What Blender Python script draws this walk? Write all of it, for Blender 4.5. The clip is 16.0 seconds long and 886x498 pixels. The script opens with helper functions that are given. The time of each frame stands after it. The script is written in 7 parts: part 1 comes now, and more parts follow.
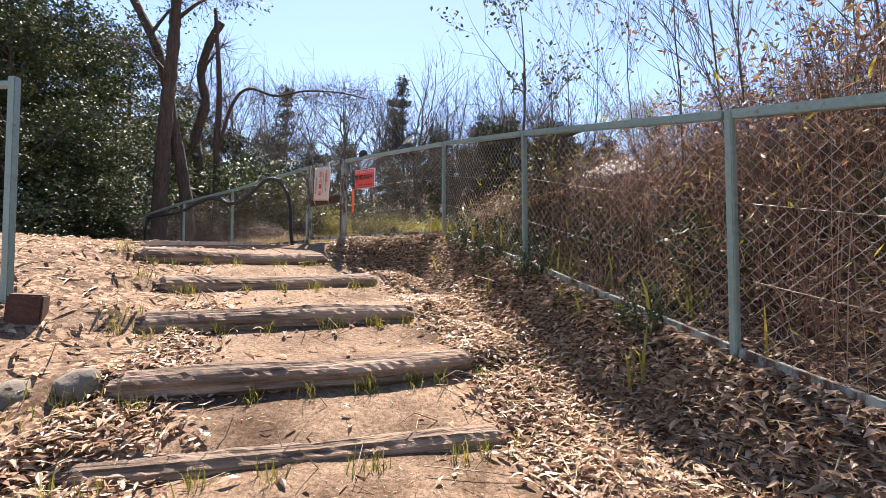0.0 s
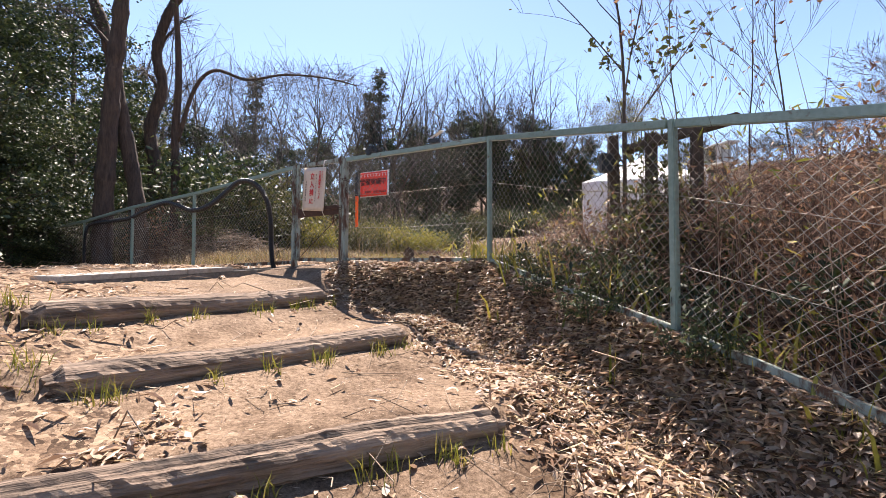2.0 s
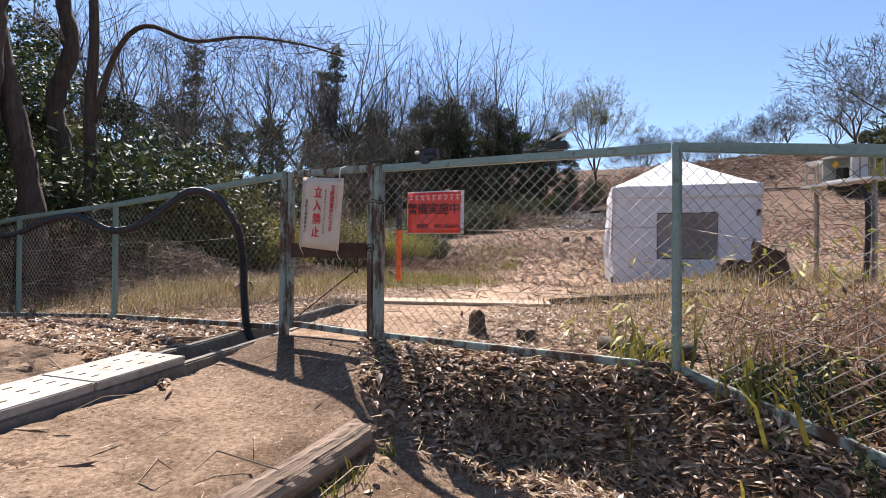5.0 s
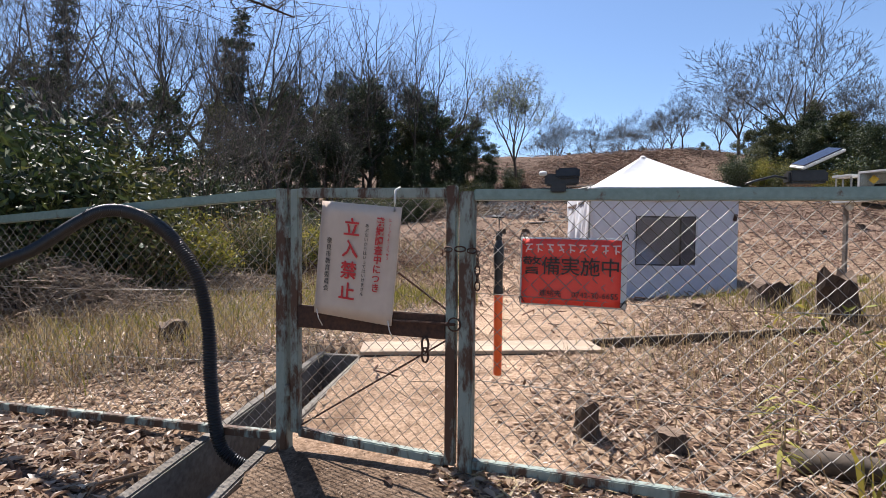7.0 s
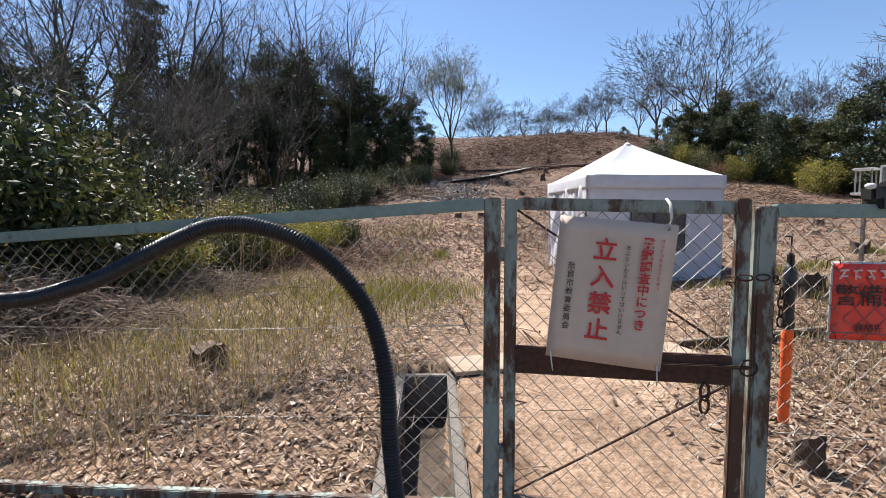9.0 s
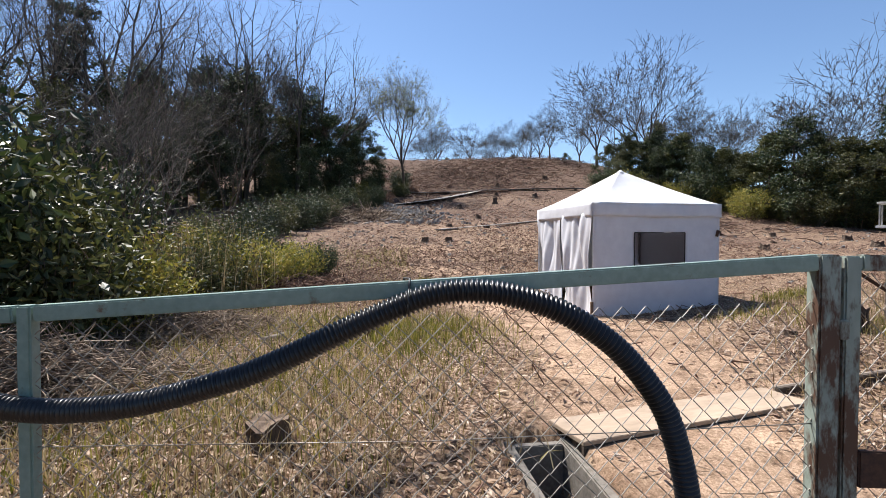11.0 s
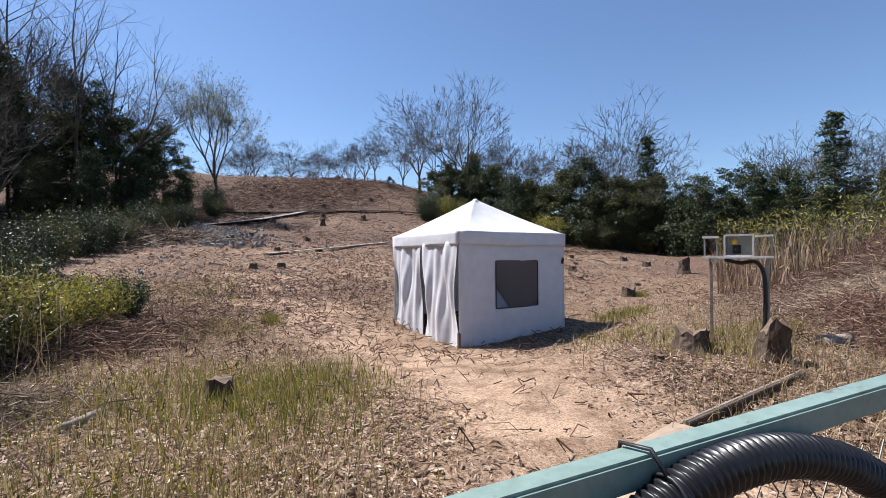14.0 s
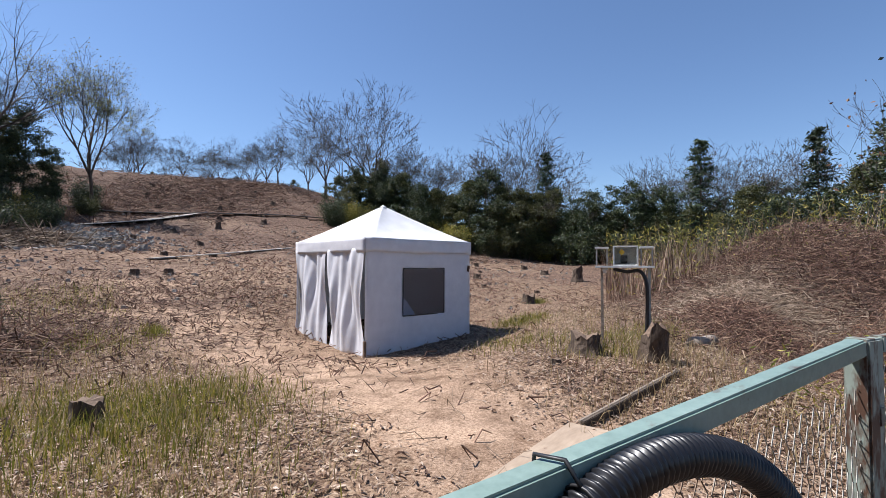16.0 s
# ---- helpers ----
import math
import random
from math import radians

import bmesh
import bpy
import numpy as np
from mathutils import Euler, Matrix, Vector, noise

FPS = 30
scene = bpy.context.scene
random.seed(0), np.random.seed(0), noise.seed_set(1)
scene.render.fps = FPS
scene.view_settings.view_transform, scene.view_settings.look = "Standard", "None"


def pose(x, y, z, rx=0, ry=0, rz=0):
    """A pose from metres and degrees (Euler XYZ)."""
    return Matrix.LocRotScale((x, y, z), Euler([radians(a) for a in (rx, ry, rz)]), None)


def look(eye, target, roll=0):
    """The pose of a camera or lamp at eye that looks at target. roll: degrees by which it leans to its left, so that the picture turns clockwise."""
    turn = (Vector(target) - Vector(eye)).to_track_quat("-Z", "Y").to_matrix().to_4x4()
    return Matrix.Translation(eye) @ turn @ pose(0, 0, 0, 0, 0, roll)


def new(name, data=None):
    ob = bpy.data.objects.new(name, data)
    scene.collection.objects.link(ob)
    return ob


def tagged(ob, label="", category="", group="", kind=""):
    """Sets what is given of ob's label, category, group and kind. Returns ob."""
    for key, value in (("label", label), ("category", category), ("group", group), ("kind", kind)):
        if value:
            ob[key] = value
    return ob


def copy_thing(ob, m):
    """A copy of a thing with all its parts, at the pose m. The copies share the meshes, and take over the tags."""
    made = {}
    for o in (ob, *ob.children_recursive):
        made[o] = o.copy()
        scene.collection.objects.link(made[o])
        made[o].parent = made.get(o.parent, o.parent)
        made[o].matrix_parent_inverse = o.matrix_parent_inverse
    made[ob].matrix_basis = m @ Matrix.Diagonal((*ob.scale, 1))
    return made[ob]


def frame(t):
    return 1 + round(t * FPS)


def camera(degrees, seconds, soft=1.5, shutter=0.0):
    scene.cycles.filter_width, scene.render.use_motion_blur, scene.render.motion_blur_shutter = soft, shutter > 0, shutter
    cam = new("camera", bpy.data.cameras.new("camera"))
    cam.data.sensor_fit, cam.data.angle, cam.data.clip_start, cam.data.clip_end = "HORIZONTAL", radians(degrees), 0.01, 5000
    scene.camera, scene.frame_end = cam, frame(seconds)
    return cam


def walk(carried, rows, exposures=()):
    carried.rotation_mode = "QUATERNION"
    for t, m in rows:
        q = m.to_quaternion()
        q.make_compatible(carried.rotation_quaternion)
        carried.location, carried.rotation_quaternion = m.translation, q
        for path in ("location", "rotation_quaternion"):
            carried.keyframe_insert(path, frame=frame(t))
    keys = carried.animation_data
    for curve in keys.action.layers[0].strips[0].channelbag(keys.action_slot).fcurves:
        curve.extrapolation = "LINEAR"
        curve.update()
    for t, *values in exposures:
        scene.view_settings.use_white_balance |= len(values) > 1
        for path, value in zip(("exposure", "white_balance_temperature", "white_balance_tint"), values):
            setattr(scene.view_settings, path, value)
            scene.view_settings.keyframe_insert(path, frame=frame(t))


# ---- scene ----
cam = camera(85.49, 16.0, soft=0.8)
PATH = [
    (0, pose(-0.000, -0.000, 0.562, 92.37, -0.01, 0.00)),
    (0.5, pose(-0.186, 0.398, 0.623, 91.54, -0.03, -0.23)),
    (1, pose(-0.339, 0.956, 0.775, 91.68, 0.00, -1.23)),
    (1.5, pose(-0.552, 1.379, 0.827, 91.88, -0.04, -2.48)),
    (2, pose(-0.757, 1.782, 1.001, 92.05, -0.07, -3.53)),
    (2.5, pose(-0.840, 2.188, 1.072, 91.60, -0.22, -4.59)),
    (3, pose(-1.027, 2.609, 1.088, 91.16, -0.08, -5.40)),
    (3.5, pose(-1.217, 3.003, 1.249, 91.09, -0.26, -5.82)),
    (4, pose(-1.349, 3.414, 1.416, 90.76, -0.38, -7.02)),
    (6.5, pose(-2.339, 5.295, 2.030, 89.38, -0.43, -16.98)),
    (7, pose(-2.479, 5.728, 2.128, 88.44, -0.52, -20.63)),
    (7.5, pose(-2.733, 5.997, 2.233, 87.83, -0.59, -23.08)),
    (8, pose(-2.996, 6.240, 2.287, 87.03, -0.41, -25.64)),
    (8.5, pose(-3.280, 6.511, 2.286, 86.09, -0.19, -27.91)),
    (11, pose(-4.217, 7.924, 2.418, 88.68, -0.13, -37.03)),
    (11.5, pose(-4.346, 8.260, 2.462, 89.82, -0.02, -39.25)),
    (12, pose(-4.415, 8.545, 2.482, 90.35, 0.01, -41.73)),
    (12.5, pose(-4.309, 8.768, 2.469, 90.43, 0.23, -45.08)),
    (13, pose(-4.247, 8.960, 2.493, 90.58, 0.27, -48.90)),
    (13.5, pose(-4.239, 9.012, 2.546, 90.77, 0.35, -53.38)),
    (14, pose(-4.216, 9.029, 2.588, 91.12, 0.37, -58.33)),
    (14.5, pose(-4.203, 9.040, 2.621, 91.49, 0.30, -63.63)),
    (15, pose(-4.185, 9.063, 2.631, 91.94, 0.11, -68.30)),
    (15.5, pose(-4.158, 9.063, 2.616, 92.21, -0.07, -70.63)),
    (16, pose(-4.165, 9.064, 2.583, 92.00, -0.16, -69.42)),
]
walk(cam, PATH, exposures=[(0, 1.84, 7120, 18), (3.5, 1.52, 6880, 16), (7, 1.10, 6420, 13), (11, 1.04, 6400, 11), (16, 0.80, 6100, 13)])

# ---- world and sun ----
SUN_TURN, SUN_HIGH = radians(8), radians(57)   # turned left of +y, above the horizon
world = bpy.data.worlds.new("sky")
scene.world = world
world.use_nodes = True
wn = world.node_tree
sky = wn.nodes.new("ShaderNodeTexSky")
sky.sky_type = "NISHITA"
sky.sun_disc = False
sky.sun_elevation = SUN_HIGH
sky.sun_rotation = -SUN_TURN
sky.altitude, sky.air_density, sky.dust_density, sky.ozone_density = 100, 1.0, 0.22, 4.3
wn.links.new(sky.outputs[0], wn.nodes["Background"].inputs[0])
wn.nodes["Background"].inputs[1].default_value = 0.080
sun_data = bpy.data.lights.new("sun", "SUN")
sun_data.energy, sun_data.angle, sun_data.color = 5.0, radians(0.53), (1.0, 0.95, 0.88)
sun = new("sun", sun_data)
sun.matrix_world = look((0, 0, 0), (math.sin(SUN_TURN) * math.cos(SUN_HIGH), -math.cos(SUN_TURN) * math.cos(SUN_HIGH), -math.sin(SUN_HIGH)))

# ---- materials ----


def material(name):
    m = bpy.data.materials.new(name)
    m.use_nodes = True
    return m, m.node_tree.nodes, m.node_tree.links, m.node_tree.nodes["Principled BSDF"]


def ramp_node(nodes, stops):
    r = nodes.new("ShaderNodeValToRGB")
    while len(r.color_ramp.elements) < len(stops):
        r.color_ramp.elements.new(0.5)
    for e, (p, c) in zip(r.color_ramp.elements, stops):
        e.position, e.color = p, (*c, 1)
    return r


def noise_node(nodes, links, coord, scale, detail=4, rough=0.6):
    n = nodes.new("ShaderNodeTexNoise")
    n.inputs["Scale"].default_value, n.inputs["Detail"].default_value, n.inputs["Roughness"].default_value = scale, detail, rough
    links.new(coord, n.inputs["Vector"])
    return n.outputs[0]


def mix_colour(nodes, links, fac, a, b, mode="MIX"):
    m = nodes.new("ShaderNodeMix")
    m.data_type, m.blend_type = "RGBA", mode
    for sock, v in ((m.inputs[0], fac), (m.inputs[6], a), (m.inputs[7], b)):
        if isinstance(v, (int, float)):
            sock.default_value = v
        elif isinstance(v, tuple):
            sock.default_value = (*v, 1)
        else:
            links.new(v, sock)
    return m.outputs[2]


def bump_on(nodes, links, bsdf, height_out, strength, distance):
    b = nodes.new("ShaderNodeBump")
    b.inputs["Strength"].default_value, b.inputs["Distance"].default_value = strength, distance
    links.new(height_out, b.inputs["Height"])
    links.new(b.outputs[0], bsdf.inputs["Normal"])


def surface(name, dark, light, fine=30, coarse=2.5, rough=0.8, metal=0.0, bump=0.3, depth=0.01, worn=None, worn_at=(0.55, 0.68), worn_scale=6, stretch=(1, 1, 1)):
    """A surface with fine grain, broad stains and, where worn is given, patches of another colour."""
    m, nodes, links, bsdf = material(name)
    tc = nodes.new("ShaderNodeTexCoord")
    mp = nodes.new("ShaderNodeMapping")
    mp.inputs["Scale"].default_value = stretch
    links.new(tc.outputs["Object"], mp.inputs["Vector"])
    v = mp.outputs[0]
    f = noise_node(nodes, links, v, fine, 5)
    c = noise_node(nodes, links, v, coarse, 3)
    add = nodes.new("ShaderNodeMath")
    add.operation = "MULTIPLY_ADD"
    links.new(f, add.inputs[0])
    add.inputs[1].default_value = 0.6
    half = nodes.new("ShaderNodeMath")
    half.operation = "MULTIPLY"
    links.new(c, half.inputs[0])
    half.inputs[1].default_value = 0.4
    links.new(half.outputs[0], add.inputs[2])
    r = ramp_node(nodes, [(0.34, dark), (0.66, light)])
    links.new(add.outputs[0], r.inputs[0])
    col = r.outputs[0]
    if worn:
        w = noise_node(nodes, links, v, worn_scale, 6, 0.7)
        wr = ramp_node(nodes, [(worn_at[0], (0, 0, 0)), (worn_at[1], (1, 1, 1))])
        links.new(w, wr.inputs[0])
        col = mix_colour(nodes, links, wr.outputs[0], col, worn)
    links.new(col, bsdf.inputs["Base Color"])
    bsdf.inputs["Roughness"].default_value, bsdf.inputs["Metallic"].default_value = rough, metal
    if bump:
        bump_on(nodes, links, bsdf, f, bump, depth)
    return m


def foliage(name, stops, rough=0.55, through_light=0.25):
    """Leaves or stems, each island of its own tint; some light passes through."""
    m, nodes, links, bsdf = material(name)
    g = nodes.new("ShaderNodeNewGeometry")
    r = ramp_node(nodes, stops)
    links.new(g.outputs["Random Per Island"], r.inputs[0])
    info = nodes.new("ShaderNodeObjectInfo")
    shade = nodes.new("ShaderNodeMapRange")
    shade.inputs[3].default_value, shade.inputs[4].default_value = 0.75, 1.2
    links.new(info.outputs["Random"], shade.inputs[0])
    col = mix_colour(nodes, links, 1.0, r.outputs[0], shade.outputs[0], "MULTIPLY")
    links.new(col, bsdf.inputs["Base Color"])
    bsdf.inputs["Roughness"].default_value = rough
    if through_light:
        tr = nodes.new("ShaderNodeBsdfTranslucent")
        links.new(col, tr.inputs[0])
        mixer = nodes.new("ShaderNodeMixShader")
        mixer.inputs[0].default_value = through_light
        links.new(bsdf.outputs[0], mixer.inputs[1])
        links.new(tr.outputs[0], mixer.inputs[2])
        links.new(mixer.outputs[0], nodes["Material Output"].inputs[0])
    return m


def ground_material():
    m, nodes, links, bsdf = material("ground_earth")
    tc = nodes.new("ShaderNodeTexCoord")
    v = tc.outputs["Object"]
    fine = noise_node(nodes, links, v, 38, 6, 0.7)
    mid = noise_node(nodes, links, v, 6, 5, 0.65)
    broad = noise_node(nodes, links, v, 0.55, 4, 0.6)
    earth = ramp_node(nodes, [(0.32, (0.125, 0.088, 0.059)), (0.5, (0.275, 0.207, 0.153)), (0.68, (0.40, 0.314, 0.242))])
    links.new(fine, earth.inputs[0])
    tint = ramp_node(nodes, [(0.35, (0.66, 0.60, 0.56)), (0.5, (0.95, 0.90, 0.86)), (0.65, (1.12, 1.06, 1.0))])
    links.new(broad, tint.inputs[0])
    earth_col = mix_colour(nodes, links, 1.0, earth.outputs[0], tint.outputs[0], "MULTIPLY")
    patch = noise_node(nodes, links, v, 2.1, 6, 0.72)
    patch_ramp = ramp_node(nodes, [(0.36, (0.52, 0.47, 0.43)), (0.50, (0.92, 0.90, 0.88)), (0.62, (1.12, 1.1, 1.08))])
    links.new(patch, patch_ramp.inputs[0])
    earth_col = mix_colour(nodes, links, 1.0, earth_col, patch_ramp.outputs[0], "MULTIPLY")
    chips = nodes.new("ShaderNodeTexVoronoi")
    chips.inputs["Scale"].default_value = 17
    links.new(v, chips.inputs["Vector"])
    chip_ramp = ramp_node(nodes, [(0.10, (0.42, 0.36, 0.31)), (0.22, (1, 1, 1))])
    links.new(chips.outputs["Distance"], chip_ramp.inputs[0])
    earth_col = mix_colour(nodes, links, 0.7, earth_col, chip_ramp.outputs[0], "MULTIPLY")
    grit = noise_node(nodes, links, v, 130, 3, 0.8)
    grit_ramp = ramp_node(nodes, [(0.36, (0.55, 0.5, 0.46)), (0.5, (1, 1, 1)), (0.66, (1.3, 1.28, 1.25))])
    links.new(grit, grit_ramp.inputs[0])
    earth_col = mix_colour(nodes, links, 0.8, earth_col, grit_ramp.outputs[0], "MULTIPLY")
    tone = nodes.new("ShaderNodeAttribute")
    tone.attribute_name = "sand"
    earth_col = mix_colour(nodes, links, 1.0, earth_col, tone.outputs["Color"], "MULTIPLY")
    litter = ramp_node(nodes, [(0.30, (0.050, 0.031, 0.020)), (0.46, (0.11, 0.069, 0.045)), (0.58, (0.22, 0.147, 0.096)), (0.75, (0.34, 0.248, 0.168))])
    vor = nodes.new("ShaderNodeTexVoronoi")
    vor.inputs["Scale"].default_value = 26
    vor.inputs["Randomness"].default_value = 1
    warp = nodes.new("ShaderNodeVectorMath")
    warp.operation = "MULTIPLY_ADD"
    wob = nodes.new("ShaderNodeTexNoise")
    wob.inputs["Scale"].default_value = 9
    links.new(v, wob.inputs["Vector"])
    links.new(wob.outputs[1], warp.inputs[0])
    warp.inputs[1].default_value = (0.22, 0.22, 0.22)
    links.new(v, warp.inputs[2])
    links.new(warp.outputs[0], vor.inputs["Vector"])
    sep = nodes.new("ShaderNodeSeparateColor")
    links.new(vor.outputs["Color"], sep.inputs[0])
    blend = nodes.new("ShaderNodeMath")
    blend.operation = "MULTIPLY_ADD"
    links.new(sep.outputs[0], blend.inputs[0])
    blend.inputs[1].default_value = 0.42
    hm = nodes.new("ShaderNodeMath")
    hm.operation = "MULTIPLY"
    links.new(fine, hm.inputs[0])
    hm.inputs[1].default_value = 0.6
    links.new(hm.outputs[0], blend.inputs[2])
    links.new(blend.outputs[0], litter.inputs[0])
    zone = nodes.new("ShaderNodeAttribute")
    zone.attribute_name = "litter"
    edge = nodes.new("ShaderNodeMath")
    edge.operation = "ADD"
    links.new(zone.outputs["Fac"], edge.inputs[0])
    off = nodes.new("ShaderNodeMapRange")
    off.inputs[1].default_value, off.inputs[2].default_value, off.inputs[3].default_value, off.inputs[4].default_value = 0.3, 0.7, -0.45, 0.45
    links.new(mid, off.inputs[0])
    links.new(off.outputs[0], edge.inputs[1])
    cut = nodes.new("ShaderNodeMapRange")
    cut.inputs[1].default_value, cut.inputs[2].default_value = 0.35, 0.65
    links.new(edge.outputs[0], cut.inputs[0])
    # Dark ground: real debris on the crest, plus shade put into the colour
    humus_shade = ramp_node(nodes, [(0.30, (0.035, 0.023, 0.016)), (0.50, (0.095, 0.058, 0.042)), (0.66, (0.19, 0.125, 0.09)), (0.80, (0.32, 0.225, 0.165))])
    links.new(blend.outputs[0], humus_shade.inputs[0])
    dark_zone = nodes.new("ShaderNodeAttribute")
    dark_zone.attribute_name = "humus_shade"
    dark_edge = nodes.new("ShaderNodeMath")
    dark_edge.operation = "ADD"
    links.new(dark_zone.outputs["Fac"], dark_edge.inputs[0])
    links.new(off.outputs[0], dark_edge.inputs[1])
    dark_cut = nodes.new("ShaderNodeMapRange")
    dark_cut.inputs[1].default_value, dark_cut.inputs[2].default_value = 0.3, 0.7
    links.new(dark_edge.outputs[0], dark_cut.inputs[0])
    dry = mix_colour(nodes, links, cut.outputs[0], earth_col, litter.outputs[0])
    links.new(mix_colour(nodes, links, dark_cut.outputs[0], dry, humus_shade.outputs[0]), bsdf.inputs["Base Color"])
    bsdf.inputs["Roughness"].default_value = 0.95
    bsdf.inputs["Specular IOR Level"].default_value = 0.15
    bump_on(nodes, links, bsdf, blend.outputs[0], 0.6, 0.03)
    return m


GROUND = ground_material()
BARK = surface("bark", (0.035, 0.025, 0.018), (0.13, 0.095, 0.07), fine=22, coarse=3, rough=0.95, bump=0.9, depth=0.03, stretch=(1, 1, 0.18))
BARK_RED = surface("red_bark", (0.024, 0.016, 0.012), (0.105, 0.070, 0.052), fine=18, coarse=3, rough=0.95, bump=0.9, depth=0.03, stretch=(1, 1, 0.2))
TWIG = surface("twig_bark", (0.05, 0.036, 0.027), (0.12, 0.092, 0.072), fine=9, coarse=1, rough=0.95, bump=0)
LOG = surface("old_log", (0.022, 0.015, 0.011), (0.29, 0.205, 0.148), fine=44, coarse=6, rough=0.95, bump=1.0, depth=0.03, worn=(0.40, 0.295, 0.215), worn_at=(0.50, 0.68), stretch=(0.06, 1, 1))
STUMP = surface("stump_bark", (0.03, 0.02, 0.014), (0.12, 0.085, 0.06), fine=25, coarse=5, rough=0.95, bump=0.9, depth=0.02, stretch=(1, 1, 0.3))
CUTWOOD = surface("cut_wood", (0.08, 0.052, 0.034), (0.22, 0.152, 0.105), fine=40, coarse=6, rough=0.9, bump=0.4, depth=0.005)
PAINT = surface("green_grey_paint", (0.150, 0.215, 0.185), (0.225, 0.305, 0.268), fine=40, coarse=3, rough=0.36, bump=0.12, depth=0.002, worn=(0.11, 0.06, 0.035), worn_at=(0.60, 0.70), worn_scale=9)
RUSTY = surface("rusty_paint", (0.20, 0.24, 0.205), (0.27, 0.31, 0.27), fine=35, coarse=4, rough=0.7, bump=0.3, depth=0.003, worn=(0.075, 0.036, 0.02), worn_at=(0.46, 0.56), worn_scale=9, stretch=(1, 1, 0.35))
RUST = surface("rust", (0.028, 0.014, 0.009), (0.095, 0.042, 0.024), fine=45, coarse=6, rough=0.85, bump=0.5, depth=0.003)
WIRE = surface("galvanised_wire", (0.17, 0.155, 0.135), (0.31, 0.295, 0.265), fine=60, coarse=8, rough=0.5, metal=0.3, bump=0, worn=(0.13, 0.08, 0.05), worn_at=(0.5, 0.64), worn_scale=3)
HOSE = surface("black_plastic_hose", (0.006, 0.006, 0.008), (0.013, 0.013, 0.015), fine=60, coarse=6, rough=0.36, bump=0.1, depth=0.002)
BLACK = surface("black_plastic", (0.010, 0.010, 0.011), (0.024, 0.024, 0.025), fine=60, coarse=6, rough=0.45, bump=0.1, depth=0.002)
# Tent walls carry their shade in the colour: greyer and bluer than the roof
CANVAS_OPAQUE = surface("shaded_white_canvas", (0.60, 0.60, 0.64), (0.72, 0.72, 0.755), fine=5, coarse=1.2, rough=0.7, bump=0.35, depth=0.02)
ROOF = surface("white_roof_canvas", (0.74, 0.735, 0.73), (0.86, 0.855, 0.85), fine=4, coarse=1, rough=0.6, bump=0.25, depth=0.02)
PALECONCRETE = surface("pale_concrete", (0.26, 0.235, 0.20), (0.40, 0.365, 0.32), fine=30, coarse=3, rough=0.92, bump=0.3, depth=0.004, worn=(0.19, 0.16, 0.13), worn_at=(0.54, 0.7))
# Drain concrete is darkened: the shade inside the channel is in its colour
SHADECONCRETE = surface("concrete", (0.085, 0.074, 0.062), (0.22, 0.195, 0.165), fine=28, coarse=3, rough=0.92, bump=0.4, depth=0.006, worn=(0.13, 0.11, 0.085), worn_at=(0.52, 0.66))
BOARD = surface("weathered_plywood", (0.27, 0.20, 0.14), (0.40, 0.31, 0.225), fine=22, coarse=2.5, rough=0.85, bump=0.25, depth=0.004, stretch=(0.25, 1, 1))
OLDWOOD = surface("grey_old_wood", (0.14, 0.11, 0.085), (0.33, 0.275, 0.22), fine=26, coarse=3, rough=0.9, bump=0.5, depth=0.006, stretch=(0.2, 1, 1))
GREYBOARD = surface("silvered_boards", (0.24, 0.215, 0.185), (0.42, 0.385, 0.34), fine=20, coarse=2, rough=0.9, bump=0.4, depth=0.006, stretch=(0.2, 1, 1))
DARKWOOD = surface("dark_wet_wood", (0.035, 0.026, 0.019), (0.10, 0.075, 0.055), fine=26, coarse=3, rough=0.9, bump=0.5, depth=0.006, stretch=(0.2, 1, 1))
STEEL = surface("grey_steel", (0.30, 0.295, 0.28), (0.44, 0.43, 0.41), fine=30, coarse=5, rough=0.5, metal=0.6, bump=0.1, depth=0.002, worn=(0.2, 0.17, 0.14), worn_at=(0.55, 0.7))
STONE = surface("mossy_stone", (0.085, 0.074, 0.06), (0.20, 0.175, 0.145), fine=16, coarse=3, rough=0.95, bump=0.8, depth=0.02, worn=(0.10, 0.11, 0.055), worn_at=(0.52, 0.66))
RUBBLE = surface("grey_rubble", (0.12, 0.11, 0.10), (0.30, 0.28, 0.255), fine=14, coarse=2, rough=0.95, bump=0.5, depth=0.02)
SIGNWHITE = surface("faded_sign_board", (0.53, 0.42, 0.33), (0.61, 0.495, 0.395), fine=12, coarse=3, rough=0.6, bump=0.1, depth=0.002)
SIGNRED = surface("red_sign_sheet", (0.78, 0.045, 0.025), (0.86, 0.075, 0.045), fine=12, coarse=3, rough=0.45, bump=0.25, depth=0.004)
REDPAINT = surface("red_lettering", (0.50, 0.022, 0.024), (0.58, 0.035, 0.034), fine=40, coarse=5, rough=0.6, bump=0)
INK = surface("dark_lettering", (0.018, 0.014, 0.013), (0.035, 0.028, 0.024), fine=40, coarse=5, rough=0.6, bump=0)
PALEINK = surface("pale_lettering", (0.70, 0.45, 0.40), (0.80, 0.56, 0.50), fine=40, coarse=5, rough=0.6, bump=0)
ORANGE = surface("orange_plastic", (0.90, 0.11, 0.02), (0.98, 0.16, 0.03), fine=20, coarse=4, rough=0.35, bump=0)
YELLOW = surface("yellow_label", (0.70, 0.42, 0.03), (0.80, 0.50, 0.05), fine=20, coarse=4, rough=0.5, bump=0)
WHITEPLASTIC = surface("white_plastic", (0.55, 0.55, 0.53), (0.70, 0.70, 0.68), fine=20, coarse=4, rough=0.45, bump=0.05, depth=0.001)
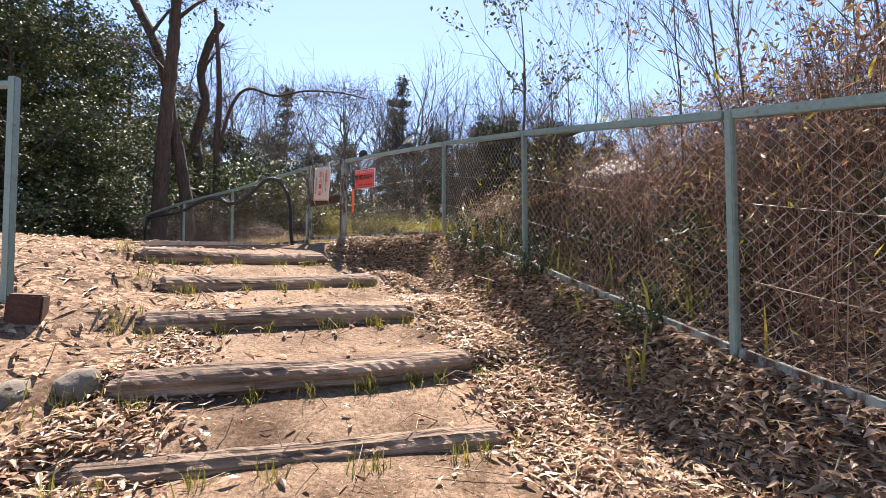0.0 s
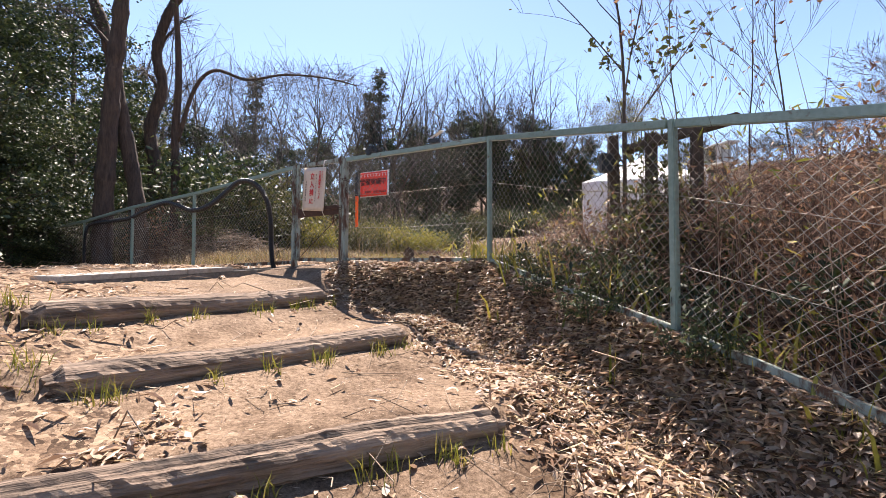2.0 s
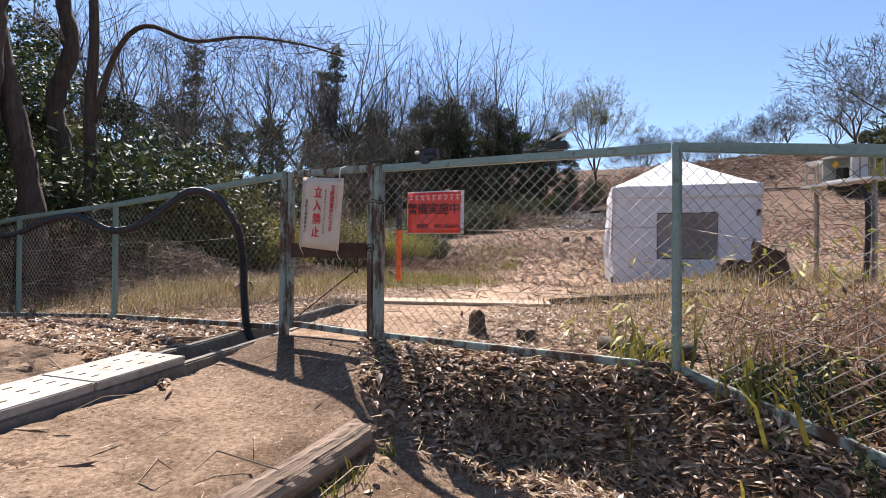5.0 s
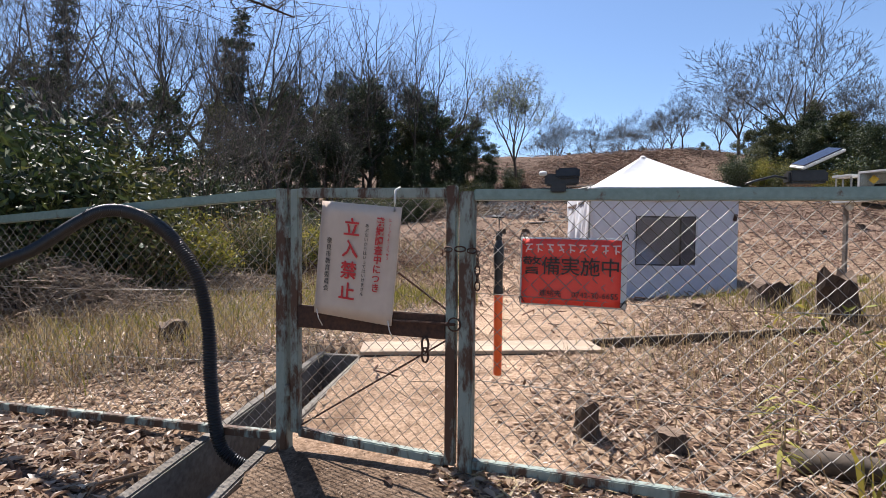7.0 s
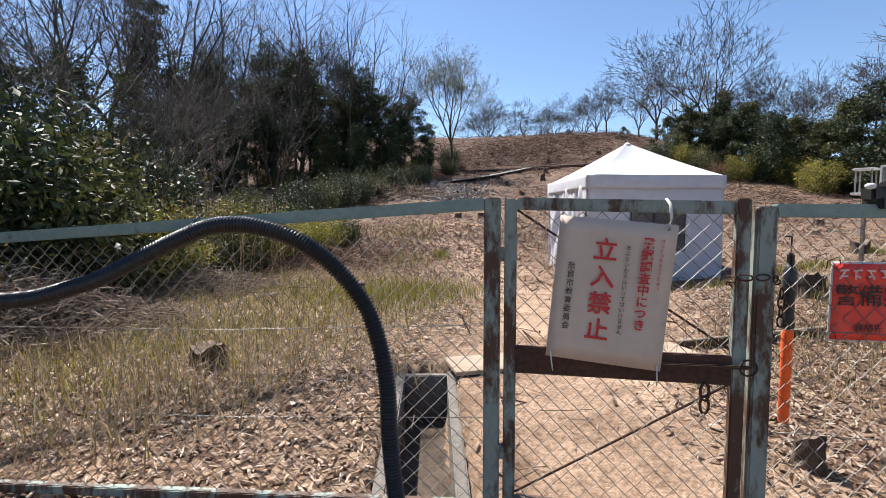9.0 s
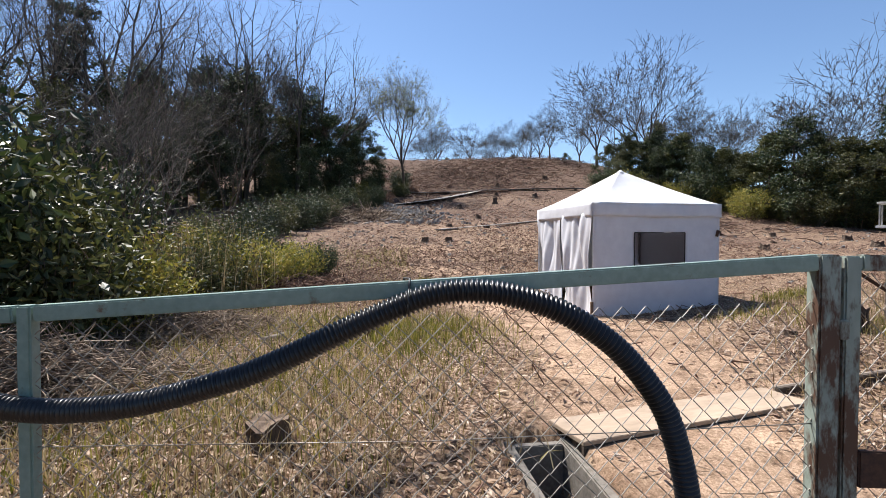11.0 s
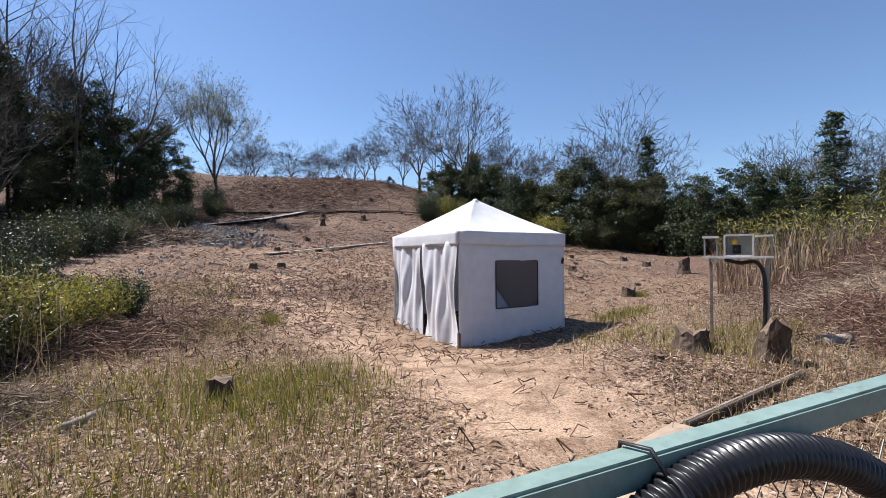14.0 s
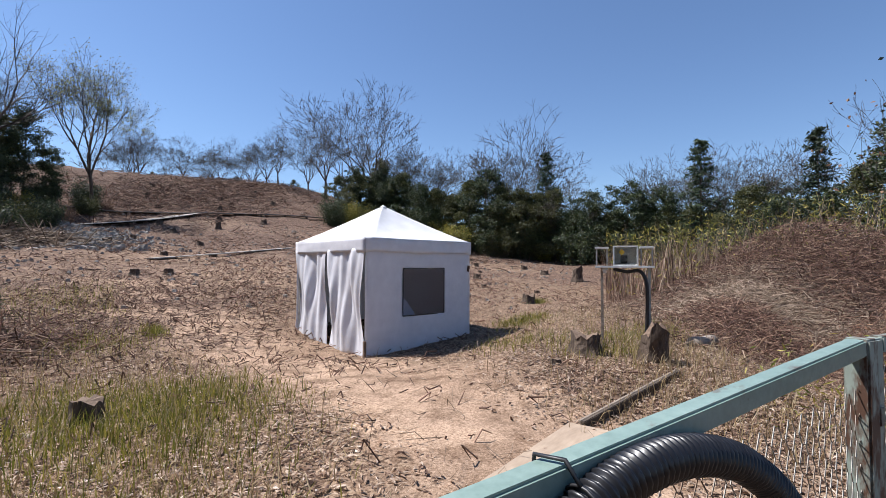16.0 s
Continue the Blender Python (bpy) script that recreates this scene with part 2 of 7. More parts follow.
SOLAR = surface("solar_cells", (0.012, 0.016, 0.03), (0.03, 0.035, 0.06), fine=30, coarse=6, rough=0.15, bump=0)
ROPE = surface("white_string", (0.55, 0.53, 0.48), (0.7, 0.68, 0.62), fine=90, coarse=6, rough=0.9, bump=0.3, depth=0.002)
def see_light(m, share):
    """Lets part of the light through a cloth."""
    nodes, links = m.node_tree.nodes, m.node_tree.links
    tr = nodes.new("ShaderNodeBsdfTranslucent")
    tr.inputs[0].default_value = (0.75, 0.75, 0.78, 1)
    mixer = nodes.new("ShaderNodeMixShader")
    mixer.inputs[0].default_value = share
    links.new(nodes["Principled BSDF"].outputs[0], mixer.inputs[1])
    links.new(tr.outputs[0], mixer.inputs[2])
    links.new(mixer.outputs[0], nodes["Material Output"].inputs[0])
    return m


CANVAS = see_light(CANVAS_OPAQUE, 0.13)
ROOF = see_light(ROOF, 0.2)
GLASS, gn, gl, gb = material("clear_vinyl")
gb.inputs["Transmission Weight"].default_value, gb.inputs["Roughness"].default_value, gb.inputs["IOR"].default_value = 1.0, 0.08, 1.1
gb.inputs["Base Color"].default_value = (0.80, 0.80, 0.83, 1)
BOXGLASS, gn, gl, gb = material("clear_acrylic")
gb.inputs["Transmission Weight"].default_value, gb.inputs["Roughness"].default_value, gb.inputs["IOR"].default_value = 1.0, 0.03, 1.3
gb.inputs["Base Color"].default_value = (0.86, 0.87, 0.85, 1)

LITTERLEAF = foliage("fallen_leaves", [(0.0, (0.060, 0.034, 0.023)), (0.20, (0.26, 0.158, 0.105)), (0.50, (0.45, 0.312, 0.212)), (0.85, (0.58, 0.435, 0.315)), (1.0, (0.68, 0.55, 0.42))], 0.42, 0.34)
STRAW = foliage("straw", [(0.0, (0.17, 0.105, 0.052)), (0.4, (0.36, 0.25, 0.125)), (0.75, (0.50, 0.385, 0.205)), (1.0, (0.58, 0.48, 0.31))], 0.5, 0.3)
DEADSTEM = foliage("dead_stems", [(0.0, (0.040, 0.020, 0.014)), (0.5, (0.135, 0.070, 0.048)), (0.85, (0.26, 0.155, 0.105)), (1.0, (0.40, 0.28, 0.19))], 0.8, 0.15)
BRUSH = foliage("dry_brush", [(0.0, (0.085, 0.06, 0.042)), (0.5, (0.23, 0.165, 0.115)), (1.0, (0.42, 0.325, 0.24))], 0.9, 0.0)
GREENGRASS = foliage("green_grass", [(0.0, (0.085, 0.10, 0.014)), (0.5, (0.20, 0.195, 0.028)), (1.0, (0.42, 0.34, 0.085))], 0.6, 0.35)
YELLOWLEAF = foliage("yellow_green_leaves", [(0.0, (0.10, 0.12, 0.02)), (0.5, (0.22, 0.21, 0.035)), (1.0, (0.38, 0.30, 0.06))], 0.55, 0.35)
EVERGREEN = foliage("evergreen_leaves", [(0.0, (0.014, 0.024, 0.009)), (0.5, (0.026, 0.043, 0.014)), (0.85, (0.060, 0.085, 0.024)), (1.0, (0.13, 0.135, 0.045))], 0.55, 0.14)
OLIVE = foliage("olive_leaves", [(0.0, (0.026, 0.034, 0.011)), (0.5, (0.060, 0.070, 0.021)), (1.0, (0.15, 0.14, 0.042))], 0.55, 0.28)
NEEDLE = foliage("needles", [(0.0, (0.012, 0.025, 0.012)), (0.6, (0.03, 0.05, 0.02)), (1.0, (0.06, 0.082, 0.03))], 0.6, 0.15)
BUD = foliage("young_leaves", [(0.0, (0.16, 0.17, 0.05)), (0.6, (0.27, 0.27, 0.09)), (1.0, (0.36, 0.31, 0.12))], 0.6, 0.4)
DRYLEAF = foliage("withered_leaves", [(0.0, (0.07, 0.036, 0.024)), (0.5, (0.22, 0.11, 0.062)), (1.0, (0.38, 0.22, 0.115))], 0.6, 0.3)
TWIGS = foliage("fine_twigs", [(0.0, (0.034, 0.029, 0.026)), (0.6, (0.075, 0.064, 0.055)), (1.0, (0.14, 0.12, 0.10))], 0.9, 0.0)

# ---- mesh helpers ----


def mesh_from(name, verts, faces, mat, smooth=False):
    """A mesh from an (n, 3) array and one or more (m, k) index arrays."""
    me = bpy.data.meshes.new(name)
    verts = np.asarray(verts, dtype=np.float32)
    groups = [np.asarray(f, dtype=np.int32) for f in (faces if isinstance(faces, list) else [faces]) if len(f)]
    loops = np.concatenate([g.ravel() for g in groups])
    sizes = np.concatenate([np.full(len(g), g.shape[1], dtype=np.int32) for g in groups])
    me.vertices.add(len(verts))
    me.vertices.foreach_set("co", verts.ravel())
    me.loops.add(len(loops))
    me.loops.foreach_set("vertex_index", loops)
    me.polygons.add(len(sizes))
    me.polygons.foreach_set("loop_start", np.concatenate([[0], np.cumsum(sizes)[:-1]]).astype(np.int32))
    me.polygons.foreach_set("use_smooth", np.full(len(sizes), smooth))
    me.update(calc_edges=True)
    me.validate()
    me.materials.append(mat)
    return me


def part(name, bm, mat, parent=None, label="", smooth=False):
    me = bpy.data.meshes.new(name)
    bm.normal_update()
    bm.to_mesh(me)
    bm.free()
    me.materials.append(mat)
    if smooth:
        for p in me.polygons:
            p.use_smooth = True
    ob = new(name, me)
    if parent:
        ob.parent = parent
    return tagged(ob, label)


def piece(name, me, parent=None, label=""):
    ob = new(name, me)
    if parent:
        ob.parent = parent
    return tagged(ob, label)


def thing(name, at, label, category, group="", kind="", turn=0.0):
    e = new(name)
    e.empty_display_size = 0.1
    e.matrix_basis = pose(at[0], at[1], at[2], 0, 0, turn)
    return tagged(e, label, category, group, kind)


def add_box(bm, size, m=None, bevel=0.0):
    """A box of that size centred on the origin of m."""
    r = bmesh.ops.create_cube(bm, size=1.0, matrix=(m or Matrix()) @ Matrix.Diagonal((*size, 1)))
    if bevel:
        edges = list({e for v in r["verts"] for e in v.link_edges})
        bmesh.ops.bevel(bm, geom=edges, offset=bevel, segments=2, affect="EDGES", clamp_overlap=True)
    return bm


def box(size, m=None, bevel=0.0):
    return add_box(bmesh.new(), size, m, bevel)


def between(a, b, side=Vector((0, 0, 1))):
    """The pose whose x axis runs from a to b, at their middle, and their distance."""
    a, b = Vector(a), Vector(b)
    d = b - a
    x = d.normalized()
    y = side.cross(x)
    if y.length < 1e-4:
        y = Vector((0, 1, 0)).cross(x)
    y.normalize()
    z = x.cross(y)
    m = Matrix((x, y, z)).transposed().to_4x4()
    m.translation = (a + b) / 2
    return m, d.length


def bar(a, b, w, h, bevel=0.003):
    m, L = between(a, b)
    return box((L, w, h), m, bevel)


def tube_arrays(points, radii, sides=6, closed_ends=True):
    """Vertices and quads of a tube along points."""
    pts = np.asarray(points, float)
    n = len(pts)
    t = np.gradient(pts, axis=0)
    t /= np.linalg.norm(t, axis=1)[:, None] + 1e-9
    ref = np.array([0, 0, 1.0]) if abs(t[:, 2]).mean() < 0.8 else np.array([1.0, 0, 0])
    u = np.cross(t, ref)
    u /= np.linalg.norm(u, axis=1)[:, None] + 1e-9
    v = np.cross(t, u)
    a = np.linspace(0, 2 * np.pi, sides, endpoint=False)
    r = np.atleast_1d(np.asarray(radii, float))
    r = np.interp(np.linspace(0, 1, n), np.linspace(0, 1, len(r)), r) if len(r) > 1 else np.full(n, r[0])
    ring = pts[:, None] + r[:, None, None] * (np.cos(a)[None, :, None] * u[:, None] + np.sin(a)[None, :, None] * v[:, None])
    i = np.arange(n - 1)[:, None] * sides
    k = np.arange(sides)[None]
    k2 = (k + 1) % sides
    q = np.stack([i + k, i + sides + k, i + sides + k2, i + k2], -1).reshape(-1, 4)
    faces = [q]
    if closed_ends:
        faces.append(np.array([list(range(sides)), list(range((n - 1) * sides, n * sides))[::-1]]))
    return ring.reshape(-1, 3), faces


def tube(name, points, radii, mat, sides=6, parent=None, label="", smooth=True):
    v, f = tube_arrays(points, radii, sides)
    return piece(name, mesh_from(name, v, f, mat, smooth), parent, label)


def segment_mesh(name, p0, p1, r0, r1, mat, sides=4, smooth=True):
    """Many tapered sticks, in one mesh."""
    p0, p1, r0, r1 = (np.asarray(q, float) for q in (p0, p1, r0, r1))
    d = p1 - p0
    d /= np.linalg.norm(d, axis=1)[:, None] + 1e-9
    ref = np.where(np.abs(d[:, 2:3]) > 0.9, np.array([[1.0, 0, 0]]), np.array([[0, 0, 1.0]]))
    u = np.cross(d, ref)
    u /= np.linalg.norm(u, axis=1)[:, None] + 1e-9
    v = np.cross(d, u)
    a = np.linspace(0, 2 * np.pi, sides, endpoint=False)
    off = np.cos(a)[None, :, None] * u[:, None] + np.sin(a)[None, :, None] * v[:, None]
    rings = np.concatenate([p0[:, None] + off * r0[:, None, None], p1[:, None] + off * r1[:, None, None]], 1)
    base = np.arange(len(p0))[:, None] * 2 * sides
    k = np.arange(sides)
    q = np.stack([base + k, base + (k + 1) % sides, base + sides + (k + 1) % sides, base + sides + k], -1).reshape(-1, 4)
    return mesh_from(name, rings.reshape(-1, 3), q, mat, smooth)


def unit(v):
    return v / (np.linalg.norm(v, axis=-1, keepdims=True) + 1e-9)


def leaf_arrays(rng, centres, length, width, flat=0.0, droop=0.0):
    """Folded four-cornered leaves at the centres, turned at random; flat: how far they lie down."""
    n = len(centres)
    d = rng.normal(size=(n, 3))
    d[:, 2] = d[:, 2] * (1 - flat) - droop
    d = unit(d)
    s = unit(np.cross(d, rng.normal(size=(n, 3)) * (1 - flat) + np.array([0, 0, 1.0]) * flat))
    nrm = np.cross(s, d)
    L = np.asarray(length)[:, None] / 2
    W = np.asarray(width)[:, None] / 2
    fold = W * rng.uniform(-0.5, 0.7, (n, 1))
    v = np.stack([centres - d * L, centres + s * W + nrm * fold, centres + d * L, centres - s * W + nrm * fold], 1)
    i = np.arange(n)[:, None] * 4
    return v.reshape(-1, 3), np.concatenate([i + [[0, 1, 2]], i + [[0, 2, 3]]])


def curled_leaf_arrays(rng, centres, length, width, flat=0.7):
    """Ovate leaves of four faces each, curled along and across."""
    n = len(centres)
    d = rng.normal(size=(n, 3))
    d[:, 2] *= 1 - flat
    d = unit(d)
    s = unit(np.cross(d, rng.normal(size=(n, 3)) * (1 - flat) * 0.8 + np.array([0, 0, 1.0])))
    nrm = np.cross(s, d)
    L, W = np.asarray(length)[:, None], np.asarray(width)[:, None] / 2
    cup = W * rng.uniform(-0.7, 0.9, (n, 1))
    arch = L * rng.uniform(-0.05, 0.22, (n, 1))
    a, b = rng.uniform(0.7, 1.0, (n, 1)), rng.uniform(0.6, 1.0, (n, 1))
    v = np.stack([centres - d * L / 2, centres - d * L * 0.18 + s * W * a + nrm * (cup + arch), centres + d * L * 0.2 + s * W * b + nrm * (cup + arch), centres + d * L / 2, centres + d * L * 0.2 - s * W * a + nrm * (cup + arch), centres - d * L * 0.18 - s * W * b + nrm * (cup + arch),
                  centres + nrm * arch], 1)
    i = np.arange(n)[:, None] * 7
    tri = np.array([[0, 1, 6], [1, 2, 6], [2, 3, 6], [3, 4, 6], [4, 5, 6], [5, 0, 6]])
    return v.reshape(-1, 3), (i[:, None] + tri[None]).reshape(-1, 3)


def blade_arrays(rng, feet, tall, width, bend):
    """Grass blades or stems: two joints, a tapered ribbon each."""
    n = len(feet)
    way = rng.uniform(0, 2 * np.pi, n)
    lean = np.stack([np.cos(way), np.sin(way), np.zeros(n)], 1) * (np.asarray(bend) * rng.uniform(0.2, 1.0, n))[:, None]
    side = np.stack([-np.sin(way + 0.8), np.cos(way + 0.8), np.zeros(n)], 1) * (np.asarray(width) / 2)[:, None]
    up = np.array([0, 0, 1.0]) * np.asarray(tall)[:, None]
    mid = feet + up * 0.55 + lean * 0.35
    tip = feet + up * (1 - 0.25 * np.linalg.norm(lean, axis=1, keepdims=True) / (np.asarray(tall)[:, None] + 0.01)).clip(0.3) + lean
    v = np.stack([feet - side, feet + side, mid + side * 0.8, mid - side * 0.8, tip], 1).reshape(-1, 3)
    i = np.arange(n)[:, None] * 5
    return v, [i + [[0, 1, 2, 3]], i + [[3, 2, 4]]]


def stuff(name, me, label, category):
    return tagged(new(name, me), label, category, kind="stuff")


def grass_object(name, rng, xy, tall, width, bend, mat, label, category, sink=0.01):
    feet = np.column_stack([xy, height(xy[:, 0], xy[:, 1]) - sink])
    v, f = blade_arrays(rng, feet, tall, width, bend)
    return stuff(name, mesh_from(name, v, f, mat), label, category)


# ---- shape of the ground ----
LOGS = [((-1.75, 2.22), (0.36, 2.80), -0.35), ((-1.88, 2.74), (0.22, 3.55), -0.04), ((-2.26, 3.54), (-0.29, 4.40), 0.23),
        ((-2.56, 4.25), (-0.84, 5.88), 0.48), ((-3.09, 4.81), (-1.69, 6.86), 0.76)]
FENCE = [(4.0, -3.4, -1.2), (3.15, -1.4, -0.75), (2.35, 0.58, -0.35), (1.55, 2.56, 0.07), (0.77, 4.50, 0.57), (0.01, 6.57, 1.00), (-1.60, 7.74, 1.02),
         (-2.37, 8.40, 0.99), (-4.35, 9.86, 0.92), (-5.95, 10.97, 0.82), (-7.60, 12.19, 0.68), (-9.25, 13.40, 0.60), (-10.9, 14.6, 0.55)]
FLOOR0 = -0.66


def step01(a, b, v):
    k = np.clip((v - a) / (b - a), 0, 1)
    return k * k * (3 - 2 * k)


def fence_near(x, y):
    """Distance to the fence line, height of its foot there, and side (+1 inside)."""
    best = np.full(np.shape(x), 1e9)
    foot = np.zeros(np.shape(x))
    side = np.ones(np.shape(x))
    for (ax, ay, az), (bx, by, bz) in zip(FENCE, FENCE[1:]):
        dx, dy = bx - ax, by - ay
        k = np.clip(((x - ax) * dx + (y - ay) * dy) / (dx * dx + dy * dy), 0, 1)
        d = np.hypot(x - ax - k * dx, y - ay - k * dy)
        s = np.sign(dy * (x - ax) - dx * (y - ay))
        m = d < best
        best, foot, side = np.where(m, d, best), np.where(m, az + k * (bz - az), foot), np.where(m, s, side)
    return best, foot, side


def stairs(x, y):
    z = FLOOR0 + 0.075 * np.clip(y, -1, 2.2) - 0.10 * np.clip(-1 - y, 0, 30)
    prev = FLOOR0 + 0.165
    for (ax, ay), (bx, by), top in LOGS:
        L = math.hypot(bx - ax, by - ay)
        ux, uy = (bx - ax) / L, (by - ay) / L
        along = (x - ax) * ux + (y - ay) * uy
        off = -(x - ax) * uy + (y - ay) * ux
        out = np.maximum(np.maximum(-along, along - L), 0)
        w = 0.05 + 0.45 * np.clip(out, 0, 1.2)
        z = z + (top - prev) * (0.52 * step01(-0.02 - w, 0.02 + w, off - 0.02) + 0.48 * step01(-0.62 - w, -0.03, off))
        prev = top
    return z + (0.97 - 0.76) * step01(0.2, 2.6, -(x + 3.09) * 0.826 + (y - 4.81) * 0.564)


def inside(x, y):
    r = np.hypot(x + 4, y - 9)
    az = np.degrees(np.arctan2(x + 4, y - 9))
    crest = 62 - 12 * step01(50, 75, az)
    rr = np.minimum(r, crest) 
    h = 0.11 * np.clip(rr - 9, 0, None) + 0.005 * np.clip(rr - 28, 0, None) ** 2
    h = h * step01(-45, 5, az) * (1 - 0.62 * step01(48, 85, az)) * (1 - 0.5 * step01(90, 140, az))
    h = h - 0.10 * np.clip(r - crest, 0, 60) * step01(0, 20, az) * (1 - step01(52, 66, az))
    shoulder = 0.24 * step01(0.3, 2.8, x) * (1 - step01(7, 11, x)) * step01(6.6, 8.0, y) * (1 - step01(10.2, 12.0, y))
    return 1.10 + shoulder + 1.0 * np.exp(-((x - 12.2) ** 2 / 16 + (y - 3.6) ** 2 / 14)) - 0.2 * np.exp(-((x - 4.4) ** 2 + (y - 14.4) ** 2) / 8) + h


def height(x, y):
    d, foot, side = fence_near(x, y)
    a = foot + (stairs(x, y) - foot) * step01(0.03, 0.42 + 0.6 * step01(6.8, 7.6, y - 0.2 * x), d)
    b = foot + (inside(x, y) - foot) * step01(0.0, 1.6, d)
    z = np.where(side > 0, b, a)
    z = z + (0.6 - z) * step01(5.5, 9, -x) * step01(0.5, 2.5, d) * (side < 0)
    return z


# ---- ground ----
def axis_steps(stops):
    out = []
    for (a, b, step) in stops:
        out.extend(np.arange(a, b, step))
    return np.array(out)


PATH_LINE = [(0.0, -4.0), (-0.2, 1.0), (-0.75, 3.0), (-1.2, 4.3), (-1.9, 5.7), (-2.1, 7.0), (-1.9, 8.2), (-1.0, 9.6), (1.2, 11.5), (2.6, 14.5), (4.6, 20), (8, 24)]


def path_distance(x, y):
    best = np.full(np.shape(x), 1e9)
    for (ax, ay), (bx, by) in zip(PATH_LINE, PATH_LINE[1:]):
        dx, dy = bx - ax, by - ay
        k = np.clip(((x - ax) * dx + (y - ay) * dy) / (dx * dx + dy * dy), 0, 1)
        best = np.minimum(best, np.hypot(x - ax - k * dx, y - ay - k * dy))
    return best


def litter_amount(x, y):
    """0 on trodden earth, 1 where fallen leaves lie thick."""
    d, foot, side = fence_near(x, y)
    p = path_distance(x, y)
    outer = step01(0.75, 1.45, p + 0.35 * (x < -0.75 - 0.33 * (y - 2.5)))
    outer = outer * np.where(x < -0.75 - 0.33 * (y - 2.5), 0.62, 1.0)
    plateau = step01(5.6, 6.6, y + 0.4 * x + 1.2)
    outer = outer * (1 - 0.6 * plateau * (d > 0.8))
    outer = np.maximum(outer, step01(2.9, 3.4, -x) * step01(6.6, 7.6, y) * (1 - step01(0.9, 1.4, d)))
    outer = np.maximum(outer, (x > -1.72) * (y > 5) * (1 - step01(0.35, 0.8, d)))
    inner = 0.95 * step01(0.7, 2.0, p + 0.5 * (x < 0)) * (1 - 0.35 * step01(7, 18, y - 9 + 0.3 * x))
    dig = np.exp(-((x - 14) ** 2 / 130 + (y - 30) ** 2 / 160))
    inner = np.maximum(inner, 0.36 * step01(0.35, 1.3, p)) * (1 - 0.5 * dig)
    inner = inner + 0.9 * step01(44, 50, np.hypot(x + 4, y - 9))
    inner = inner - 0.22 * step01(6, 10, x) * step01(10, 12, y) * (1 - step01(40, 50, np.hypot(x + 4, y - 9)))
    return np.clip(np.where(side > 0, inner, outer), 0, 1)


gx = axis_steps([(-900, -100, 100), (-100, -30, 7), (-30, -8, 1.0), (-8, 4.5, 0.085), (4.5, 12, 0.25), (12, 60, 1.0), (60, 110, 5), (110, 1000, 100)])
gy = axis_steps([(-900, -100, 100), (-100, -20, 8), (-20, -2, 1.0), (-2, 12, 0.085), (12, 20, 0.25), (20, 75, 1.0), (75, 120, 5), (120, 1000, 100)])
X, Y = np.meshgrid(gx, gy)
Z = height(X, Y)


def roughness_of(x, y):
    """Small unevenness of trodden and tumbled earth."""
    return (np.sin(7.3 * x + 2.1 * np.sin(3.1 * y)) * np.sin(6.1 * y + 1.7 * np.sin(4.3 * x)) + 0.6 * np.sin(15.1 * x + 3 * np.sin(5 * y)) * np.sin(13.7 * y)) * 0.5


DRAIN_A, DRAIN_B = (-3.95, 6.15), (-1.78, 10.12)       # middle line of the drain
drain_u = np.array([DRAIN_B[0] - DRAIN_A[0], DRAIN_B[1] - DRAIN_A[1]])
drain_len = np.linalg.norm(drain_u)
drain_u = drain_u / drain_len
drain_n = np.array([-drain_u[1], drain_u[0]])
along = (X - DRAIN_A[0]) * drain_u[0] + (Y - DRAIN_A[1]) * drain_u[1]
across = np.abs((X - DRAIN_A[0]) * drain_n[0] + (Y - DRAIN_A[1]) * drain_n[1])
amount = litter_amount(X, Y)
Z = Z + roughness_of(X, Y) * (0.008 + 0.018 * amount)
hillside = step01(14, 30, np.hypot(X + 4, Y - 9))
Z = Z + hillside * 0.12 * np.sin(0.9 * X + np.sin(0.7 * Y)) * np.sin(0.8 * Y)
Z = Z - 0.40 * step01(-0.05, 0.05, along) * (1 - step01(drain_len - 0.05, drain_len + 0.02, along)) * (1 - step01(0.16, 0.24, across))
rows_n, cols_n = X.shape
idx = np.arange(rows_n * cols_n).reshape(rows_n, cols_n)
quads = np.stack([idx[:-1, :-1], idx[:-1, 1:], idx[1:, 1:], idx[1:, :-1]], -1).reshape(-1, 4)
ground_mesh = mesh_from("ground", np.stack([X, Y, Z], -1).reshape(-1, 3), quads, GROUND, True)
attr = ground_mesh.attributes.new("litter", "FLOAT", "POINT")
attr.data.foreach_set("value", amount.ravel().astype(np.float32))
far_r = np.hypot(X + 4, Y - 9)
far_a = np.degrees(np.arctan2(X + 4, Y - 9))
# Dark debris on the crest; slope, wood floor and fence foot include painted shade
humus_shade_v = step01(42.5, 47, far_r + 1.2 * np.sin(X * 0.4)) * (1 - step01(58, 64, far_a)) + step01(27, 31, far_r) * (1 - step01(25, 31, far_a)) + (0.68 + 0.32 * np.sin(0.31 * X + 1.3 * np.sin(0.23 * Y)) * np.sin(0.27 * Y + np.sin(0.19 * X + 1))) * hillside
humus_shade_v = humus_shade_v + 0.75 * step01(2.9, 3.4, -X) * step01(6.6, 7.6, Y) * (1 - step01(0.7, 1.3, fence_near(X, Y)[0])) * (fence_near(X, Y)[2] < 0) + step01(6.5, 8.5, -X) * (fence_near(X, Y)[2] > 0)
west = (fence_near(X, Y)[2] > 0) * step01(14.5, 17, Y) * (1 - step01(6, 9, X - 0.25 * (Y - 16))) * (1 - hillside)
humus_shade_v = humus_shade_v + west * (0.42 + 0.3 * np.sin(1.1 * X + 1.3 * np.sin(0.9 * Y)) * np.sin(1.3 * Y + X))
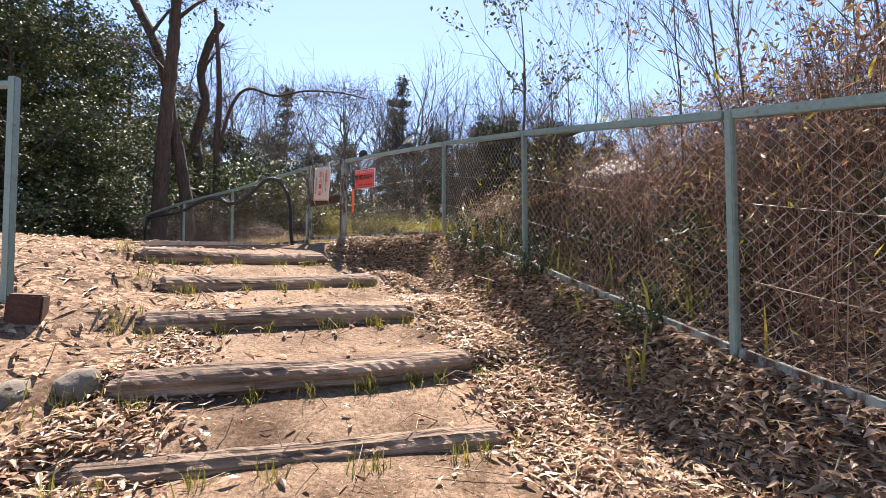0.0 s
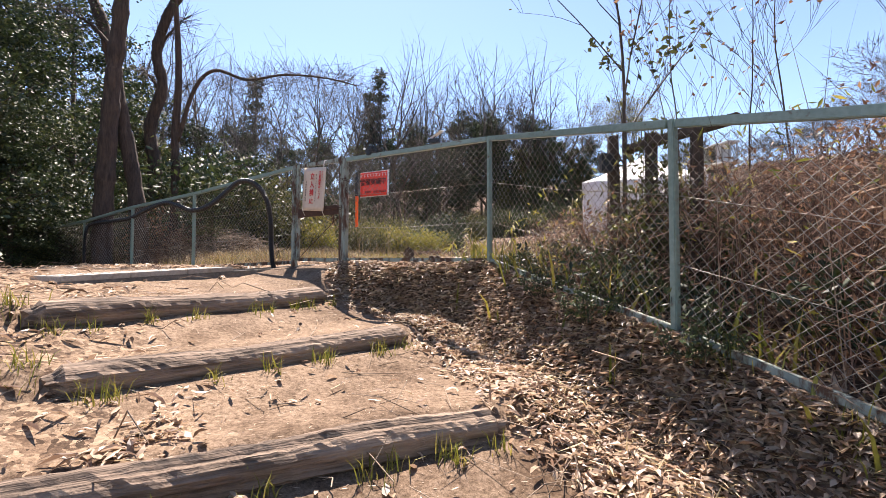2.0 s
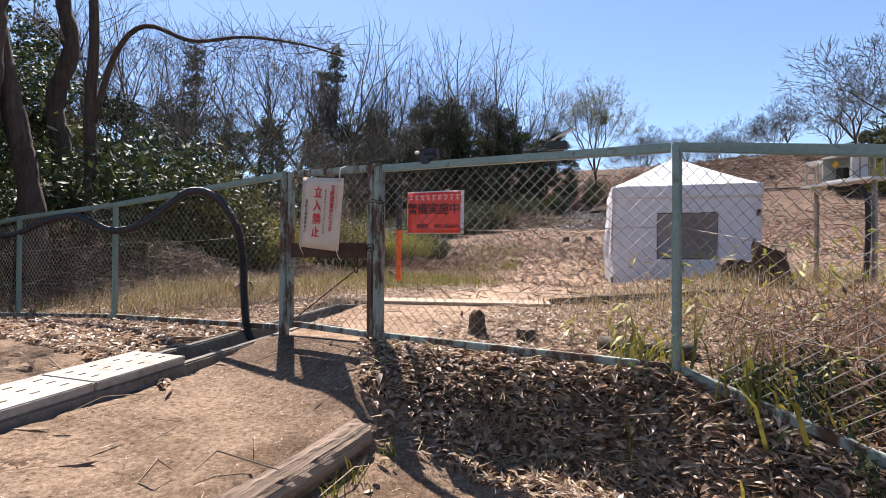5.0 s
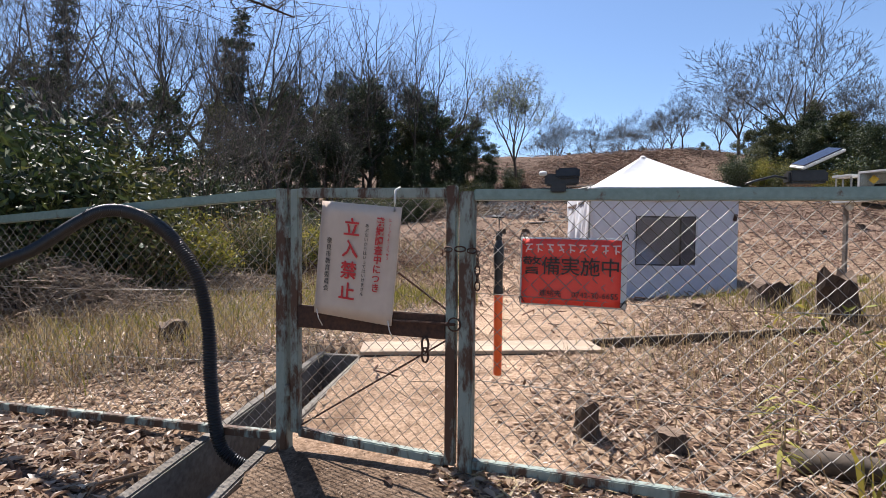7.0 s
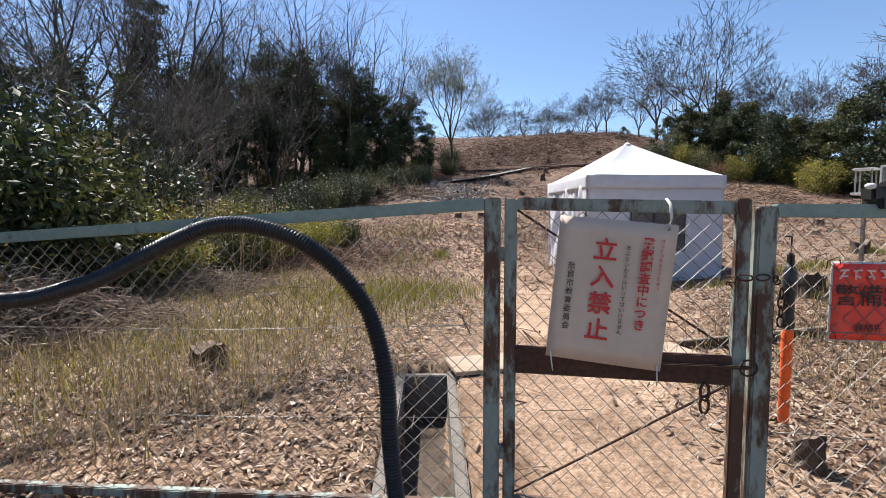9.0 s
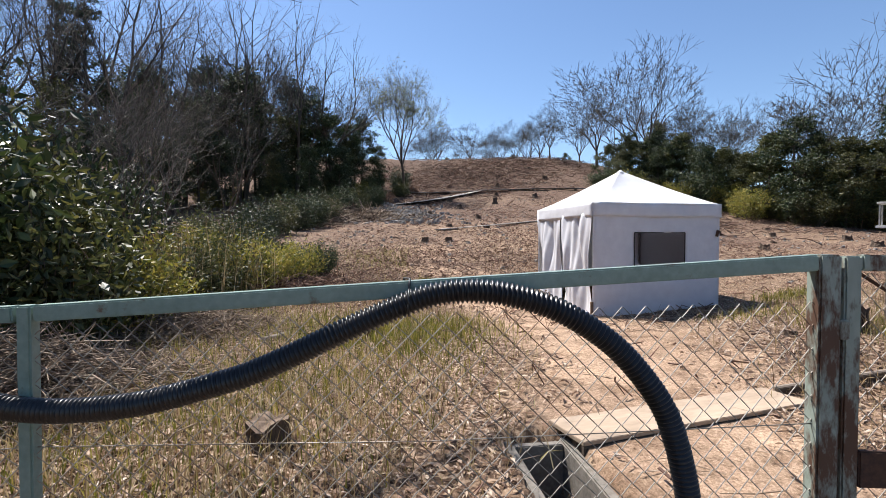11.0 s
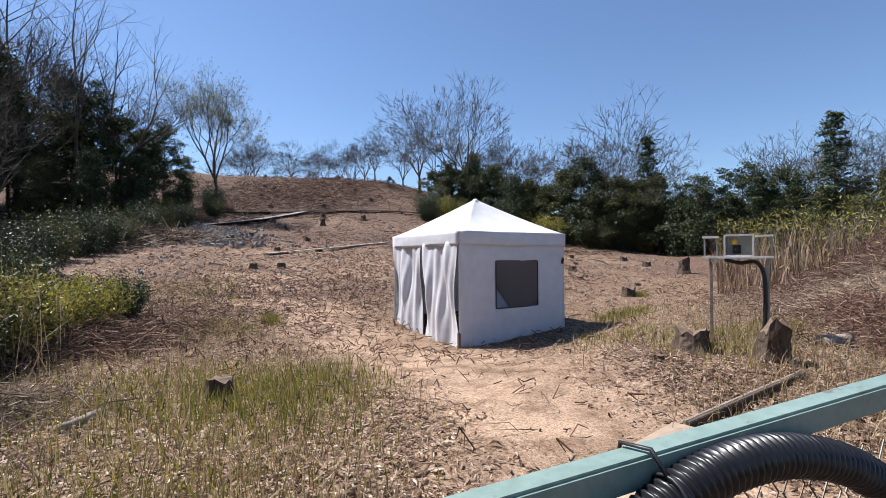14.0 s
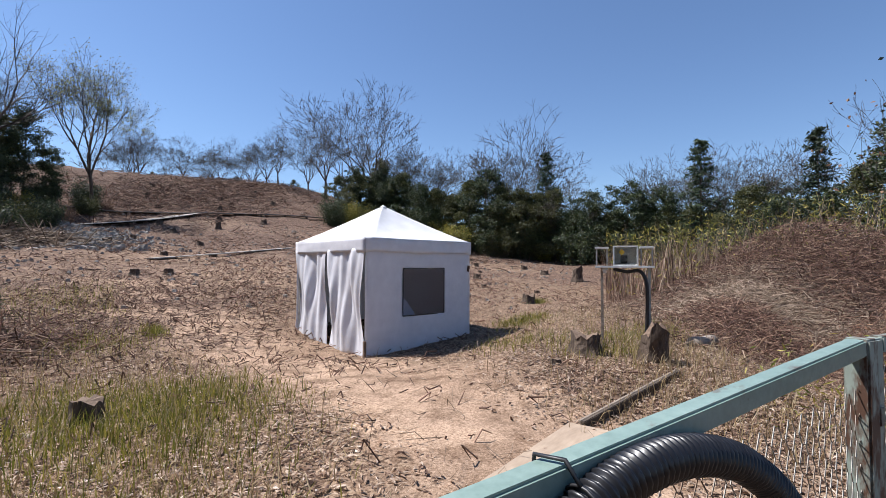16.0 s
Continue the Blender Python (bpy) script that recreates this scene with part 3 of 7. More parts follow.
humus_shade_v = humus_shade_v + 0.6 * (fence_near(X, Y)[2] > 0) * step01(-0.4, 1.2, X + 0.4 * (8.6 - Y)) * (1 - step01(9.6, 11.3, Y + 0.1 * X)) * (1 - hillside)
humus_shade_v = humus_shade_v + 0.9 * np.exp(-((X - 10.5) ** 2 / 12 + (Y - 4.4) ** 2 / 8)) * (fence_near(X, Y)[2] > 0)
attr = ground_mesh.attributes.new("humus_shade", "FLOAT", "POINT")
attr.data.foreach_set("value", np.clip(humus_shade_v, 0, 1).ravel().astype(np.float32))
# darker earth outside the fence, paler sand where the clearing is trodden
fence_side = fence_near(X, Y)[2]
sand = np.where(fence_side > 0, 1.08 + 0.30 * (1 - step01(0.5, 1.6, path_distance(X, Y))), 0.74)
attr = ground_mesh.attributes.new("sand", "FLOAT", "POINT")
attr.data.foreach_set("value", sand.ravel().astype(np.float32))
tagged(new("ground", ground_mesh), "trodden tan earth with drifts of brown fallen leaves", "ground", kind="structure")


def ground_z(x, y):
    return float(height(np.array(float(x)), np.array(float(y))))


# ---- log steps ----
def log_step(a, b, top, radius, seed):
    rng = np.random.default_rng(seed)
    L = math.hypot(b[0] - a[0], b[1] - a[1])
    turn = math.degrees(math.atan2(b[1] - a[1], b[0] - a[0]))
    t = thing("log_step", ((a[0] + b[0]) / 2, (a[1] + b[1]) / 2, top - radius), "weathered log step with cracked bark holding the earth tread", "step", "log steps up the path", turn=turn)
    n, sides = 60, 22
    s = np.linspace(-L / 2, L / 2, n)
    bow = 0.035 * np.cos(s / L * math.pi) * rng.uniform(-1, 1) + 0.012 * np.sin(s * 4 + rng.uniform(0, 6))
    sag = 0.010 * np.sin(s * 3 + rng.uniform(0, 6))
    a_ = np.linspace(0, 2 * np.pi, sides, endpoint=False)
    ridge = 1 + 0.05 * np.sin(a_ * 5 + 1)[None] + 0.035 * np.sin(a_ * 9)[None] + 0.028 * rng.normal(size=(n, sides)) + 0.035 * rng.normal(size=(1, sides)) + 0.05 * np.sin(s * 6 + seed)[:, None]
    ends = np.clip(np.minimum(np.arange(n), np.arange(n)[::-1]) / 1.6, 0.55, 1)
    r = radius * ridge * ends[:, None]
    v = np.stack([np.repeat(s[:, None], sides, 1) + 0.01 * rng.normal(size=(n, sides)) * (ends[:, None] < 1), bow[:, None] + r * np.cos(a_)[None], sag[:, None] + r * np.sin(a_)[None]], -1).reshape(-1, 3)
    i = np.arange(n - 1)[:, None] * sides
    k = np.arange(sides)[None]
    q = np.stack([i + k, i + (k + 1) % sides, i + sides + (k + 1) % sides, i + sides + k], -1).reshape(-1, 4)
    piece("log", mesh_from("log", v, [q], LOG, False), t)
    for ring, way in ((v[:sides], 1), (v[-sides:], -1)):
        hub = ring.mean(0) + [way * 0.006, 0, 0]
        fan = np.array([[j, (j + 1) % sides, sides][::way] for j in range(sides)])
        piece("cut_end", mesh_from("cut_end", np.vstack([ring, hub]), fan, CUTWOOD), t, "cracked sawn log end")
    return t


for i, (a, b, top) in enumerate(LOGS):
    log_step(a, b, top + 0.012, (0.075, 0.09, 0.095, 0.09, 0.095)[i], 10 + i)


def rock(name, at, size, seed, label, mat=STONE):
    bm = bmesh.new()
    bmesh.ops.create_icosphere(bm, subdivisions=3, radius=1)
    off = Vector((seed * 3.1, seed * 1.7, 0))
    for v in bm.verts:
        k = 1 + 0.28 * noise.noise(v.co * 1.3 + off) + 0.12 * noise.noise(v.co * 3.5 + off)
        v.co = Vector((v.co.x * size[0], v.co.y * size[1], v.co.z * size[2])) * k
    ob = part(name, bm, mat, smooth=True)
    ob.matrix_basis = pose(*at, 0, 0, seed * 40)
    return tagged(ob, label, "rock")


rock("rock", (-2.04, 2.74, -0.12), (0.13, 0.10, 0.11), 1, "rounded grey-brown rock beside a log step")
rock("rock", (-2.32, 2.62, -0.16), (0.14, 0.10, 0.11), 2, "low mossy grey rock beside a log step")

# ---- chain-link fence ----
DIAMOND = 0.074


def link_mesh(name, a, b, low, high, sag=0.0):
    """Zigzag wires that hook into one another between two feet a and b; low and high: heights above the feet's line."""
    a, b = np.array(a, float), np.array(b, float)
    L = np.linalg.norm(b[:2] - a[:2])
    u = (b - a) / L
    nrm = np.array([-u[1], u[0], 0])
    nrm /= np.linalg.norm(nrm)
    half = DIAMOND / 2
    p0, p1 = [], []
    steps = int((high - low) / half)
    for w in range(int(L / half) + 1):
        s = w * half
        for k in range(steps):
            e = (w + k) % 2
            s0, s1 = s + (half if e else 0), s + (0 if e else half)
            if max(s0, s1) > L:
                continue
            z0, z1 = low + k * half, low + (k + 1) * half
            w0, w1 = (0.004 if e else -0.004), (-0.004 if e else 0.004)
            p0.append(a + u * s0 + np.array([0, 0, z0]) + nrm * w0)
            p1.append(a + u * s1 + np.array([0, 0, z1]) + nrm * w1)
    r = np.full(len(p0), 0.0019)
    return segment_mesh(name, p0, p1, r, r, WIRE, 3)


def fence_run(feet, tops, name_label, first_post=True, last_post=True):
    t = thing("chain_link_fence", feet[0], name_label, "fence", "chain-link fence runs")
    o = Vector(feet[0])
    for i, (f, h) in enumerate(zip(feet, tops)):
        if (i == 0 and not first_post) or (i == len(feet) - 1 and not last_post):
            continue
        p = Vector(f) - o
        d = Vector(feet[min(i + 1, len(feet) - 1)]) - Vector(feet[max(i - 1, 0)])
        a = math.degrees(math.atan2(d.y, d.x))
        part("post", box((0.044, 0.044, h + 0.3), pose(p.x, p.y, p.z + h / 2 - 0.15, 0, 0, a), 0.006), PAINT, t)
    for (f, h, g, k) in zip(feet, tops, feet[1:], tops[1:]):
        f0, g0 = Vector(f) - o, Vector(g) - o
        along_v = (g0 - f0).normalized() * 0.031
        part("top_rail", bar(f0 + Vector((0, 0, h - 0.025)) + along_v, g0 + Vector((0, 0, k - 0.025)) - along_v, 0.048, 0.05, 0.005), PAINT, t)
        part("bottom_rail", bar(f0 + Vector((0, 0, 0.06)) + along_v, g0 + Vector((0, 0, 0.06)) - along_v, 0.04, 0.045, 0.004), RUSTY, t)
        piece("wire_mesh", link_mesh("wire_mesh", f0, g0, 0.085, min(h, k) - 0.05), t, "galvanised diamond wire mesh")
        for z in (0.45, 0.85):
            tube("tension_wire", [f0 + Vector((0, 0, z)), (f0 + g0) / 2 + Vector((0, 0, z - 0.02)), g0 + Vector((0, 0, z))], 0.0018, WIRE, 4, t)
    return t


feet = [Vector(p) for p in FENCE]
fence_run([tuple(p) for p in feet[0:7]], [1.33, 1.33, 1.33, 1.35, 1.30, 1.32, 1.32], "pale green painted chain-link fence climbing beside the log steps", True, False)
fence_run([tuple(p) for p in feet[7:13]], [1.38, 1.29, 1.29, 1.27, 1.27, 1.27], "pale green chain-link fence running from the gate to the wood", False, True)

# gate posts and gate
GL, GR, PC, PL = Vector(FENCE[7]), Vector(FENCE[6]), Vector(FENCE[5]), Vector(FENCE[8])
gate_turn = math.degrees(math.atan2(GR.y - GL.y, GR.x - GL.x))
gate_len = (GR - GL).length
gate = thing("gate", GL, "shut rusty green chain-link gate chained to its post", "gate", turn=gate_turn)
part("gate_post", box((0.065, 0.065, 1.75), pose(0, 0, 1.38 - 0.875), 0.006), RUSTY, gate, "gate post with streaks of rust")
part("gate_post", box((0.065, 0.065, 1.70), pose(gate_len, 0, 1.34 - 0.85), 0.006), RUSTY, gate, "gate post with streaks of rust")
part("stile", box((0.05, 0.04, 1.28), pose(0.075, 0, 0.735), 0.005), RUSTY, gate)
part("stile", box((0.05, 0.04, 1.30), pose(gate_len - 0.075, 0, 0.72), 0.005), RUSTY, gate)
part("gate_top_rail", bar((0.10, 0, 1.355), (gate_len - 0.1, 0, 1.335), 0.04, 0.05, 0.005), RUSTY, gate)
part("gate_bottom_rail", bar((0.10, 0, 0.10), (gate_len - 0.1, 0, 0.085), 0.04, 0.045, 0.005), RUSTY, gate)
part("lock_plate", bar((0.10, -0.012, 0.715), (gate_len - 0.1, -0.012, 0.715), 0.022, 0.115, 0.004), RUST, gate, "dark rusted lock rail")
part("brace_rod", bar((0.10, 0.012, 1.33), (gate_len - 0.1, 0.012, 0.79), 0.009, 0.009, 0.002), RUST, gate)
part("brace_rod", bar((0.10, 0.012, 0.13), (gate_len - 0.1, 0.012, 0.65), 0.009, 0.009, 0.002), RUST, gate)
bolt = part("bolt", bar((0.62, -0.035, 0.73), (0.97, -0.035, 0.735), 0.014, 0.014, 0.004), RUST, gate, "sliding rusted bolt")
piece("ring", mesh_from("ring", *tube_arrays([(0.965 + 0.03 * math.cos(a), -0.04, 0.735 + 0.03 * math.sin(a)) for a in np.linspace(0, 6.28, 16)], 0.004, 5), RUST, True), gate)
for z in (0.66, 0.61):
    piece("hasp", mesh_from("hasp", *tube_arrays([(0.82 + 0.016 * math.cos(a), -0.03, z - 0.03 + 0.035 * math.sin(a)) for a in np.linspace(0, 6.28, 14)], 0.006, 5), RUST, True), gate)
for k in range(9):
    a = k / 9 * 6.283
    cx, cy = gate_len - 0.035 + 0.085 * math.cos(a), 0.055 * math.sin(a)
    pts = [(cx + 0.026 * math.cos(b) * -math.sin(a), cy + 0.026 * math.cos(b) * math.cos(a), 1.06 + 0.012 * math.sin(b) - 0.02 * math.sin(a)) for b in np.linspace(0, 6.283, 10)]
    piece("chain_link", mesh_from("chain_link", *tube_arrays(pts, 0.0035, 4), RUST, True), gate)
for k in range(4):
    pts = [(gate_len + 0.055 + 0.012 * math.cos(b) * (k % 2), -0.03 + 0.012 * math.cos(b) * ((k + 1) % 2), 1.02 - 0.035 * k + 0.022 * math.sin(b)) for b in np.linspace(0, 6.283, 10)]
    piece("chain_link", mesh_from("chain_link", *tube_arrays(pts, 0.0035, 4), RUST, True), gate)
for z in (0.32, 1.15):
    part("hinge", box((0.035, 0.02, 0.06), pose(0.04, -0.026, z), 0.004), RUSTY, gate)
piece("wire_mesh", link_mesh("wire_mesh", (0.10, 0, 0), (gate_len - 0.10, 0, 0), 0.10, 1.335), gate, "galvanised diamond wire mesh")


# ---- lettering ----
def lettering(name, text, size, at, mat, parent, label="", line=1.0, bold=0.0):
    """Raised lettering in the x-z plane of its parent, facing -y; at: the first line's middle."""
    c = bpy.data.curves.new(name, "FONT")
    c.body, c.size, c.align_x, c.align_y, c.space_line, c.extrude, c.offset = text, size, "CENTER", "TOP", line, 0.0008, bold
    c.resolution_u = 2
    tmp = bpy.data.objects.new(name, c)
    scene.collection.objects.link(tmp)
    dg = bpy.context.evaluated_depsgraph_get()
    me = bpy.data.meshes.new_from_object(tmp.evaluated_get(dg))
    bpy.data.objects.remove(tmp)
    me.name = name
    me.materials.clear()
    me.materials.append(mat)
    me.transform(pose(*at, 90, 0, 0))
    return piece(name, me, parent, label)


def sheet(w, h, seed, depth=0.004, wave=0.006):
    """A thin board or sheet, slightly warped, in the x-z plane, facing -y."""
    n = 10
    xs, zs = np.linspace(-w / 2, w / 2, n), np.linspace(-h / 2, h / 2, n)
    XX, ZZ = np.meshgrid(xs, zs)
    YY = wave * np.sin(XX / w * 4 + seed) * np.sin(ZZ / h * 3 + seed)
    front = np.stack([XX, YY, ZZ], -1).reshape(-1, 3)
    back = front + [0, depth, 0]
    idx = np.arange(n * n).reshape(n, n)
    q = np.stack([idx[:-1, :-1], idx[:-1, 1:], idx[1:, 1:], idx[1:, :-1]], -1).reshape(-1, 4)
    rim = np.concatenate([idx[0], idx[1:, -1], idx[-1, -2::-1], idx[-2:0:-1, 0]])
    side = np.stack([rim, rim + n * n, np.roll(rim, -1) + n * n, np.roll(rim, -1)], -1)
    return np.concatenate([front, back]), [np.concatenate([q, q[:, ::-1] + n * n, side])]


u_gate = (GR - GL).normalized()
out_gate = Vector((u_gate.y, -u_gate.x, 0))      # towards the path
white_at = GL + u_gate * 0.462 + out_gate * 0.05 + Vector((0, 0, 0.994))
white_sign = thing("warning_sign", white_at, "cream notice board with red Japanese lettering, tied askew to the gate", "sign")
white_sign.matrix_basis = pose(*white_at, 0, 5.2, gate_turn)
piece("board", mesh_from("board", *sheet(0.435, 0.565, 1.0, 0.005, 0.004), SIGNWHITE, True), white_sign)
lettering("red_text", "立\n入\n禁\n止", 0.092, (-0.035, -0.008, 0.205), REDPAINT, white_sign, line=1.14, bold=0.0015)
lettering("red_text", "発\n掘\n調\n査\n中\nに\nつ\nき", 0.046, (0.118, -0.008, 0.225), REDPAINT, white_sign, line=0.985, bold=0.0008)
lettering("small_text", "あ\nぶ\nな\nい\nか\nら\nは\nい\nっ\nて\nは\nい\nけ\nま\nせ\nん", 0.021, (0.048, -0.008, 0.19), INK, white_sign, line=1.05)
lettering("small_text", "は\nっ\nく\nつ\nち\nょ\nう\nさ\nち\nゅ\nう", 0.017, (0.168, -0.008, 0.225), REDPAINT, white_sign, line=1.06)
lettering("dark_text", "奈\n良\n市\n教\n育\n委\n員\n会", 0.031, (-0.155, -0.008, 0.105), INK, white_sign, line=1.1)
for (x, z) in ((-0.2, -0.26), (0.2, -0.26)):
    tube("string", [(x, -0.006, z), (x + 0.01, 0.004, z - 0.05), (x + 0.02, 0.03, z - 0.09)], 0.003, ROPE, 5, white_sign)
tube("string", [(0.185, -0.006, 0.26), (0.185, -0.012, 0.31), (0.178, 0.0, 0.36), (0.175, 0.05, 0.378), (0.178, 0.07, 0.35)], 0.006, ROPE, 6, white_sign, "white string knotted over the rail")

u_right = (PC - GR)
u_right.z = 0
u_right.normalize()
out_right = Vector((u_right.y, -u_right.x, 0))
right_turn = math.degrees(math.atan2(u_right.y, u_right.x))
red_at = Vector((-1.212, 7.487, 1.975)) + out_right * 0.02
red_sign = thing("security_sign", red_at, "red laminated security notice with black Japanese lettering, wired to the fence", "sign")
red_sign.matrix_basis = pose(*red_at, 0, 0.6, right_turn)
piece("clear_margin", mesh_from("clear_margin", *sheet(0.445, 0.30, 2.0, 0.002, 0.004), WHITEPLASTIC, True), red_sign, "pale laminate border")
sv, sf = sheet(0.415, 0.285, 2.0, 0.002, 0.004)
piece("sheet", mesh_from("sheet", sv + [-0.008, -0.004, 0.0], sf, SIGNRED, True), red_sign)
for k, glyph in enumerate("警備実施中"):
    lettering("character", glyph, 0.084, (-0.172 + 0.082 * k, -0.0125, 0.062), INK, red_sign, bold=0.0003)
lettering("black_text", "連絡先", 0.032, (-0.09, -0.0125, -0.08), INK, red_sign)
lettering("black_text", "0742-30-6655", 0.034, (0.095, -0.0125, -0.08), INK, red_sign)
rs = random.Random(4)
for k in range(9):
    # the firm's name, as plain pale strokes
    x = -0.185 + 0.0455 * k
    for (dx, dz, w, turn) in ((0, 0.012, 0.030, rs.uniform(-8, 8)), (rs.uniform(-0.006, 0.006), -0.004, 0.038, rs.choice((62, 118, 90))), (0.002, -0.010, 0.022, rs.uniform(-30, 30))):
        part("pale_bar", box((w, 0.002, 0.006), pose(x + dx, -0.0125, 0.106 + dz, 0, turn, 0)), PALEINK, red_sign)
for (x, z) in ((-0.2, 0.14), (0.2, 0.14), (-0.2, -0.14), (0.2, -0.14)):
    tube("tie", [(x, -0.012, z), (x * 1.08, -0.03, z + 0.03), (x * 1.13, 0.015, z + 0.01), (x * 1.1, 0.03, z - 0.02)], 0.0025, BLACK, 5, red_sign)


def lathe(profile, sides=16):
    """A turned shape about z from (radius, height) pairs."""
    a = np.linspace(0, 2 * np.pi, sides, endpoint=False)
    v = np.array([[(r * math.cos(t), r * math.sin(t), z) for t in a] for r, z in profile]).reshape(-1, 3)
    i = np.arange(len(profile) - 1)[:, None] * sides
    k = np.arange(sides)[None]
    q = np.stack([i + k, i + (k + 1) % sides, i + sides + (k + 1) % sides, i + sides + k], -1).reshape(-1, 4)
    return v, [q, np.array([list(range(sides))[::-1], list(range((len(profile) - 1) * sides, len(profile) * sides))])]


baton_at = Vector((-1.455, 7.712, 1.482))
baton = thing("signal_baton", baton_at, "orange traffic baton with a black grip, hung on the fence", "baton")
piece("tube", mesh_from("tube", *lathe([(0.014, 0), (0.019, 0.006), (0.020, 0.36), (0.021, 0.375)]), ORANGE, True), baton)
piece("grip", mesh_from("grip", *lathe([(0.022, 0.375), (0.024, 0.39), (0.019, 0.42), (0.020, 0.50), (0.023, 0.52), (0.024, 0.60), (0.017, 0.615), (0.012, 0.63)]), BLACK, True), baton)
part("clip", box((0.028, 0.02, 0.05), pose(0, 0, 0.645), 0.006), BLACK, baton)
tube("hook", [(0, 0, 0.66), (0, 0, 0.73), (0.03, 0.01, 0.735), (-0.03, 0.01, 0.735)], 0.004, BLACK, 5, baton)

lamp_at = GR + u_right * 0.40 + Vector((0, 0, 1.32))
sensor = thing("sensor_lamp", lamp_at, "small black sensor lamp clamped on the fence rail", "lamp", turn=right_turn)
part("body", box((0.11, 0.06, 0.06), pose(0.01, 0, 0.04), 0.008), BLACK, sensor)
part("head", box((0.075, 0.07, 0.05), pose(0.03, -0.012, 0.068, -6, 0, 0), 0.008), BLACK, sensor)
piece("lens", mesh_from("lens", *lathe([(0.007, -0.003), (0.012, 0.0), (0.014, 0.007), (0.012, 0.015), (0.005, 0.020)]), WHITEPLASTIC, True), sensor).matrix_basis = pose(-0.048, -0.02, 0.07, 70, -50, 0)
part("clamp", box((0.05, 0.075, 0.05), pose(0, 0, 0.0), 0.005), BLACK, sensor)
sensor.scale = (1.3, 1.1, 0.85)

solar_at = GR + u_right * 1.31 + Vector((0, 0, 1.32))
solar = thing("solar_lamp", solar_at, "tilted solar panel lamp on a black base on the fence rail", "lamp", turn=right_turn)
part("base", box((0.13, 0.06, 0.05), pose(0.01, 0, 0.025), 0.008), BLACK, solar)
part("arm", bar((0.0, 0, 0.04), (0.02, 0, 0.09), 0.016, 0.016), BLACK, solar)
part("panel_frame", box((0.15, 0.10, 0.010), pose(0.045, 0, 0.095, 14, -26, 0), 0.003), WHITEPLASTIC, solar)
part("cells", box((0.135, 0.085, 0.004), pose(0.042, -0.001, 0.1025, 14, -26, 0)), SOLAR, solar)
tube("cable", [(-0.04, 0, 0.02), (-0.10, -0.02, 0.03), (-0.16, 0, 0.015), (-0.2, -0.03, 0.0)], 0.005, BLACK, 5, solar)

# ---- corrugated hose over the fence ----
u_left = (PL - GL)
u_left.z = 0
u_left.normalize()
out_left = Vector((-u_left.y, u_left.x, 0))
if out_left.y > 0:
    out_left = -out_left
HOSE_LINE = [(0.16, -0.10, 0.80), (0.30, -0.01, 0.885), (0.385, 0.02, 1.0), (0.425, 0.03, 1.30), (0.44, 0.03, 1.60), (0.485, 0.03, 1.81), (0.545, 0.03, 1.945), (0.668, 0.03, 2.09), (0.82, 0.03, 2.192), (0.965, 0.03, 2.243), (1.10, 0.03, 2.260),
             (1.225, 0.03, 2.246), (1.36, 0.03, 2.196), (1.49, 0.03, 2.138), (1.615, 0.03, 2.078), (1.74, 0.03, 2.022), (1.86, 0.03, 1.982), (2.14, 0.03, 1.915), (2.48, 0.03, 1.91), (2.9, 0.03, 2.02), (3.28, 0.03, 2.085), (3.85, 0.03, 2.02), (4.5, 0.03, 1.89), (5.2, 0.03, 1.87), (6.0, 0.03, 1.86), (6.30, 0.03, 1.80), (6.42, 0.03, 1.55), (6.45, 0.03, 1.0), (6.5, 0.05, 0.62)]


def smooth_line(points, step):
    """Points at even steps along a Catmull-Rom line."""
    p = np.array(points, float)
    p = np.vstack([2 * p[0] - p[1], p, 2 * p[-1] - p[-2]])
    out = []
    for i in range(1, len(p) - 2):
        t = np.linspace(0, 1, 40, endpoint=False)[:, None]
        a, b, c, d = p[i - 1], p[i], p[i + 1], p[i + 2]
        out.append(0.5 * (2 * b + (c - a) * t + (2 * a - 5 * b + 4 * c - d) * t ** 2 + (3 * b - a - 3 * c + d) * t ** 3))
    q = np.concatenate(out + [p[-2][None]])
    s = np.concatenate([[0], np.cumsum(np.linalg.norm(np.diff(q, axis=0), axis=1))])
    k = np.arange(0, s[-1], step)
    return np.stack([np.interp(k, s, q[:, j]) for j in range(3)], 1)


hose_pts = [tuple(Vector((GL.x, GL.y, 0)) + u_left * s + out_left * (0.052 + 0.8 * (o - 0.03)) + Vector((0, 0, z))) for s, o, z in HOSE_LINE]
hp = smooth_line(hose_pts, 0.0028)
ring_phase = np.arange(len(hp)) * 0.0028 / 0.0145 * 2 * np.pi
hose = thing("corrugated_hose", hose_pts[0], "black corrugated plastic hose looped over the fence rail", "hose")
hv, hf = tube_arrays(hp - np.array(hose_pts[0]), 0.0335 + 0.0042 * np.sign(np.sin(ring_phase)) * np.abs(np.sin(ring_phase)) ** 0.5, 14)
piece("pipe", mesh_from("pipe", hv, hf, HOSE, True), hose)
tie_i = int(np.argmin(np.abs((hp[:, 0] - GL.x) * u_left.x + (hp[:, 1] - GL.y) * u_left.y - 1.29) + 10 * (hp[:, 2] < 2.0)))
tie_c = Vector(hp[tie_i]) - Vector(hose_pts[0])
piece("cable_tie", mesh_from("cable_tie", *tube_arrays([tuple(tie_c + out_left * (0.0405 * math.cos(a)) + Vector((0, 0, 0.0405 * math.sin(a)))) for a in np.linspace(0, 6.283, 20)], 0.003, 5), BLACK, True), hose)
rail_top = 2.372 + (2.21 - 2.372) * 1.29 / 2.46
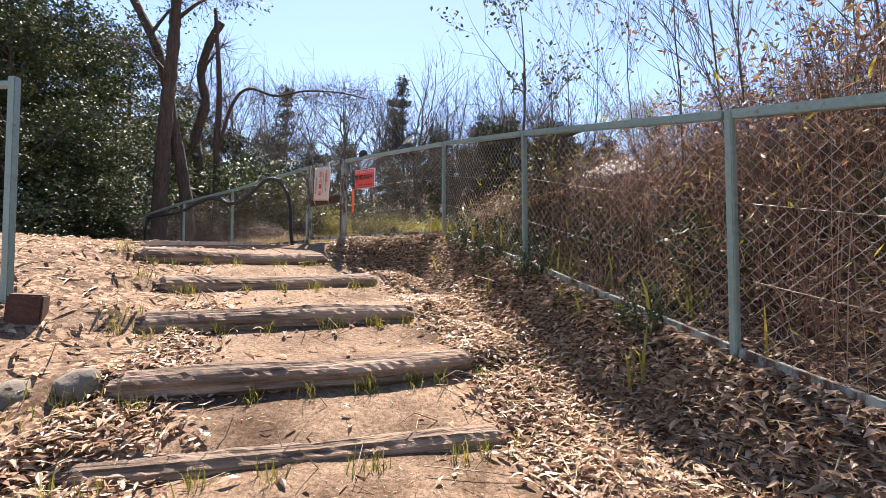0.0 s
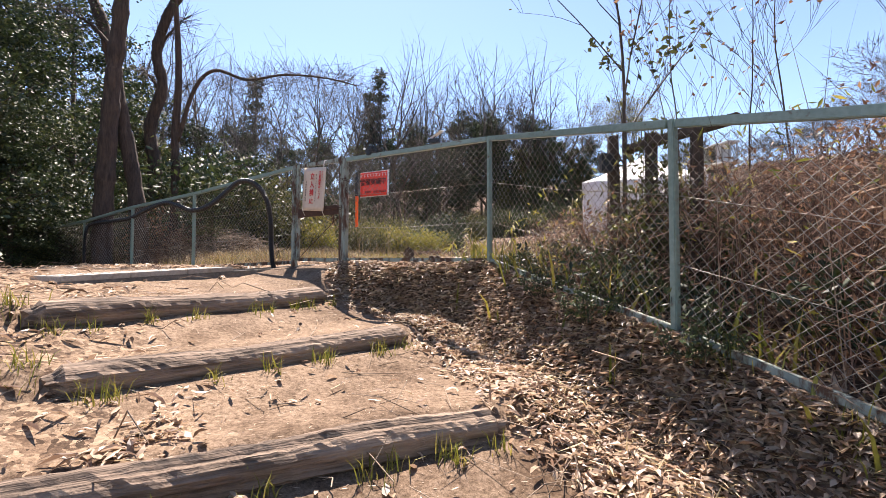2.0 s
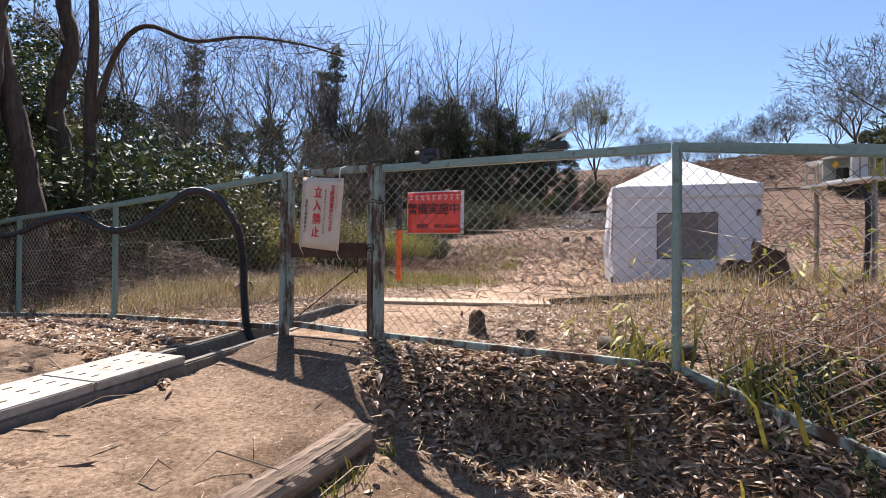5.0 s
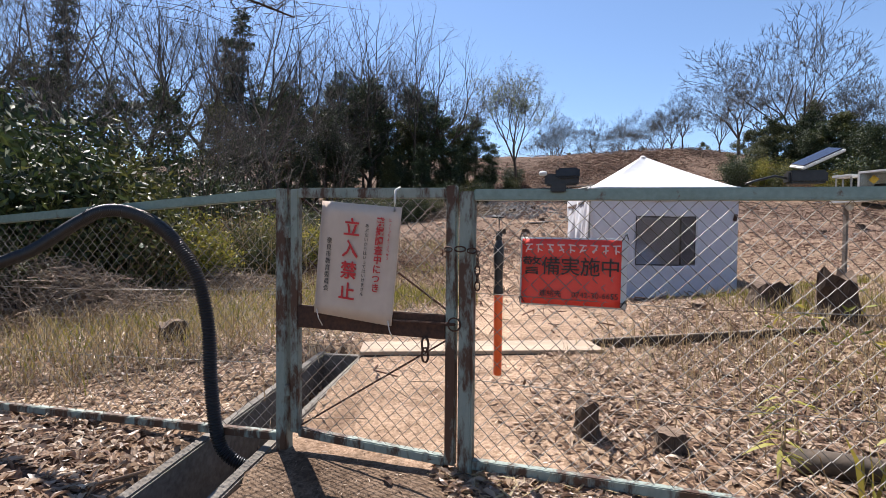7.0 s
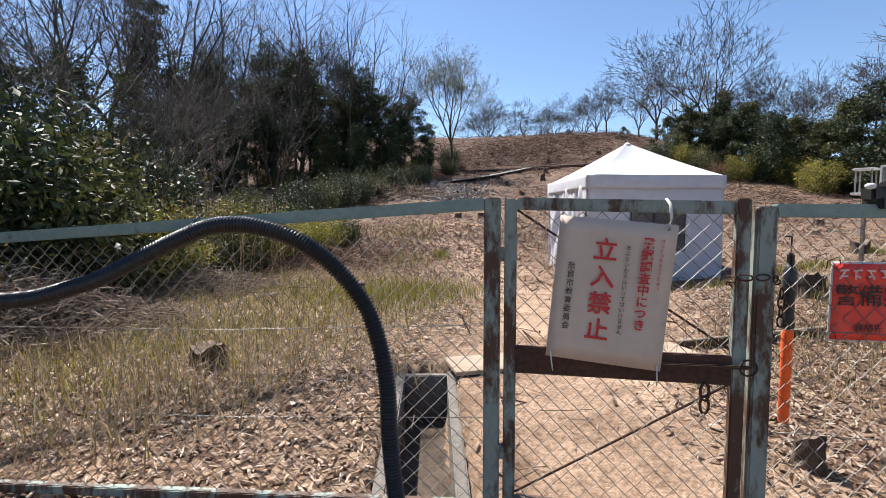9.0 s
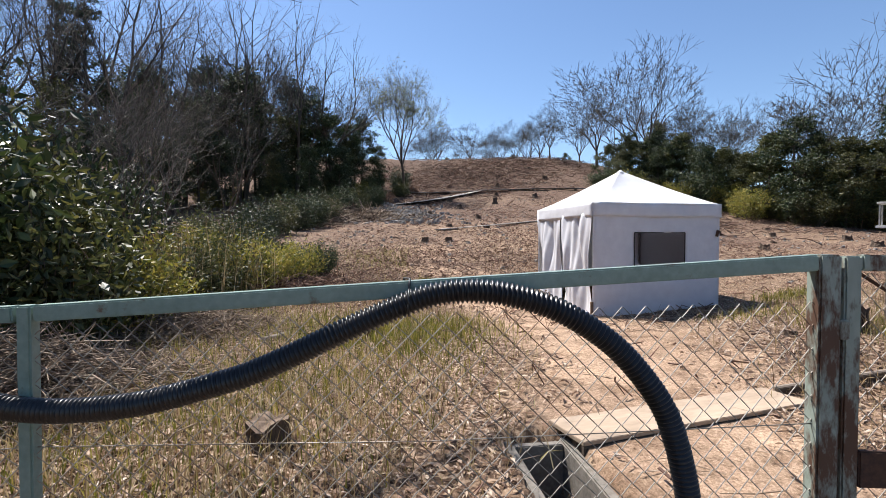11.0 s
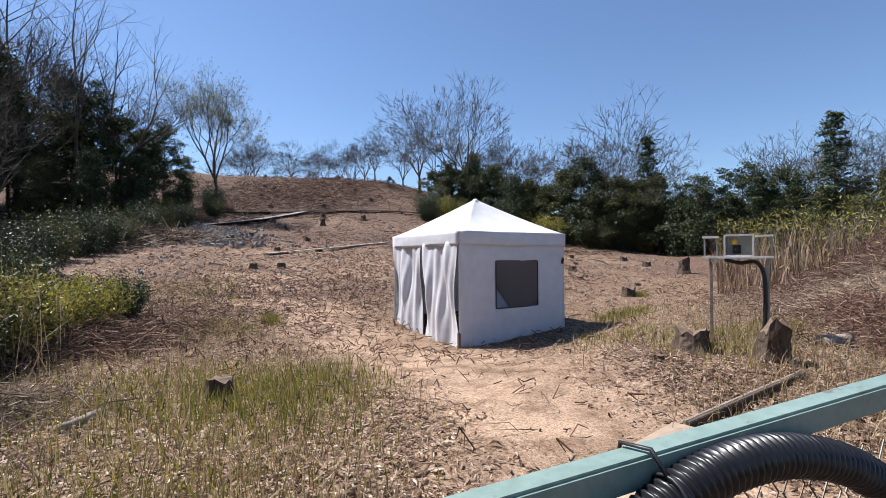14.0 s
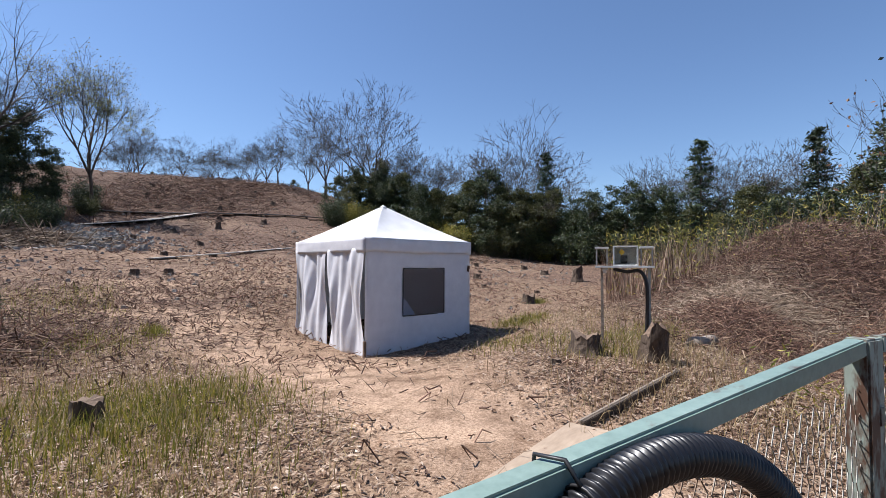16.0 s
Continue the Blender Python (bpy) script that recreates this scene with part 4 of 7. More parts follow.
strap = [tuple(tie_c + Vector((0, 0, 0.040))), tuple(tie_c - out_left * 0.03 + Vector((0, 0, rail_top + 0.006 - hp[tie_i][2]))), tuple(tie_c - out_left * 0.075 + u_left * 0.02 + Vector((0, 0, rail_top + 0.005 - hp[tie_i][2]))), tuple(tie_c - out_left * 0.082 + u_left * 0.02 + Vector((0, 0, rail_top - 0.05 - hp[tie_i][2])))]
tube("strap", strap, 0.004, BLACK, 5, hose, "black strap over the rail")

# ---- drain, grating and boards ----
drain_turn = math.degrees(math.atan2(drain_u[1], drain_u[0]))


def drain_point(s, o, z):
    return (DRAIN_A[0] + drain_u[0] * s + drain_n[0] * o, DRAIN_A[1] + drain_u[1] * s + drain_n[1] * o, z)


drain = thing("drain_channel", drain_point(0, 0, 0.9), "open concrete drain channel passing beneath the fence", "drain", kind="structure", turn=drain_turn)
ends_z = (0.83, 1.03)
for o in (-0.20, 0.20):
    m, L = between((0, o, ends_z[0] - 0.9 - 0.17), (drain_len, o, ends_z[1] - 0.9 - 0.17))
    part("channel_wall", box((L, 0.07, 0.40), m, 0.01), SHADECONCRETE, drain)
m, L = between((0, 0, ends_z[0] - 0.9 - 0.33), (drain_len, 0, ends_z[1] - 0.9 - 0.33))
# Dark bark material on the floor stands in for the channel's shade
part("channel_floor", box((L, 0.34, 0.05), m), STUMP, drain, "channel floor, coloured dark for shade")
part("end_wall", box((0.06, 0.33, 0.38), pose(drain_len - 0.075, 0, ends_z[1] - 0.9 - 0.165), 0.006), SHADECONCRETE, drain)
slab = thing("drain_cover", drain_point(0.0, 0, 0.855), "pale concrete cover slabs with small slots over the drain", "drain cover", turn=drain_turn)
rise = (ends_z[1] - ends_z[0]) / drain_len
for k in range(3):
    s0, s1 = 0.6 * k + 0.003, 0.6 * k + 0.597
    part("slab", bar((s0, 0, 0.03 + rise * s0), (s1, 0, 0.03 + rise * s1), 0.46, 0.05, 0.006), PALECONCRETE, slab)
    for i in range(4):
        for o in (-0.11, 0.0, 0.11):
            x = s0 + 0.08 + i * 0.145
            part("slot", box((0.045, 0.014, 0.006), pose(x, o, 0.0545 + rise * x, 0, -math.degrees(math.atan(rise)), 0), 0.002), DARKWOOD, slab)

cover = thing("board_cover", (-0.62, 9.66, 1.12), "sheet of weathered plywood bridging a drain", "board", turn=-16.5)
part("sheet", box((2.15, 0.40, 0.03), pose(0, 0, 0.0), 0.004), BOARD, cover)
part("batten", box((2.15, 0.03, 0.07), pose(0, -0.19, -0.052), 0.004), DARKWOOD, cover)
curb = thing("edging_board", (0.43, 9.42, 1.09), "dark timber edging board set along the ground", "board", turn=-28.9)
part("plank", bar((0, 0, 0), (2.0, 0, 0.19), 0.045, 0.16, 0.006), DARKWOOD, curb)
part("lip", bar((0, 0.038, 0.062), (2.0, 0.038, 0.252), 0.03, 0.03, 0.004), OLDWOOD, curb)

# ---- tent ----
T1, T2, T0 = Vector((3.47, 13.43, 0)), Vector((5.89, 12.22, 0)), Vector((4.68, 15.86, 0))
tent_turn = math.degrees(math.atan2(T2.y - T1.y, T2.x - T1.x))
SIDE, EAVE, PEAK = 2.71, 2.16, 2.98
tent = thing("canopy_tent", (T1.x, T1.y, 0.92), "white canvas canopy tent with closed walls and a vinyl window", "tent", turn=tent_turn)


def cloth(name, w, h, at, turn, mat, seed, wave=0.012, folds=0.0, gather=0.0, nx=28, nz=24, hole=None, label="", hem=0.0):
    """A hanging cloth in the x-z plane; folds: depth of the upright folds; gather: how far it draws together half-way up."""
    rng = np.random.default_rng(seed)
    ph = rng.uniform(0, 6, 6)
    xs = np.linspace(0, w, nx)
    zs = np.linspace(0, h, nz)
    if hole:
        xs = np.unique(np.concatenate([xs, [hole[0], hole[2]]]))
        zs = np.unique(np.concatenate([zs, [hole[1], hole[3]]]))
    XX, ZZ = np.meshgrid(xs, zs)
    k, q = XX / w, ZZ / h
    YY = wave * (np.sin(k * 5 + ph[0] + q * 2) + 0.6 * np.sin(k * 11 + q * 4 + ph[1])) * (1 - np.abs(2 * k - 1) ** 4) * (1 - q ** 6)
    YY += folds * (np.sin(k * 8 + ph[2] + 2.2 * np.sin(q * 2.4 + ph[3])) + 0.55 * np.sin(k * 19 + ph[4] - 4 * q) + 0.25 * np.sin(k * 37 + 5 * q)) * (0.25 + 0.75 * np.sin(q * np.pi) ** 0.6)
    XX = XX + gather * (0.5 - k) * np.sin(q * np.pi) ** 1.5
    ZZ = ZZ + hem * (np.sin(k * 9 + ph[5]) + 0.5 * np.sin(k * 23)) * (1 - q) ** 6
    v = np.stack([XX, YY, ZZ], -1).reshape(-1, 3)
    n, mm = XX.shape
    idx = np.arange(n * mm).reshape(n, mm)
    quad = np.stack([idx[:-1, :-1], idx[:-1, 1:], idx[1:, 1:], idx[1:, :-1]], -1)
    if hole:
        cx = (xs[:-1] + xs[1:]) / 2
        cz = (zs[:-1] + zs[1:]) / 2
        keep = ~((cx[None] > hole[0]) & (cx[None] < hole[2]) & (cz[:, None] > hole[1]) & (cz[:, None] < hole[3]))
        quad = quad[keep]
    me = mesh_from(name, v, quad.reshape(-1, 4), mat, True)
    ob = piece(name, me, tent, label)
    ob.matrix_basis = pose(*at, 0, 0, turn)
    sol = ob.modifiers.new("thickness", "SOLIDIFY")
    sol.thickness = 0.004
    return ob


wx0, wx1, wz0, wz1 = 0.86, 1.94, 0.72, 1.64
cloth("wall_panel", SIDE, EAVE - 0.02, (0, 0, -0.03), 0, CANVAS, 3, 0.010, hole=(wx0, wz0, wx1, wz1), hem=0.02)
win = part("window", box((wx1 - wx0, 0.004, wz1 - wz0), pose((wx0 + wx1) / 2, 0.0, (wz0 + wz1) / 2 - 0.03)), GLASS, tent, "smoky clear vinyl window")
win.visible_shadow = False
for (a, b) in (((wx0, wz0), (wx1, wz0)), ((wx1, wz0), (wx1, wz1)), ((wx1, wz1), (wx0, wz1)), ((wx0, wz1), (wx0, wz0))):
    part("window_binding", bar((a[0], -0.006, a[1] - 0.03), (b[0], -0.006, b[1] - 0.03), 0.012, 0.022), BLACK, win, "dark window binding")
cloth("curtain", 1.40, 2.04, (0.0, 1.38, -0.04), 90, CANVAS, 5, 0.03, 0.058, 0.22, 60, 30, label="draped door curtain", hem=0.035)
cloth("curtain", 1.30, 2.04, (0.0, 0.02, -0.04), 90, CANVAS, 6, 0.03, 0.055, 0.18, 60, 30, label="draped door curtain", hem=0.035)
# Canvas triangle added to give the pale area behind the window
flap = mesh_from("pale_triangle", [(wx0 - 0.05, 0.30, wz0 - 0.5), (wx0 - 0.05, 0.34, wz1 - 0.30), (wx0 + 0.22, 0.38, wz0 + 0.42), (wx0 + 0.62, 0.42, wz0 - 0.02), (wx0 + 0.9, 0.40, wz0 - 0.5)], np.array([[0, 1, 2], [0, 2, 3], [0, 3, 4]]), CANVAS)
piece("pale_triangle", flap, tent, "canvas triangle added for the pale area inside the window").modifiers.new("thickness", "SOLIDIFY").thickness = 0.004
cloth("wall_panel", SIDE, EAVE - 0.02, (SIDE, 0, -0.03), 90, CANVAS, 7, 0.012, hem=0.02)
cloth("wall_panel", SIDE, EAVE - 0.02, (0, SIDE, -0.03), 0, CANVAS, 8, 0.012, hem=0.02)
for k, (x, y, r) in enumerate(((-0.02, -0.025, 0), (SIDE + 0.025, -0.02, 90), (-0.02, SIDE + 0.025, 0), (-0.025, -0.02, 90))):
    cloth("valance", SIDE + 0.04, 0.27, (x, y, EAVE - 0.25), r, CANVAS, 20 + k, 0.008, label="canopy valance", nx=20, nz=6, hem=0.012)
for (x, y) in ((0.04, 0.04), (SIDE - 0.04, 0.04), (0.04, SIDE - 0.04), (SIDE - 0.04, SIDE - 0.04)):
    part("leg", box((0.035, 0.035, EAVE + 0.1), pose(x, y, EAVE / 2 - 0.05), 0.004), STEEL, tent)
part("leg_sleeve", box((0.05, 0.05, 0.34), pose(-0.02, -0.02, 0.13), 0.006), CUTWOOD, tent, "short wooden stake at the tent corner")
n = 14
rv, rf = [], []
corner = [(-0.03, -0.03), (SIDE + 0.03, -0.03), (SIDE + 0.03, SIDE + 0.03), (-0.03, SIDE + 0.03)]
for side in range(4):
    (ax, ay), (bx, by) = corner[side], corner[(side + 1) % 4]
    start = len(rv)
    for i in range(n + 1):
        q = i / n
        for j in range(n + 1):
            k = j / n
            ex, ey = ax + (bx - ax) * k, ay + (by - ay) * k
            x, y = ex + (SIDE / 2 - ex) * q, ey + (SIDE / 2 - ey) * q
            z = EAVE + 0.005 + (PEAK - EAVE) * (q ** 1.12) - 0.07 * math.sin(math.pi * q) * math.sin(math.pi * k) ** 0.8
            rv.append((x, y, z))
    for i in range(n):
        for j in range(n):
            a = start + i * (n + 1) + j
            rf.append((a, a + 1, a + n + 2, a + n + 1))
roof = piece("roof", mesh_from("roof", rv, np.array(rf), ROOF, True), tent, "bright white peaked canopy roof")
roof.modifiers.new("thickness", "SOLIDIFY").thickness = 0.004
piece("finial", mesh_from("finial", *lathe([(0.09, PEAK - 0.05), (0.06, PEAK - 0.01), (0.02, PEAK + 0.015)]), ROOF, True), tent).matrix_basis = pose(SIDE / 2, SIDE / 2, 0)
part("red_tag", box((0.07, 0.012, 0.13), pose(SIDE - 0.06, -0.02, EAVE - 0.56, 0, 14, 0), 0.004), RUST, tent, "dark red tag near the tent corner")

stool_at = (5.35, 14.0)
chair = thing("folding_chair", (*stool_at, ground_z(*stool_at)), "dark folding chair standing inside the tent", "chair", turn=20)
part("seat", box((0.40, 0.38, 0.03), pose(0, 0, 0.43), 0.01), BLACK, chair)
part("backrest", box((0.38, 0.03, 0.22), pose(0, 0.19, 0.75), 0.01), BLACK, chair)
for x in (-0.18, 0.18):
    part("leg", bar((x, -0.18, 0), (x, 0.2, 0.86), 0.02, 0.02), STEEL, chair)
    part("leg", bar((x, 0.22, 0), (x, -0.15, 0.42), 0.02, 0.02), STEEL, chair)

# ---- instrument box on legs ----
bx = thing("instrument_box", (4.02, 9.05, 1.39), "clear-fronted instrument box on a steel stand", "instrument box", turn=90)
bx.scale = (0.80, 0.80, 0.80)
for s in (-0.46, 0.42):
    part("leg", box((0.05, 0.05, 1.62), pose(s, 0, 0.70), 0.005), STEEL if s < 0 else OLDWOOD, bx)
part("shelf", box((1.10, 0.34, 0.04), pose(0, 0, 1.48), 0.005), WHITEPLASTIC, bx)
case = part("case_back", box((0.46, 0.02, 0.36), pose(-0.03, -0.14, 1.69), 0.003), WHITEPLASTIC, bx)
for (x, y, sx, sy, sz, z) in ((-0.25, 0, 0.03, 0.30, 0.38, 1.69), (0.19, 0, 0.03, 0.30, 0.38, 1.69), (-0.03, 0, 0.46, 0.30, 0.03, 1.88), (-0.03, 0, 0.46, 0.30, 0.03, 1.51)):
    part("case_frame", box((sx, sy, sz), pose(x, y, z), 0.004), WHITEPLASTIC, bx)
front = part("case_front", box((0.41, 0.006, 0.34), pose(-0.03, 0.145, 1.69)), BOXGLASS, bx, "clear front panel")
front.visible_shadow = False
part("device", box((0.13, 0.10, 0.16), pose(0.0, 0.0, 1.63), 0.01), BLACK, bx)
part("label", box((0.09, 0.004, 0.09), pose(0.04, 0.085, 1.77, 0, 45, 0)), YELLOW, bx, "yellow diamond label")
for s in (-0.42, 0.42):
    part("side_tray", box((0.26, 0.26, 0.035), pose(s, 0, 1.86), 0.006), WHITEPLASTIC, bx)
    for k in (-0.1, 0.1):
        part("side_post", box((0.02, 0.02, 0.34), pose(s + k, 0.08, 1.68), 0.003), STEEL, bx)
        part("side_post", box((0.02, 0.02, 0.34), pose(s + k, -0.08, 1.68), 0.003), STEEL, bx)
tube("cable", smooth_line([(0.2, 0.02, 1.44), (-0.05, 0.03, 1.38), (-0.28, 0.05, 1.40), (-0.40, 0.06, 1.20), (-0.42, 0.06, 0.8), (-0.40, 0.06, 0.3), (-0.38, 0.06, -0.02)], 0.05), 0.035, BLACK, 8, bx, "thick black cable pipe")
piece("bulb", mesh_from("bulb", *lathe([(0.01, 0.08), (0.05, 0.06), (0.06, 0.02), (0.035, -0.03), (0.02, -0.05)]), WHITEPLASTIC, True), bx).matrix_basis = pose(0.36, 0.03, 1.40)

# ---- trees ----
def grow(rng, tall, girth, levels=4, fork_from=0.35, spread=0.55, rise=0.35, lean=(0, 0), kinks=0.10, kids=(5, 4, 4, 3), thin=0.0):
    """Sticks of a branching tree, as rows of p0, p1, r0, r1, level, and the tips."""
    segs, tips = [], []

    def limb(p, d, length, r, level):
        n = 9 if level == 0 else max(3, 5 - level)
        step = length / n
        end_r = r * (0.30 if level == 0 else 0.35)
        pts = []
        for i in range(n):
            d = d + rng.normal(size=3) * kinks * (0.5 if level == 0 else 1.0)
            d[2] += 0.05 * rise if level else 0.02
            d /= np.linalg.norm(d)
            q = p + d * step
            ra, rb = r + (end_r - r) * i / n, r + (end_r - r) * (i + 1) / n
            segs.append((*p, *q, max(ra, thin), max(rb, thin), level))
            pts.append((p, q, rb, d.copy()))
            p = q
        tips.append((*p, level))
        if level + 1 >= levels:
            return
        for j in range(kids[level] + int(rng.integers(0, 2))):
            k = fork_from + (1 - fork_from) * (j + rng.uniform(0, 1)) / kids[level] if level == 0 else 0.25 + 0.75 * (j + rng.uniform(0, 1)) / kids[level]
            a, b, rr, dd = pts[min(int(k * n), n - 1)]
            at = a + (b - a) * rng.uniform(0, 1)
            turn = rng.uniform(0, 2 * np.pi)
            side = np.array([math.cos(turn), math.sin(turn), 0])
            side = side - dd * (side @ dd)
            nd = dd * (1 - spread) + unit(side) * spread + np.array([0, 0, rise])
            limb(at, unit(nd), length * rng.uniform(0.34, 0.60) * (1.0 if level else 1.15 - 0.5 * k), rr * rng.uniform(0.5, 0.75), level + 1)

    limb(np.zeros(3), unit(np.array([lean[0], lean[1], 1.0])), tall, girth, 0)
    return np.array(segs), np.array(tips)


def tree_thing(name, segs, label, category, group, bark=BARK, split=2, sides=7):
    t = thing(name, (0, 0, 0), label, category, group)
    big = segs[:, 8] < split
    if split == 1:
        tube("trunk", np.vstack([segs[big, 0:3], segs[big, 3:6][-1:]]), np.append(segs[big, 6], segs[big, 7][-1]), bark, sides, t)
    else:
        piece("trunk", segment_mesh("trunk", segs[big, 0:3], segs[big, 3:6], segs[big, 6], segs[big, 7], bark, sides), t)
    if (~big).any():
        tagged(piece("crown", segment_mesh("crown", segs[~big, 0:3], segs[~big, 3:6], segs[~big, 6], segs[~big, 7], TWIGS, 3), t), "crown of fine bare twigs", kind="stuff")
    return t


def forked(rng, tall, girth, trunk=0.3, levels=7, angle=0.5, ratio=0.78, upright=0.15, leader=0.0, lean=(0, 0), thin=0.004, twigs=3, crown=3):
    """Sticks of a tree that forks again and again into a rounded crown, as rows of p0, p1, r0, r1, level, and the tips."""
    segs, tips = [], []

    def limb(p, d, length, r, level):
        bits = 6 if level == 0 else (3 if level < 4 else 2)
        end_r = r * (0.86 if leader and level < 4 else 0.62 if level == 0 else 0.74)
        mids = []
        for i in range(bits):
            d = d + rng.normal(size=3) * (0.035 if level == 0 else 0.06)
            d[2] += upright * 0.10 if level else 0.02
            d /= np.linalg.norm(d)
            q = p + d * length / bits
            ra, rb = r + (end_r - r) * i / bits, r + (end_r - r) * (i + 1) / bits
            segs.append((*p, *q, max(ra, thin), max(rb, thin), level))
            mids.append((q, d.copy(), rb))
            p = q
        if level >= levels:
            for j in range(twigs):
                e = unit(d + rng.normal(size=3) * 0.55)
                q = p + e * length * rng.uniform(0.5, 1.1)
                segs.append((*p, *q, thin, thin * 0.5, level + 1))
                tips.append((*q, level + 1))
            return
        turn = rng.uniform(0, 2 * np.pi)
        count = crown if level == 0 else 3 if rng.uniform() < 0.30 else 2
        for j in range(count):
            turn += 2 * np.pi / count + rng.normal() * 0.35
            side = np.array([math.cos(turn), math.sin(turn), rng.normal() * 0.3])
            side = unit(side - d * (side @ d))
            straight = leader and j == 0
            a = angle * rng.uniform(0.65, 1.25) * (0.25 if straight else 1.0)
            nd = unit(d * math.cos(a) + side * math.sin(a) + np.array([0, 0, upright]))
            limb(p, nd, length * (ratio if level else ratio * (1 - trunk) / trunk * 0.42) * rng.uniform(0.72, 1.18) * (1 + leader if straight else 1.0), end_r * (0.92 if straight else rng.uniform(0.60, 0.80)), level + 1)
        for (q, e, rb) in mids[:-1]:
            if level and rng.uniform() < 0.30:
                side = unit(rng.normal(size=3))
                limb(q, unit(e * 0.6 + side * 0.7 + np.array([0, 0, 0.2])), length * rng.uniform(0.3, 0.55), rb * 0.42, max(level + 2, levels - 1))

    limb(np.zeros(3), unit(np.array([lean[0], lean[1], 1.0])), tall * trunk, girth, 0)
    segs, tips = np.array(segs), np.array(tips)
    k = tall / tips[:, 2].max()
    segs[:, :6] *= k
    tips[:, :3] *= k
    return segs, tips


def bare_tree(seed, tall, girth, label, leaves=0, leaf_mat=None, group="bare trees", bark=BARK, leaf=1.0, spray=0.22, **shape):
    rng = np.random.default_rng(seed)
    segs, tips = forked(rng, tall, girth, **shape)
    t = tree_thing("bare_tree", segs, label, "tree", group, bark, 3)
    if leaves:
        c = tips[rng.integers(0, len(tips), leaves), :3] + rng.normal(size=(leaves, 3)) * spray
        v, f = leaf_arrays(rng, c, rng.uniform(0.09, 0.17, leaves) * leaf, rng.uniform(0.05, 0.09, leaves) * leaf)
        tagged(piece("foliage", mesh_from("foliage", v, f, leaf_mat), t), kind="stuff")
    return t


def sapling(seed, tall, girth, label, levels=5, spread=0.5, lean=(0, 0), leaves=0, leaf_mat=None, fork_from=0.35, kids=(7, 4, 4, 3), group="bare trees", bark=BARK, thin=0.006, rise=0.35, leaf=1.0):
    rng = np.random.default_rng(seed)
    segs, tips = grow(rng, tall, girth, levels, fork_from, spread, rise, lean, 0.11, kids, thin)
    t = tree_thing("sapling", segs[np.argsort(segs[:, 8], kind="stable")], label, "tree", group, bark, 1)
    if leaves:
        src = tips[tips[:, 3] >= levels - 2][:, :3]
        c = src[rng.integers(0, len(src), leaves)] + rng.normal(size=(leaves, 3)) * 0.05
        v, f = leaf_arrays(rng, c, rng.uniform(0.09, 0.17, leaves) * leaf, rng.uniform(0.05, 0.09, leaves) * leaf)
        tagged(piece("foliage", mesh_from("foliage", v, f, leaf_mat), t), kind="stuff")
    return t


def evergreen_tree(seed, tall, girth, label, leaves=7000, leaf=0.17, mat=EVERGREEN, wide=0.30, low=0.06, group="evergreen trees", lobes=16):
    """A dense broad-leaved tree, leafy almost to the ground: limbs that end in lobes, each lobe made of leaf clumps with gaps between."""
    rng = np.random.default_rng(seed)
    t = thing("evergreen_tree", (0, 0, 0), label, "tree", group)
    q = np.concatenate([np.linspace(low + 0.05, 0.86, lobes - 2), [0.9, 0.8]])
    reach = wide * tall * np.sin(np.clip(q * 0.80 + 0.16, 0, 1) * np.pi) ** 0.7 * rng.uniform(0.35, 1.05, lobes)
    reach[-2:] *= 0.3
    a = np.arange(lobes) * 2.4 + rng.uniform(-0.5, 0.5, lobes)
    hub = np.stack([np.cos(a) * reach, np.sin(a) * reach, q * tall * 0.95], 1)
    size = tall * rng.uniform(0.075, 0.15, lobes) * (0.5 + 1.7 * wide)
    stem_z = np.clip(hub[:, 2] - reach * rng.uniform(0.5, 1.0, lobes), 0.1, None)
    foot = np.stack([0.02 * stem_z, 0 * stem_z, stem_z], 1)
    mid = (foot + hub) / 2 + rng.normal(size=(lobes, 3)) * 0.03 * tall
    r = girth * 0.35 * (1 - stem_z / tall)
    spine = np.stack([0.02 * np.linspace(0, tall * 0.9, 9), np.zeros(9), np.linspace(0, tall * 0.9, 9)], 1)
    sr = np.linspace(girth, 0.02, 9)
    piece("trunk", segment_mesh("trunk", np.concatenate([spine[:-1], foot, mid]), np.concatenate([spine[1:], mid, hub]), np.concatenate([sr[:-1], r, r * 0.7]), np.concatenate([sr[1:], r * 0.7, r * 0.3]), BARK, 5), t)
    m = lobes * 16
    li = rng.integers(0, lobes, m)
    d = unit(rng.normal(size=(m, 3)) + np.array([0, 0, 0.35]))
    clump = hub[li] + d * (size[li] * rng.uniform(0.35, 1.05, m))[:, None] * np.array([1, 1, 0.75])
    clump_r = tall * rng.uniform(0.014, 0.038, m) * (0.6 + 1.4 * wide)
    i = rng.integers(0, m, leaves)
    c = clump[i] + rng.normal(size=(leaves, 3)) * clump_r[i][:, None] * np.array([1, 1, 0.6])
    c = c[c[:, 2] > 0.12]
    n = len(c)
    v, f = leaf_arrays(rng, c, rng.uniform(0.7, 1.3, n) * leaf, rng.uniform(0.4, 0.65, n) * leaf, 0.35, 0.15)
    tagged(piece("crown", mesh_from("crown", v, f, mat), t), kind="stuff")
    return t


